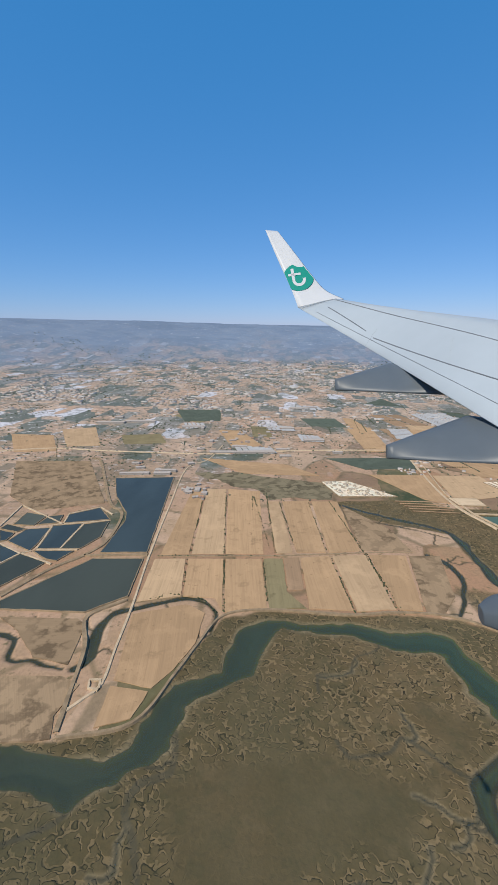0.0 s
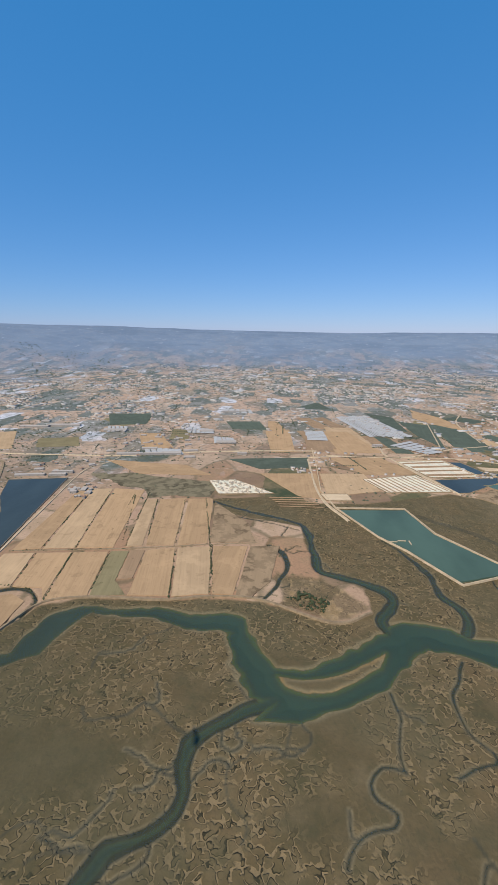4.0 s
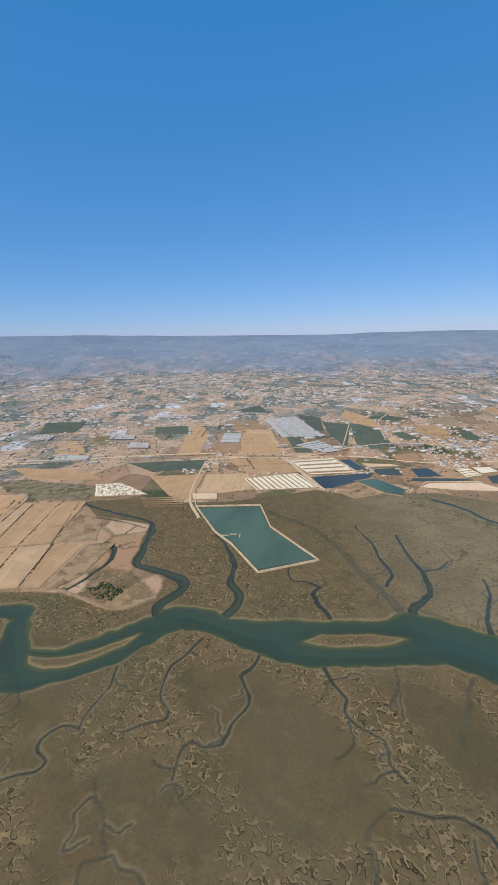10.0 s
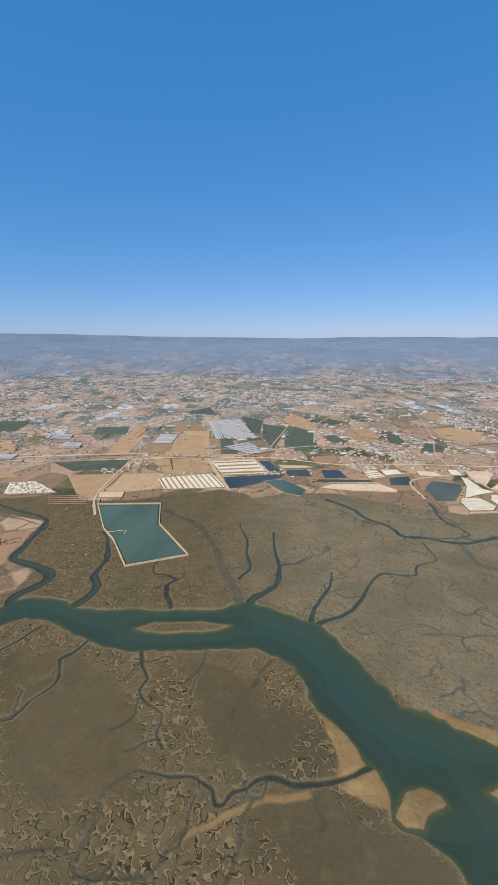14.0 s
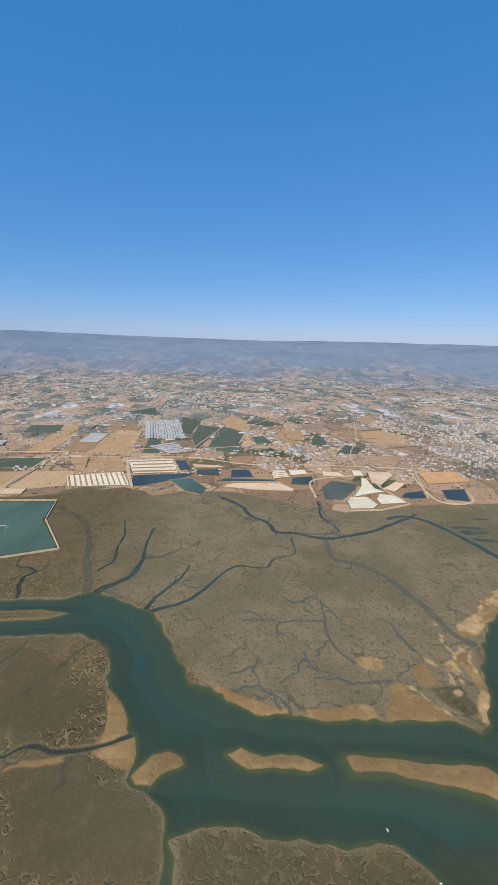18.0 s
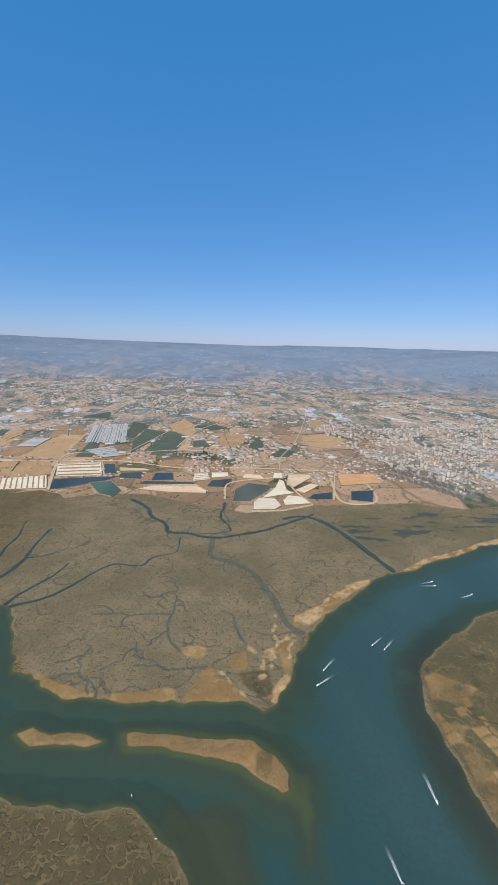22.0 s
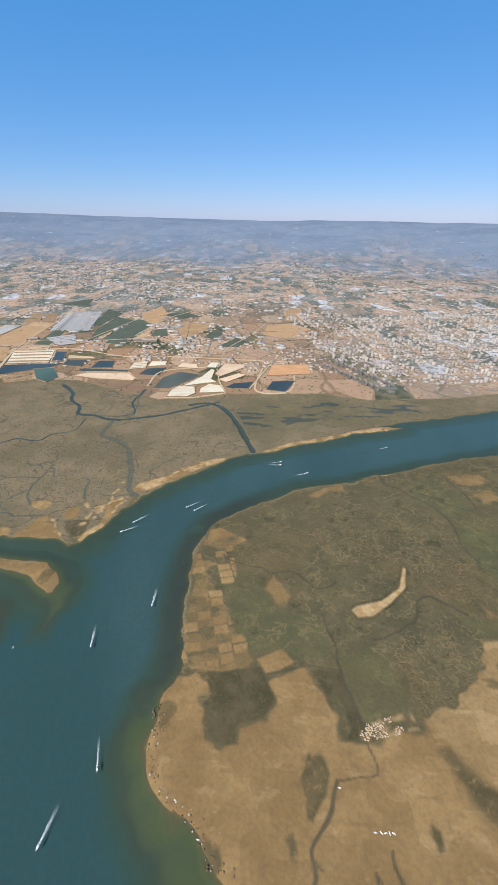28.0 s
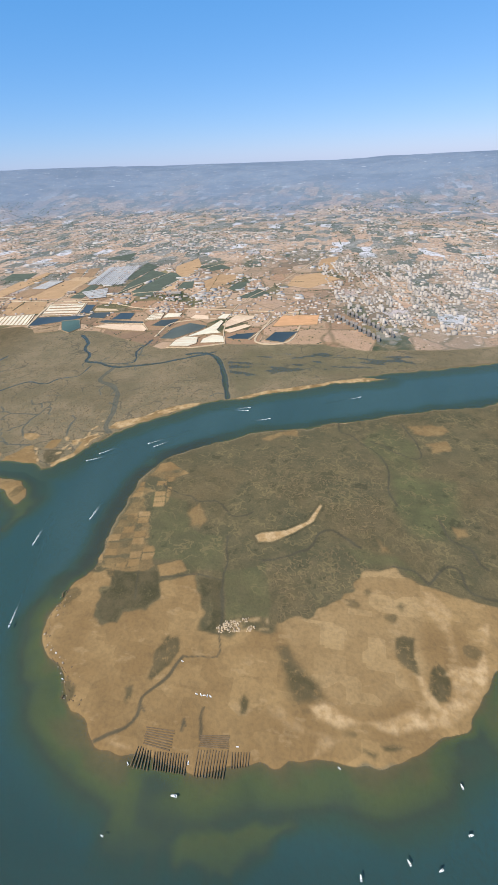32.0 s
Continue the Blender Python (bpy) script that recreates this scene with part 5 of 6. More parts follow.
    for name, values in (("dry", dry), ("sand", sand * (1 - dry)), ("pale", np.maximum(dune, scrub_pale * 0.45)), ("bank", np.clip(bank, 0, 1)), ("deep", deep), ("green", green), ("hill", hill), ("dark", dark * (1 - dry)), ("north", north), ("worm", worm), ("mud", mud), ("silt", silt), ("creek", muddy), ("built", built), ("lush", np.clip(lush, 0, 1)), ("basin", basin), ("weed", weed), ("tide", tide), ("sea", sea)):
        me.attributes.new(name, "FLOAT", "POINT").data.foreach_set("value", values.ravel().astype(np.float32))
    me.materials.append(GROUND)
    return tagged(new("ground", me), "olive-brown salt marsh, dry farmland and hazy hills", "ground", kind="structure")


ground = build_ground()
water = new("water", mesh_of("water", [(-900, -3000, 0), (2600, -3000, 0), (2600, 760, 0), (-900, 760, 0)], [(0, 1, 2, 3)], WATER))
tagged(water, "blue-green tidal channel water with faint ripples", "water", kind="structure")


# ------------------------------------------------------------------ fields, ponds, pans, roads
def slab(name, points, low, high, material, label, category, group, kind="", rim=None):
    """A flat thing with the outline points; its own y axis runs along its longest side."""
    p = np.array(points, float)
    mid = p.mean(0)
    sides = np.roll(p, -1, 0) - p
    long_side = sides[np.argmax(np.hypot(*sides.T))]
    turn = math.atan2(-long_side[0], long_side[1])
    c, s = math.cos(-turn), math.sin(-turn)
    local = (p - mid) @ np.array([[c, s], [-s, c]])
    line = []
    for a, b in zip(local, np.roll(local, -1, 0)):
        n = max(2, int(np.hypot(*(b - a)) / 6))
        for u in np.linspace(0, 1, n, endpoint=False):
            q = a + (b - a) * u
            wild = 22 * np.array([rough_noise(*np.array(mid + q), 40, seed) for seed in (2, 9)]) if material is TONE["swamp"] else 0
            line.append(q + wild + np.random.uniform(-0.35, 0.35, 2))
    n = len(line)
    bm = bmesh.new()
    top = bm.faces.new([bm.verts.new((x, y, high)) for x, y in line])
    down = [bm.verts.new((x * 1.004, y * 1.004, low)) for x, y in line]
    up = list(top.verts)
    for i in range(n):
        bm.faces.new((up[i], up[(i + 1) % n], down[(i + 1) % n], down[i]))
    bmesh.ops.recalc_face_normals(bm, faces=bm.faces[:])
    bmesh.ops.triangulate(bm, faces=[f for f in bm.faces if len(f.verts) > 4])
    top_z = max(v.co.z for v in bm.verts)
    for f in bm.faces:
        if all(abs(v.co.z - top_z) < 1e-6 for v in f.verts) and f.normal.z < 0:
            f.normal_flip()
    ob = part(name, bm, material, None)
    ob.matrix_basis = pose(mid[0], mid[1], 0, 0, 0, math.degrees(turn))
    if rim:
        edge = np.array(line)
        way = np.roll(edge, -1, 0) - np.roll(edge, 1, 0)
        away = np.stack([way[:, 1], -way[:, 0]], -1) / (np.hypot(*way.T)[:, None] + 1e-9)
        if ((edge - edge.mean(0)) * away).sum() < 0:
            away = -away
        rows = [(edge - 0.5 * away, high - 0.1), (edge - 0.1 * away, high + 0.35), (edge + 0.5 * away, high + 0.35), (edge + 1.1 * away, low)]
        verts = [(x, y, z) for ring, z in rows for x, y in ring]
        faces = [(k * n + i, k * n + (i + 1) % n, (k + 1) * n + (i + 1) % n, (k + 1) * n + i) for k in range(3) for i in range(n)]
        bank = new("bank", mesh_of("bank", verts, faces, rim))
        bank.parent = ob
        bank["label"] = "narrow pale earth bank"
    return tagged(ob, label, category, group, kind)


FIELD_WORDS = {"tan": "dry tan stubble field with faint rows", "pale": "pale sun-bleached stubble field", "brown": "tilled brown soil field",
               "green": "rough olive grass field", "scrub": "patchy brown scrub field", "swamp": "dark olive swampy grass patch", "dark": "dark green orchard block"}
for k, (tone, outline) in enumerate(FIELDS.values()):
    slab("field", outline, 0.3, 1.15 + 0.008 * k, TONE[tone], FIELD_WORDS[tone], "field", "fields on the plain")
POND_WORDS = {"olive": "shallow olive-green drying pond","blue": "still dark blue pond between earth dikes", "deep": "still dark green pond between dikes", "teal": "shallow teal pond in the marsh"}
for k, (tone, outline) in enumerate(PONDS.values()):
    slab("pond", outline, 0.2, 1.60 + 0.008 * k, POND[tone], POND_WORDS[tone], "pond", "ponds", rim=None if outline is PONDS["teal_pond"][1] else DIKE)
PAN_WORDS = {"peach": "peach-coloured shallow salt pan","white": "white crusted salt pan with rows", "sand": "pale sandy salt pan", "orange": "orange brine salt pan"}
for k, (tone, outline) in enumerate(PANS.values()):
    slab("salt_pan", outline, 0.3, 1.90 + 0.008 * k, TONE[tone], PAN_WORDS[tone], "salt pan", "salt pans", rim=DIKE)


def ribbon(name, points, half, height, material, label, category, straight=False):
    """A raised strip along a line: a dike or a dirt road with sloping sides."""
    p = straight_line(points, 6) if straight else smooth_line(points, 6)
    t = np.gradient(p, axis=0)
    t /= np.hypot(*t.T)[:, None] + 1e-9
    side = np.stack([-t[:, 1], t[:, 0]], -1)
    wide = half * (1 + 0.35 * np.array([value_noise(np.array(q[0]), np.array(q[1]), 15, 4) for q in p]))[:, None]
    rows = [(p + side * wide * 1.5, 0.35), (p + side * wide, height), (p - side * wide, height), (p - side * wide * 1.5, 0.35)]
    verts = [(x, y, z) for q, z in rows for x, y in q]
    n = len(p)
    faces = [(k * n + i, k * n + i + 1, (k + 1) * n + i + 1, (k + 1) * n + i)[::-1] for k in range(3) for i in range(n - 1)]
    ob = new(name, mesh_of(name, verts, faces, material))
    return tagged(ob, label, category, kind="structure")


for name, (half, points) in ROADS.items():
    if name[0] in "db":
        ribbon("dike", points, half, 1.5 if name[0] == "b" else 2.1, TRACK if half == 0.8 or half in (1.0, 1.2) else DIKE, "low earth dike with a pale track on it", "dike", half < 1.25 and name != "dike_river")
    else:
        ribbon("road", points, half, 2.3 if name == "road_b" else 1.75, TRACK, "pale unpaved farm road", "road", name == "road_b")


# ------------------------------------------------------------------ plants
def lumps(name, places, sizes, material, label, category, flat=0.6):
    """Many uneven clumps of leaves as one mesh: twenty faces each."""
    g = (1 + 5**0.5) / 2
    ico = np.array([(-1, g, 0), (1, g, 0), (-1, -g, 0), (1, -g, 0), (0, -1, g), (0, 1, g), (0, -1, -g), (0, 1, -g), (g, 0, -1), (g, 0, 1), (-g, 0, -1), (-g, 0, 1)]) / 1.9
    tri = np.array([(0, 11, 5), (0, 5, 1), (0, 1, 7), (0, 7, 10), (0, 10, 11), (1, 5, 9), (5, 11, 4), (11, 10, 2), (10, 7, 6), (7, 1, 8),
                    (3, 9, 4), (3, 4, 2), (3, 2, 6), (3, 6, 8), (3, 8, 9), (4, 9, 5), (2, 4, 11), (6, 2, 10), (8, 6, 7), (9, 8, 1)])
    rng = np.random.RandomState(len(places))
    places, sizes = np.array(places, float), np.array(sizes, float)
    jitter = rng.uniform(0.6, 1.3, (len(places), 12, 1))
    stretch = rng.uniform(0.7, 1.4, (len(places), 1, 3)) * (1, 1, flat)
    v = places[:, None] + ico[None] * jitter * stretch * sizes[:, None, None]
    f = tri[None] + 12 * np.arange(len(places))[:, None, None]
    me = bpy.data.meshes.new(name)
    f = f.reshape(-1, 3)
    me.vertices.add(12 * len(places))
    me.vertices.foreach_set("co", v.ravel())
    me.loops.add(f.size)
    me.loops.foreach_set("vertex_index", f.ravel())
    me.polygons.add(len(f))
    me.polygons.foreach_set("loop_start", np.arange(len(f)) * 3)
    me.update(calc_edges=True)
    me.materials.append(material)
    return tagged(new(name, me), label, category, kind="stuff")


def blocked(x, y, outlines, margin=0.0):
    hit = np.zeros(x.shape, bool)
    for o in outlines:
        hit |= inside(o, x, y)
    return hit


SOLID = [o for group in (PONDS, PANS) for _, o in group.values()]
OPEN_FIELDS = [o for _, o in FIELDS.values()]
rng = np.random.RandomState(11)
for points in HEDGES:
    line = smooth_line(points, 1.6)
    n = len(line)
    keep = rng.rand(n) < 0.25 + 0.75 * soft(value_noise(line[:, 0], line[:, 1], 22, 9), -0.15, 0.1)
    off = rng.normal(0, 0.4, (n, 2))
    places = np.c_[line + off, np.full(n, 1.35)][keep]
    lumps("hedge", places, rng.uniform(0.4, 1.05, len(places)), LEAVES, "dark ragged hedge between stubble fields", "hedge")


def scatter(count, x0, x1, y0, y1, seed):
    """Places on the plain, evenly dense as the eye sees them."""
    r = np.random.RandomState(seed)
    u = r.rand(count)
    y = 1 / (1 / (y0 + 300) + u * (1 / (y1 + 300) - 1 / (y0 + 300))) - 300
    y = np.where(r.rand(count) < 0.45, r.uniform(y0, y1, count), y)
    wide = np.interp(y, [y0, y1], [0.0, 1.0])
    x = r.uniform(x0 * (0.35 + 0.65 * wide), x1 * (0.45 + 0.55 * wide) + 600 * (1 - wide), count)
    return x, y


def on_plain(x, y):
    return inside(DRY_LAND, x, y) & ~blocked(x, y, SOLID)


tx, ty = scatter(34000, -1900, 3300, 480, 3000, 3)
thick = rough_noise(tx, ty, 140, 50)
ok = on_plain(tx, ty) & (thick > rng.uniform(-0.35, 0.55, len(tx))) & ~(blocked(tx, ty, OPEN_FIELDS) & (rng.rand(len(tx)) < 0.95))
tx, ty = tx[ok], ty[ok]
size = rng.uniform(0.6, 1.7, len(tx)) * (0.8 + ty / 1500)
lumps("tree_scatter", np.c_[tx, ty, far_height(tx, ty) + 0.8 + size * 0.25], size, HAZED_LEAVES, "scattered dark green trees on the plain", "trees")
# hedgerows of trees along field edges far out
rows = []
for k in range(240):
    x, y = rng.uniform(-1200, 2400), rng.uniform(600, 2400)
    turn, n = rng.choice([0.15, 1.65]) + rng.normal(0, 0.12), rng.randint(8, 26)
    rows.append(np.c_[x + np.cos(turn) * 4.2 * np.arange(n), y + np.sin(turn) * 4.2 * np.arange(n)])
rows = np.vstack(rows)
rows = rows[on_plain(rows[:, 0], rows[:, 1])]
lumps("tree_row", np.c_[rows, far_height(rows[:, 0], rows[:, 1]) + 1.8], rng.uniform(0.9, 1.9, len(rows)), HAZED_LEAVES, "rows of dark trees along field edges", "trees")


# ------------------------------------------------------------------ buildings
def many_boxes(name, x, y, z, wide, deep, tall, turn, material, roof, label, category, gable=0.0):
    """Many plain far buildings as one mesh: walls in one material, roofs in another."""
    n = len(x)
    base = np.array([(-1, -1, 0), (1, -1, 0), (1, 1, 0), (-1, 1, 0), (-1, -1, 1), (1, -1, 1), (1, 1, 1), (-1, 1, 1), (-1, 0, 1), (1, 0, 1)], float)
    v = np.repeat(base[None], n, 0)
    v[:, 8:, 2] += (gable * deep / tall)[:, None] if gable else 0.02
    v = v * np.stack([wide / 2, deep / 2, tall], -1)[:, None]
    c, s = np.cos(turn)[:, None], np.sin(turn)[:, None]
    v = np.stack([v[..., 0] * c - v[..., 1] * s + x[:, None], v[..., 0] * s + v[..., 1] * c + y[:, None], v[..., 2] + z[:, None]], -1)
    quad = np.array([(0, 1, 5, 4), (1, 2, 6, 5), (2, 3, 7, 6), (3, 0, 4, 7), (4, 5, 9, 8), (6, 7, 8, 9)])
    tri = np.array([(5, 6, 9), (7, 4, 8)])
    step = 10 * np.arange(n)[:, None, None]
    q, t = (quad[None] + step).reshape(-1, 4), (tri[None] + step).reshape(-1, 3)
    me = bpy.data.meshes.new(name)
    me.vertices.add(10 * n)
    me.vertices.foreach_set("co", v.ravel())
    me.loops.add(q.size + t.size)
    me.loops.foreach_set("vertex_index", np.r_[q.ravel(), t.ravel()])
    me.polygons.add(len(q) + len(t))
    me.polygons.foreach_set("loop_start", np.r_[np.arange(len(q)) * 4, q.size + np.arange(len(t)) * 3])
    me.polygons.foreach_set("material_index", np.r_[np.tile([0, 0, 0, 0, 1, 1], n), np.zeros(2 * n, int)])
    me.update(calc_edges=True)
    me.materials.append(material)
    me.materials.append(roof)
    return tagged(new(name, me), label, category, kind="stuff")


def spread(count, seed, size_lo, size_hi, y1=3500, thresh=0.0):
    x, y = scatter(count, -1900, 3300, 600 if size_hi < 12 else 760, y1, seed)
    r = np.random.RandomState(seed)
    dense = rough_noise(x, y, 260, 60) + 0.35 * rough_noise(x, y, 60, 61)
    ok = on_plain(x, y) & ~blocked(x, y, OPEN_FIELDS) & (far_off(x, y) + 400 * rough_noise(x, y, 420, 45) < r.uniform(1700, y1 - 300, count)) & (dense > thresh + r.uniform(-0.2, 0.25, count) + 0.16 * (1 - soft(y, 800, 1100)))
    x, y = x[ok], y[ok]
    n = len(x)
    grow = 0.8 + y / 4500
    return x, y, far_height(x, y) + 0.4, r.uniform(size_lo, size_hi, n) * grow, r.uniform(size_lo * 0.5, size_hi * 0.5, n) * grow, r.uniform(2.0, 3.6, n) * grow, r.choice([0.1, 0.2, 1.2], n) + r.normal(0, 0.12, n)


many_boxes("village_house", *spread(12000, 21, 4, 9), WHITEWASH, TILES, "small whitewashed houses with tiled roofs", "houses", 0.22)
many_boxes("flat_house", *spread(11000, 22, 4, 11), WHITEWASH, FLATROOF, "small white flat-roofed houses", "houses")
many_boxes("warehouse", *spread(3600, 23, 9, 26, 3300, 0.0), WHITEWASH, FILM, "long white warehouses and sheds", "warehouses", 0.06)
many_boxes("greenhouse", *spread(300, 24, 14, 34, 3000, 0.05), FILM, FILM, "long pale plastic greenhouses", "greenhouses", 0.05)

# the town by the lagoon: blocks between streets
gx, gy = np.meshgrid(np.arange(1060, 1900, 9.0), np.arange(560, 1330, 10.0))
gx, gy = gx.ravel(), gy.ravel()
r = np.random.RandomState(5)
street = ((gx // 9) % 5 == 0) | ((gy // 10) % 5 == 0)
edge = rough_noise(gx, gy, 120, 70)
TOWN_AREA = [*TOWN[:3], (1900, 1200), (1900, 640), (1380, 560), (1150, 548), (1120, 640)]
ok = inside(TOWN_AREA, gx + 60 * edge, gy + 60 * value_noise(gx, gy, 90, 71)) & ~street & (r.rand(len(gx)) < 0.52 + 0.7 * rough_noise(gx, gy, 70, 72)) & ~blocked(gx, gy, SOLID)
gx, gy = gx[ok], gy[ok]
n = len(gx)
bend = 0.18
tx2, ty2 = 1300 + (gx - 1300) * math.cos(bend) - (gy - 800) * math.sin(bend), 800 + (gx - 1300) * math.sin(bend) + (gy - 800) * math.cos(bend)
many_boxes("town_house", tx2 + r.normal(0, 0.6, n), ty2 + r.normal(0, 0.6, n), np.full(n, 0.4), r.uniform(4, 9, n), r.uniform(3.5, 7, n), np.where(r.rand(n) < 0.15, r.uniform(7, 12, n), r.uniform(2.5, 5.0, n)),
           bend + r.normal(0, 0.05, n), WHITEWASH, FLATROOF, "dense white town houses with flat roofs", "town")
# apartment blocks in two slanting rows on the waterfront
FACADE = plain("shaded_facade", (0.24, 0.23, 0.22), 0.7, 3, 0.15, island=0.3)


def apartment_at(x, y, tall):
    """A slab of flats: body, flat roof, and a balcony band on each floor."""
    block = tagged(new("apartment_block"), "grey apartment block with a pale flat roof by the water", "apartment block", "apartment blocks on the waterfront")
    bm = bmesh.new()
    box(bm, -2.2, -7, 0, 2.2, 7, tall)
    part("wall", bm, FACADE, block)
    bm = bmesh.new()
    box(bm, -2.4, -7.3, tall, 2.4, 7.3, tall + 0.5)
    part("roof", bm, FLATROOF, block)
    for floor in np.arange(1.6, tall - 0.8, 1.8):
        bm = bmesh.new()
        box(bm, -1.8, -7.6, floor, 1.8, -7.0, floor + 0.6)
        part("balcony", bm, WHITEWASH, block)
    block.matrix_basis = pose(x, y, 0.8, 0, 0, 4)


for k in range(11):
    for row in (0, 1):
        apartment_at(1092 + 7.6 * k + 26 * row, 640 - 12.5 * k + 22 * row, 6.5 + (k * 7 + row * 3) % 3)


def house_at(x, y, wide, deep, tall, turn, tiled):
    """A farm building: walls, roof, door and windows."""
    home = tagged(new("house"), "whitewashed farm building with a tiled roof" if tiled else "white farm shed with a pale flat roof", "house", "farm buildings")
    bm = bmesh.new()
    box(bm, -wide / 2, -deep / 2, 0, wide / 2, deep / 2, tall)
    part("wall", bm, WHITEWASH, home)
    bm = bmesh.new()
    over = 0.25
    rise = deep * (0.25 if tiled else 0.06)
    a = [bm.verts.new(p) for p in ((-wide / 2 - over, -deep / 2 - over, tall), (wide / 2 + over, -deep / 2 - over, tall), (wide / 2 + over, deep / 2 + over, tall), (-wide / 2 - over, deep / 2 + over, tall),
                                   (-wide / 2 - over, 0, tall + rise), (wide / 2 + over, 0, tall + rise))]
    for f in ((0, 1, 5, 4), (2, 3, 4, 5), (1, 2, 5), (3, 0, 4), (3, 2, 1, 0)):
        bm.faces.new([a[i] for i in f])
    part("roof", bm, TILES if tiled else FLATROOF, home)
    bm = bmesh.new()
    box(bm, -0.35, -deep / 2 - 0.04, 0, 0.35, -deep / 2 + 0.02, min(1.4, tall * 0.7))
    part("door", bm, DARKTRIM, home)
    for s in (-0.32, 0.32):
        bm = bmesh.new()
        box(bm, s * wide - 0.3, -deep / 2 - 0.03, tall * 0.4, s * wide + 0.3, -deep / 2 + 0.02, tall * 0.75)
        part("window", bm, DARKTRIM, home)
    home.matrix_basis = pose(x, y, 0.9, 0, 0, math.degrees(turn))
    return home


r = np.random.RandomState(31)
for outline, count in ((VILLAGE_A, 70), (VILLAGE_B, 16), (VILLAGE_C, 18)):
    o = np.array(outline, float)
    made = 0
    while made < count:
        x, y = r.uniform(o[:, 0].min(), o[:, 0].max()), r.uniform(o[:, 1].min(), o[:, 1].max())
        if inside(outline, np.array([x]), np.array([y]))[0] and not blocked(np.array([x]), np.array([y]), SOLID)[0]:
            big = r.rand() < 0.25
            house_at(x, y, r.uniform(8, 16) if big else r.uniform(3.5, 6.5), r.uniform(5, 8) if big else r.uniform(3, 4.5), r.uniform(2.2, 3.4), r.choice([0.1, 0.35, 1.6]) + r.normal(0, 0.08), not big and r.rand() < 0.6)
            made += 1
for x, y, wide, deep in ((-215, 566, 46, 7), (-172, 572, 26, 9), (-60, 703, 34, 8), (-20, 716, 38, 9), (15, 733, 26, 8), (-70, 742, 30, 10), (20, 690, 20, 8)):
    house_at(x, y, wide, deep, 3.2, 0.17, False)

LONG_SHEDS = [(-95, 698, 48, 9), (-34, 706, 70, 9), (-405, 913, 67, 14), (-339, 935, 73, 14), (-410, 974, 21, 10), (-197, 896, 53, 16), (77, 808, 42, 14), (20, 907, 33, 12), (117, 723, 18, 6), (-169, 584, 32, 6), (683, 813, 36, 10), (397, 809, 19, 9), (49, 1170, 50, 14), (89, 1184, 28, 14), (893, 1654, 38, 18)]
for x, y, wide, deep in LONG_SHEDS:
    house_at(x, y, wide, deep, 4.0, 0.12, False)

# thorny shrubs in the middle of the scrub headland
o = np.array(SHRUBS, float)
q = r.uniform(o.min(0), o.max(0), (170, 2))
q = q[inside(SHRUBS, q[:, 0], q[:, 1])]
lumps("shrub_clump", np.c_[q, np.full(len(q), 1.5)], r.uniform(0.5, 1.5, len(q)), LEAVES, "dark shrubs in the scrub headland", "shrubs")

# stones, dark weed and pale blocks on the eastern island
o = np.array(RUBBLE, float)
q = r.uniform(o.min(0), o.max(0), (700, 2))
q = q[inside(RUBBLE, q[:, 0], q[:, 1]) & (value_noise(q[:, 0], q[:, 1], 6, 5) > -0.15)]
lumps("rubble_heap", np.c_[q, np.full(len(q), 0.75)], r.uniform(0.3, 0.75, len(q)), TRACK, "pale broken blocks along the marsh dike", "rubble", 0.5)
coast = smooth_line(EAST_ISLAND[11:18], 0.8)
pick = r.rand(len(coast)) < 0.8
q = (coast + r.normal(0, 1.0, coast.shape) + np.abs(r.normal(0, 4.5, (len(coast), 1))) * (0.9, 0.4))[pick]
lumps("shore_weed", np.c_[q, np.full(len(q), 0.5)], r.uniform(0.2, 0.8, len(q)), STAKE, "dark weed-covered stones along the sandy shore", "stones", 0.3)
q = (coast + np.abs(r.normal(0, 4.0, (len(coast), 1))) * (0.9, 0.4))[~pick]
lumps("shore_stone", np.c_[q, np.full(len(q), 0.55)], r.uniform(0.2, 0.7, len(q)), ROCK, "pale stones strewn along the sandy shore", "stones", 0.4)

# rubble heaps on the quarry floor
o = np.array(PANS["quarry"][1], float)
q = r.uniform(o.min(0), o.max(0), (260, 2))
q = q[inside(PANS["quarry"][1], q[:, 0], q[:, 1])]
lumps("rubble_heap", np.c_[q, np.full(len(q), 2.2)], r.uniform(1.0, 2.6, len(q)), ROCK, "pale heaps of rubble in a yard", "rubble", 0.5)


# ------------------------------------------------------------------ salt rows, oyster beds, jetty
def stripes(name, outline, count, width, high, material, label, category, group, along=0, piece="salt_ridge"):
    """Rows of low ridges across an outline of four corners, each a part."""
    a, b, c, d = [np.array(p, float) for p in outline[:4]]
    if along:
        a, b, c, d = b, c, d, a
    thing = tagged(new(name), label, category, group)
    for u in (np.arange(count) + 0.5) / count:
        p, e = a + (b - a) * u, d + (c - d) * u
        p, e = p + (e - p) * r.uniform(0.01, 0.06), e + (p - e) * r.uniform(0.01, 0.06)
        t = (e - p) / np.hypot(*(e - p))
        s = np.array([-t[1], t[0]]) * width / 2 * r.uniform(0.75, 1.2)
        bm = bmesh.new()
        low, top = high - 0.5, high
        v = [bm.verts.new((*k, low)) for k in (p - s, e - s, e + s, p + s)] + [bm.verts.new((*k, top)) for k in (p - s * 0.7, e - s * 0.7, e + s * 0.7, p + s * 0.7)]
        for f in ((4, 5, 6, 7), (0, 1, 5, 4), (1, 2, 6, 5), (2, 3, 7, 6), (3, 0, 4, 7)):
            bm.faces.new([v[i] for i in f])
        part(piece, bm, material, thing)
    return thing


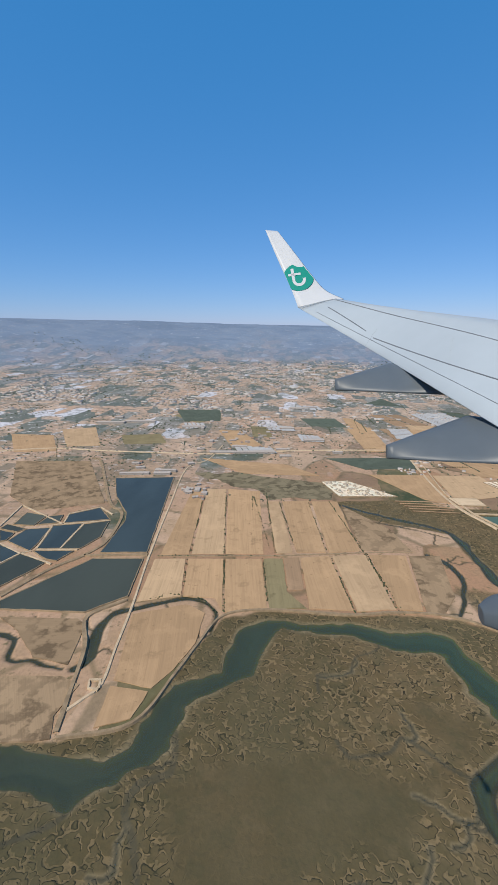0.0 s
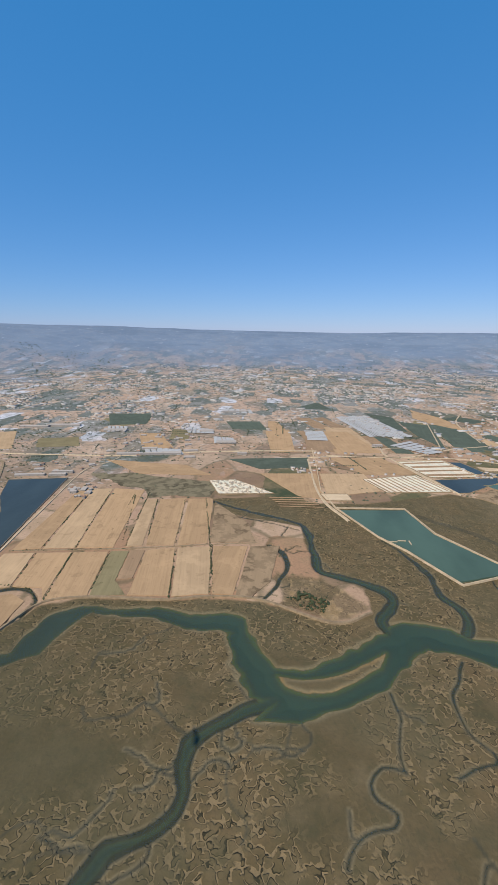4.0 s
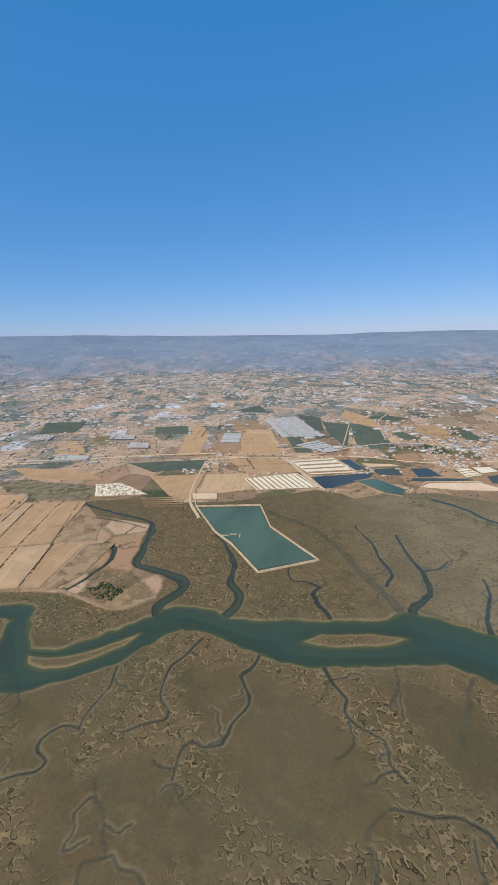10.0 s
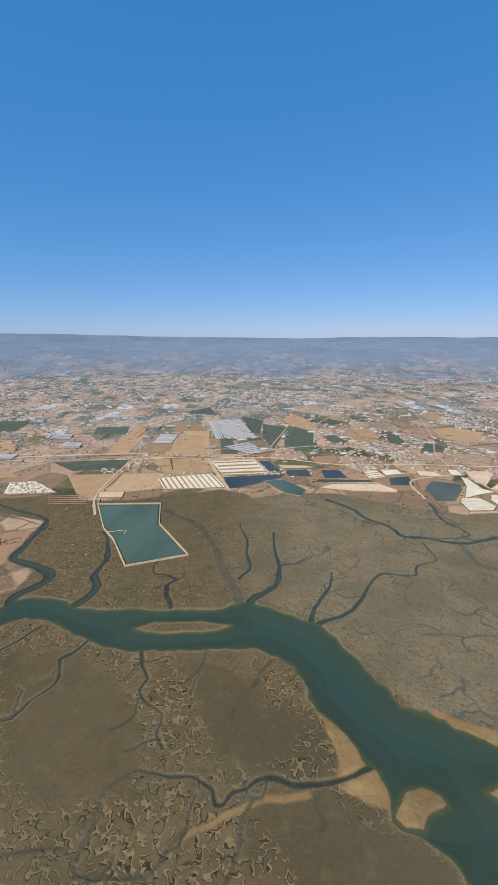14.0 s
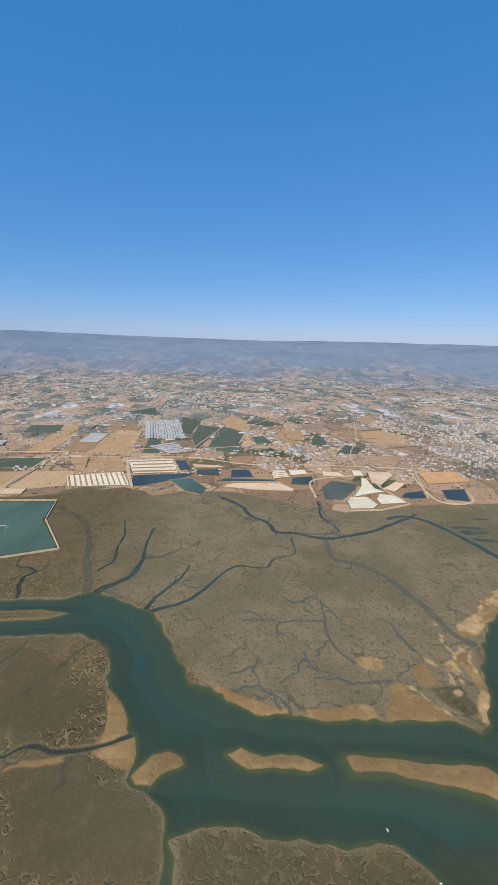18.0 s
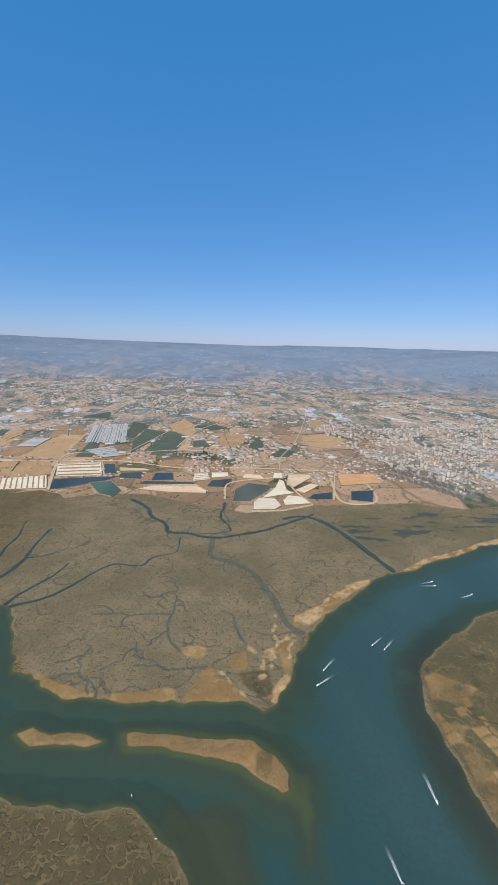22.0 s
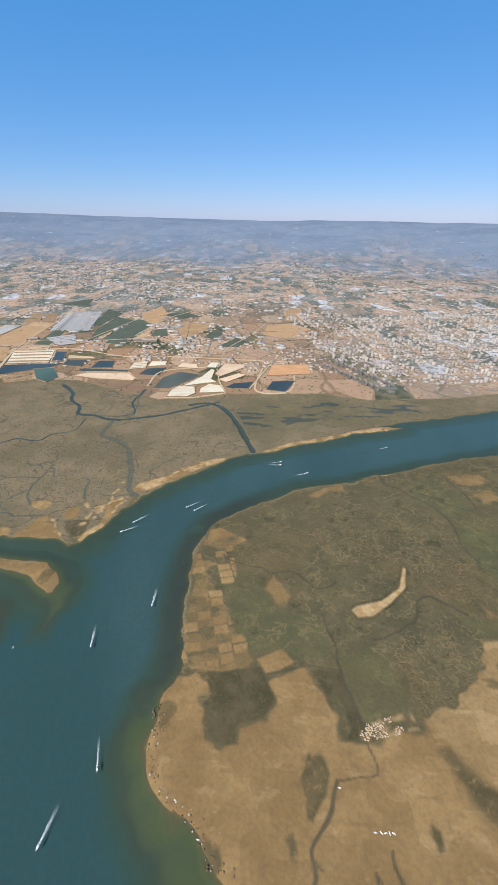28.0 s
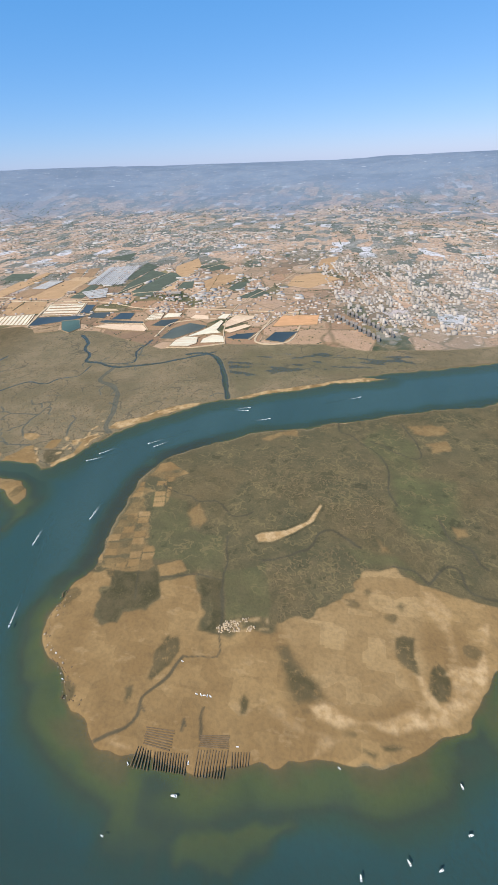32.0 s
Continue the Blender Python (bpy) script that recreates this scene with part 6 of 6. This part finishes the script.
stripes("salt_rows", PANS["pan_a"][1], 11, 3.2, 2.3, TONE["brown"], "brown earth banks between white salt strips", "salt rows", "salt rows")
stripes("salt_rows", PANS["pan_b"][1], 4, 9.0, 2.4, TONE["brown"], "brown banks between white salt strips", "salt rows", "salt rows")
stripes("salt_rows", PANS["pan_d"][1], 4, 2.4, 2.3, TONE["brown"], "brown earth banks between white salt strips", "salt rows", "salt rows")
for outline, count in ((PEN_A, 6), (PEN_B, 11), (PEN_C, 7), (PEN_D, 8), (PEN_E, 13), (PEN_F, 7)):
    stripes("oyster_bed", outline, count, 0.7, 0.9, STAKE, "dark rows of oyster trestles on the sand flat", "oyster bed", "oyster beds", 0 if outline in (PEN_D, PEN_F) else 1, "trestle")
TANK_ROWS = [(186, 471), (168, 509), (233, 513), (247, 471)]
stripes("tank_rows", TANK_ROWS, 5, 2.2, 1.7, TONE["brown"], "low brown banks between shallow shellfish tanks", "tank rows", "tank rows", piece="bank")
# glasshouses and plastic tunnels between the far fields
for outline, count in ((GLASS_A, 14), (GLASS_B, 7), (GLASS_C, 5), (GLASS_D, 6), (GLASS_E, 5), (GLASS_F, 5), (GLASS_G, 6), (GLASS_I, 6)):
    a, q, c, e = [np.array(k, float) for k in outline]
    house = stripes("greenhouse_block", outline, count, np.hypot(*((q - a if count > 6 else c - q))) / count * 0.86, 3.0, FILM, "rows of pale plastic greenhouses between fields", "greenhouse", "greenhouses", 0 if count > 6 else 1, "tunnel")
bm = bmesh.new()
for x, y, w, d in ((312, 383, 9, 1.2), (322, 386, 9, 1.2), (330, 382, 1.2, 9)):
    box(bm, x - w / 2, y - d / 2, 1.2, x + w / 2, y + d / 2, 2.4)
tagged(part("jetty", bm, TRACK, None), "pale earth jetty reaching into the pond", "jetty")


# ------------------------------------------------------------------ boats
def foam_material():
    n = Nodes("wake_foam")
    local = n.node("ShaderNodeTexCoord").outputs["Object"]
    sep = n.node("ShaderNodeSeparateXYZ", Vector=local)
    spots = n.ramp(n.noise(1.0, 4, 0.7, at=n.scaled(1 / 0.5, 1 / 2.5, 1.0, local)), 0.3, 0.65)
    fade = n.math("SUBTRACT", 1.0, n.ramp(n.math("MULTIPLY", sep.outputs[1], -1.0), 0.0, 17.0))
    n.done((0.75, 0.80, 0.80), 0.7)
    clear = n.node("ShaderNodeBsdfTransparent")
    both = n.node("ShaderNodeMixShader", Fac=n.math("MULTIPLY", n.math("MULTIPLY", spots, fade), 0.95, True))
    n.t.links.new(clear.outputs[0], both.inputs[1])
    n.t.links.new(n.bsdf.outputs[0], both.inputs[2])
    n.t.links.new(both.outputs[0], n.out.inputs["Surface"])
    return n.m


WAKE = foam_material()


def boat_at(x, y, heading, length, label):
    """A small open motor boat: a pointed hull, a console, an outboard and a seat. Its bow points along its own y axis."""
    boat = tagged(new("motor_boat"), label, "boat", "boats on the channel")
    bm = bmesh.new()
    rings = []
    for u, w in ((0.0, 0.17), (0.35, 0.18), (0.65, 0.15), (0.85, 0.085), (1.0, 0.01)):
        yy, ww = (u - 0.45) * length, w * length
        rings.append([bm.verts.new(p) for p in ((-ww, yy, 0.14 * length + 0.04 * u * length), (-ww * 0.7, yy, -0.02 * length), (ww * 0.7, yy, -0.02 * length), (ww, yy, 0.14 * length + 0.04 * u * length),
                                               (ww * 0.8, yy, 0.09 * length), (-ww * 0.8, yy, 0.09 * length))])
    for a, b in zip(rings[:-1], rings[1:]):
        for i in range(6):
            bm.faces.new((a[i], a[(i + 1) % 6], b[(i + 1) % 6], b[i]))
    bm.faces.new(rings[0])
    bm.faces.new(rings[-1][::-1])
    bmesh.ops.recalc_face_normals(bm, faces=bm.faces[:])
    part("hull", bm, HULL, boat)
    s = length
    for name, size, mat in (("console", (-0.07, -0.05, 0.08, 0.07, 0.08, 0.30), HULL), ("outboard", (-0.035, -0.52, 0.02, 0.035, -0.43, 0.24), DARKTRIM), ("seat", (-0.13, -0.28, 0.09, 0.13, -0.17, 0.16), DARKTRIM)):
        bm = bmesh.new()
        box(bm, *(k * s for k in size))
        bmesh.ops.bevel(bm, geom=bm.edges[:], offset=0.012 * s, segments=1, affect="EDGES")
        part(name, bm, mat, boat)
    boat.matrix_basis = pose(x, y, 0.02, 0, 0, heading)
    return boat


def wake_at(x, y, heading, long, wide):
    v, f = [], []
    n = 14
    for u in np.linspace(0, 1, n + 1):
        w = wide * (0.22 + 0.78 * u**0.8)
        v += [(-w, -u * long, 0.05), (-w * (0.45 if u > 0.3 else 0.0), -u * long, 0.06), (w * (0.45 if u > 0.3 else 0.0), -u * long, 0.06), (w, -u * long, 0.05)]
    for i in range(n):
        for k in (0, 1, 2):
            a = 4 * i + k
            f.append((a, a + 4, a + 5, a + 1))
    ob = tagged(new("boat_wake", mesh_of("boat_wake", v, f, WAKE)), "white foaming wake trailing behind a boat", "wake", kind="stuff")
    ob.matrix_basis = pose(x, y, 0, 0, 0, heading)
    return ob


for (hx, hy), (ex, ey) in zip(BOATS[0::2], BOATS[1::2]):
    way = Vector((hx - ex, hy - ey))
    heading = math.degrees(math.atan2(-way.x, way.y))
    boat_at(hx, hy, heading, 3.4, "white motor boat under way on the channel")
    if hy > -150:
        wake_at(hx - way.normalized().x * 1.4, hy - way.normalized().y * 1.4, heading, way.length * (2.4 if hy < 10 else 1.6) + 5, 1.7)
for k, (x, y) in enumerate(MOORED):
    boat_at(x, y, [20, -70, 35, 120, 10, 80][k % 6], 2.5 if k < 5 else 1.8, "white moored boat lying still in shallow water")

for k, (x, y) in enumerate(FLOATS):
    boat_at(x, y, [75, 40, 100, 10, 60][k % 5], 1.9, "small white skiff lying on the sand flat").location.z = 0.55 if k not in (6, 9) else 0.02

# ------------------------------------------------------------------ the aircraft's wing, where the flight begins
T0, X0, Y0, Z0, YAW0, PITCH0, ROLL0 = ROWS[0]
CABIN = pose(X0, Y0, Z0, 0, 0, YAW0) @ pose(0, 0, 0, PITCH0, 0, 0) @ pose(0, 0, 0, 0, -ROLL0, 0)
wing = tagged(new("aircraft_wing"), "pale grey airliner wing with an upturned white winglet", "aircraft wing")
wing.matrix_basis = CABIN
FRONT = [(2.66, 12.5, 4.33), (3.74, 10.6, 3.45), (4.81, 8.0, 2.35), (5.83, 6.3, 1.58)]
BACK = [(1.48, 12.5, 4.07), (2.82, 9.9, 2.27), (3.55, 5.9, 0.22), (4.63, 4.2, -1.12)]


def lofted(front, back, thick, up, steps=9):
    """A wing panel between a leading and a trailing line, with a rounded nose and a thin tail."""
    bm = bmesh.new()
    up = Vector(up).normalized()
    rings = []
    shape = [(0.0, 0.0), (0.04, 0.32), (0.15, 0.5), (0.35, 0.55), (0.6, 0.42), (0.85, 0.2), (1.0, 0.04)]
    f, b = smooth_line3(front, steps), smooth_line3(back, steps)
    for p, q in zip(f, b):
        chord = (q - p).length
        ring = [p + (q - p) * u + up * h * thick * chord for u, h in shape] + [p + (q - p) * u - up * h * thick * chord * 0.7 for u, h in shape[::-1][:-1]]
        rings.append([bm.verts.new(k) for k in ring])
    for r0, r1 in zip(rings[:-1], rings[1:]):
        n = len(r0)
        for i in range(n):
            bm.faces.new((r0[i], r0[(i + 1) % n], r1[(i + 1) % n], r1[i]))
    bm.faces.new(rings[0])
    bm.faces.new(rings[-1])
    bmesh.ops.recalc_face_normals(bm, faces=bm.faces[:])
    for face in bm.faces:
        face.smooth = len(face.verts) == 4
    return bm


def smooth_line3(points, steps):
    out = []
    p = [Vector(k) for k in points]
    p = [2 * p[0] - p[1], *p, 2 * p[-1] - p[-2]]
    for i in range(1, len(p) - 2):
        for u in np.linspace(0, 1, steps, endpoint=False):
            a, b, c, d = p[i - 1:i + 3]
            out.append(0.5 * (2 * b + (c - a) * u + (2 * a - 5 * b + 4 * c - d) * u**2 + (3 * b - a - 3 * c + d) * u**3))
    return [*out, p[-2]]


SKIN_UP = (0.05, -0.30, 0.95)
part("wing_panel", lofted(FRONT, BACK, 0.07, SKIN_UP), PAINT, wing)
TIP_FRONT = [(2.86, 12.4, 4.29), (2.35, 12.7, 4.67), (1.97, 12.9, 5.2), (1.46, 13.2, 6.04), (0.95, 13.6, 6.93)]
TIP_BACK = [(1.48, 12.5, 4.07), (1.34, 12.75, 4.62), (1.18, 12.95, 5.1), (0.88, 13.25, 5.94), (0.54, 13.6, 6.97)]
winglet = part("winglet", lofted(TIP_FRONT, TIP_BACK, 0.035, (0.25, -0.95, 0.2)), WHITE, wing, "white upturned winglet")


def disc(bm, mid, right, up, radius, out, thick=0.01, a0=0, a1=360, inner=0.0, n=40):
    mid, right, up, out = (Vector(k) for k in (mid, right, up, out))
    ring = [math.radians(a0 + (a1 - a0) * i / n) for i in range(n + 1)]
    outer = [bm.verts.new(mid + out * thick + right * math.cos(a) * radius + up * math.sin(a) * radius) for a in ring]
    inn = [bm.verts.new(mid + out * thick + right * math.cos(a) * inner + up * math.sin(a) * inner) for a in ring] if inner else None
    if inner:
        for i in range(n):
            bm.faces.new((outer[i], outer[i + 1], inn[i + 1], inn[i]))
    else:
        bm.faces.new(outer[:-1])


FACE_RIGHT = (Vector(TIP_FRONT[2]) - Vector(TIP_BACK[2])).normalized()
FACE_UP = (Vector(TIP_BACK[3]) - Vector(TIP_BACK[1])).normalized()
FACE_OUT = FACE_RIGHT.cross(FACE_UP).normalized()
FACE_UP = FACE_OUT.cross(FACE_RIGHT).normalized()
MARK = (Vector(TIP_FRONT[2]) + Vector(TIP_BACK[2])) / 2 + FACE_OUT * 0.024 + FACE_RIGHT * -0.03
bm = bmesh.new()
edges = [[((Vector(p) - MARK).dot(FACE_UP), (Vector(p) - MARK).dot(FACE_RIGHT)) for p in line] for line in (TIP_BACK, TIP_FRONT)]
rim = []
for k in range(64):
    a = 2 * math.pi * k / 64
    across, tall = 0.47 * math.cos(a), 0.52 * math.sin(a)
    low = float(np.interp(tall, [e[0] for e in edges[0]], [e[1] for e in edges[0]])) + 0.0
    high = float(np.interp(tall, [e[0] for e in edges[1]], [e[1] for e in edges[1]])) - 0.05
    rim.append(bm.verts.new(MARK + FACE_OUT * 0.004 + FACE_RIGHT * min(max(across, low), high) + FACE_UP * tall))
bm.faces.new(rim)
bmesh.ops.remove_doubles(bm, verts=bm.verts[:], dist=0.002)
emblem = part("emblem_disc", bm, MINT, winglet, "round green emblem")
bm = bmesh.new()
disc(bm, MARK + FACE_UP * -0.10, FACE_RIGHT, FACE_UP * 1.2, 0.21, FACE_OUT, 0.010, 180, 370, 0.12, 20)
for a, b, w in ((Vector((-0.165, 0, -0.10)), Vector((-0.165, 0, 0.34)), 0.045), (Vector((-0.31, 0, 0.11)), Vector((0.08, 0, 0.11)), 0.042)):
    p, q = (MARK + FACE_RIGHT * k.x + FACE_UP * k.z + FACE_OUT * 0.012 for k in (a, b))
    s = (q - p).normalized().cross(FACE_OUT) * w
    bm.faces.new([bm.verts.new(k) for k in (p - s, q - s, q + s, p + s)])
part("emblem_mark", bm, WHITE, emblem, "white hooked stroke")


def fairing(tail_top, peak, root_top, tail_low, root_low, half):
    """A flap-track fairing: a canoe-shaped pod under the trailing edge, with a blunt tail."""
    bm = bmesh.new()
    tail_top, peak, root_top, tail_low, root_low = (Vector(k) for k in (tail_top, peak, root_top, tail_low, root_low))
    rings = []
    for u in np.linspace(0, 1, 24):
        low = tail_low + (root_low - tail_low) * u
        top = tail_top + (peak - tail_top) * (u / 0.57) if u < 0.57 else peak + (root_top - peak) * ((u - 0.57) / 0.43)
        w = half * (0.45 + 0.55 * math.sin(math.pi * min(0.5, u)))
        side = Vector((0.15, 0.95, 0.2)).normalized() * w
        rings.append([bm.verts.new((top + low) / 2 + (top - low) / 2 * math.copysign(abs(math.sin(a)) ** 0.6, math.sin(a)) + side * math.copysign(abs(math.cos(a)) ** 0.6, math.cos(a))) for a in np.linspace(0, 2 * math.pi, 16, endpoint=False)])
    for a, b in zip(rings[:-1], rings[1:]):
        for i in range(16):
            bm.faces.new((a[i], a[(i + 1) % 16], b[(i + 1) % 16], b[i])).smooth = True
    bm.faces.new(rings[0])
    bm.faces.new(rings[-1])
    bmesh.ops.recalc_face_normals(bm, faces=bm.faces[:])
    return bm


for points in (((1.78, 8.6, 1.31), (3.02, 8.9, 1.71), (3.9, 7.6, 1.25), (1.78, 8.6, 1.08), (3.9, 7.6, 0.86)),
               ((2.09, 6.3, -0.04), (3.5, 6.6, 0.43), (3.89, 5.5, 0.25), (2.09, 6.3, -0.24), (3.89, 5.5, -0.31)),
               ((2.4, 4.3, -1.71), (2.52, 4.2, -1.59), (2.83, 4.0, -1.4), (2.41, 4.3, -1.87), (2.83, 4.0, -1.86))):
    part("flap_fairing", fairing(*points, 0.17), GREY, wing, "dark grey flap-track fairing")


def skin_joint(a, b, width):
    """A thin dark joint on the wing's upper skin from a to b, each (along the span, along the chord)."""
    bm = bmesh.new()
    up = Vector(SKIN_UP).normalized()
    front, back = smooth_line3(FRONT, 9), smooth_line3(BACK, 9)
    shape = [(0.0, 0.0), (0.04, 0.32), (0.15, 0.5), (0.35, 0.55), (0.6, 0.42), (0.85, 0.2), (1.0, 0.04)]
    old = None
    for k in np.linspace(0, 1, 40):
        s, u = a[0] + (b[0] - a[0]) * k, a[1] + (b[1] - a[1]) * k
        i = min(int(s), len(front) - 2)
        p, q = front[i].lerp(front[i + 1], s - i), back[i].lerp(back[i + 1], s - i)
        h = float(np.interp(u, [c[0] for c in shape], [c[1] for c in shape]))
        mid = p + (q - p) * u + up * (h * 0.07 * (q - p).length + 0.006)
        across = (q - p).normalized() * width
        pair = [bm.verts.new(mid - across), bm.verts.new(mid + across), bm.verts.new(mid + across - up * 0.02), bm.verts.new(mid - across - up * 0.02)]
        if old:
            for e in range(3):
                bm.faces.new((old[e], old[e + 1], pair[e + 1], pair[e]))
        old = pair
    return bm


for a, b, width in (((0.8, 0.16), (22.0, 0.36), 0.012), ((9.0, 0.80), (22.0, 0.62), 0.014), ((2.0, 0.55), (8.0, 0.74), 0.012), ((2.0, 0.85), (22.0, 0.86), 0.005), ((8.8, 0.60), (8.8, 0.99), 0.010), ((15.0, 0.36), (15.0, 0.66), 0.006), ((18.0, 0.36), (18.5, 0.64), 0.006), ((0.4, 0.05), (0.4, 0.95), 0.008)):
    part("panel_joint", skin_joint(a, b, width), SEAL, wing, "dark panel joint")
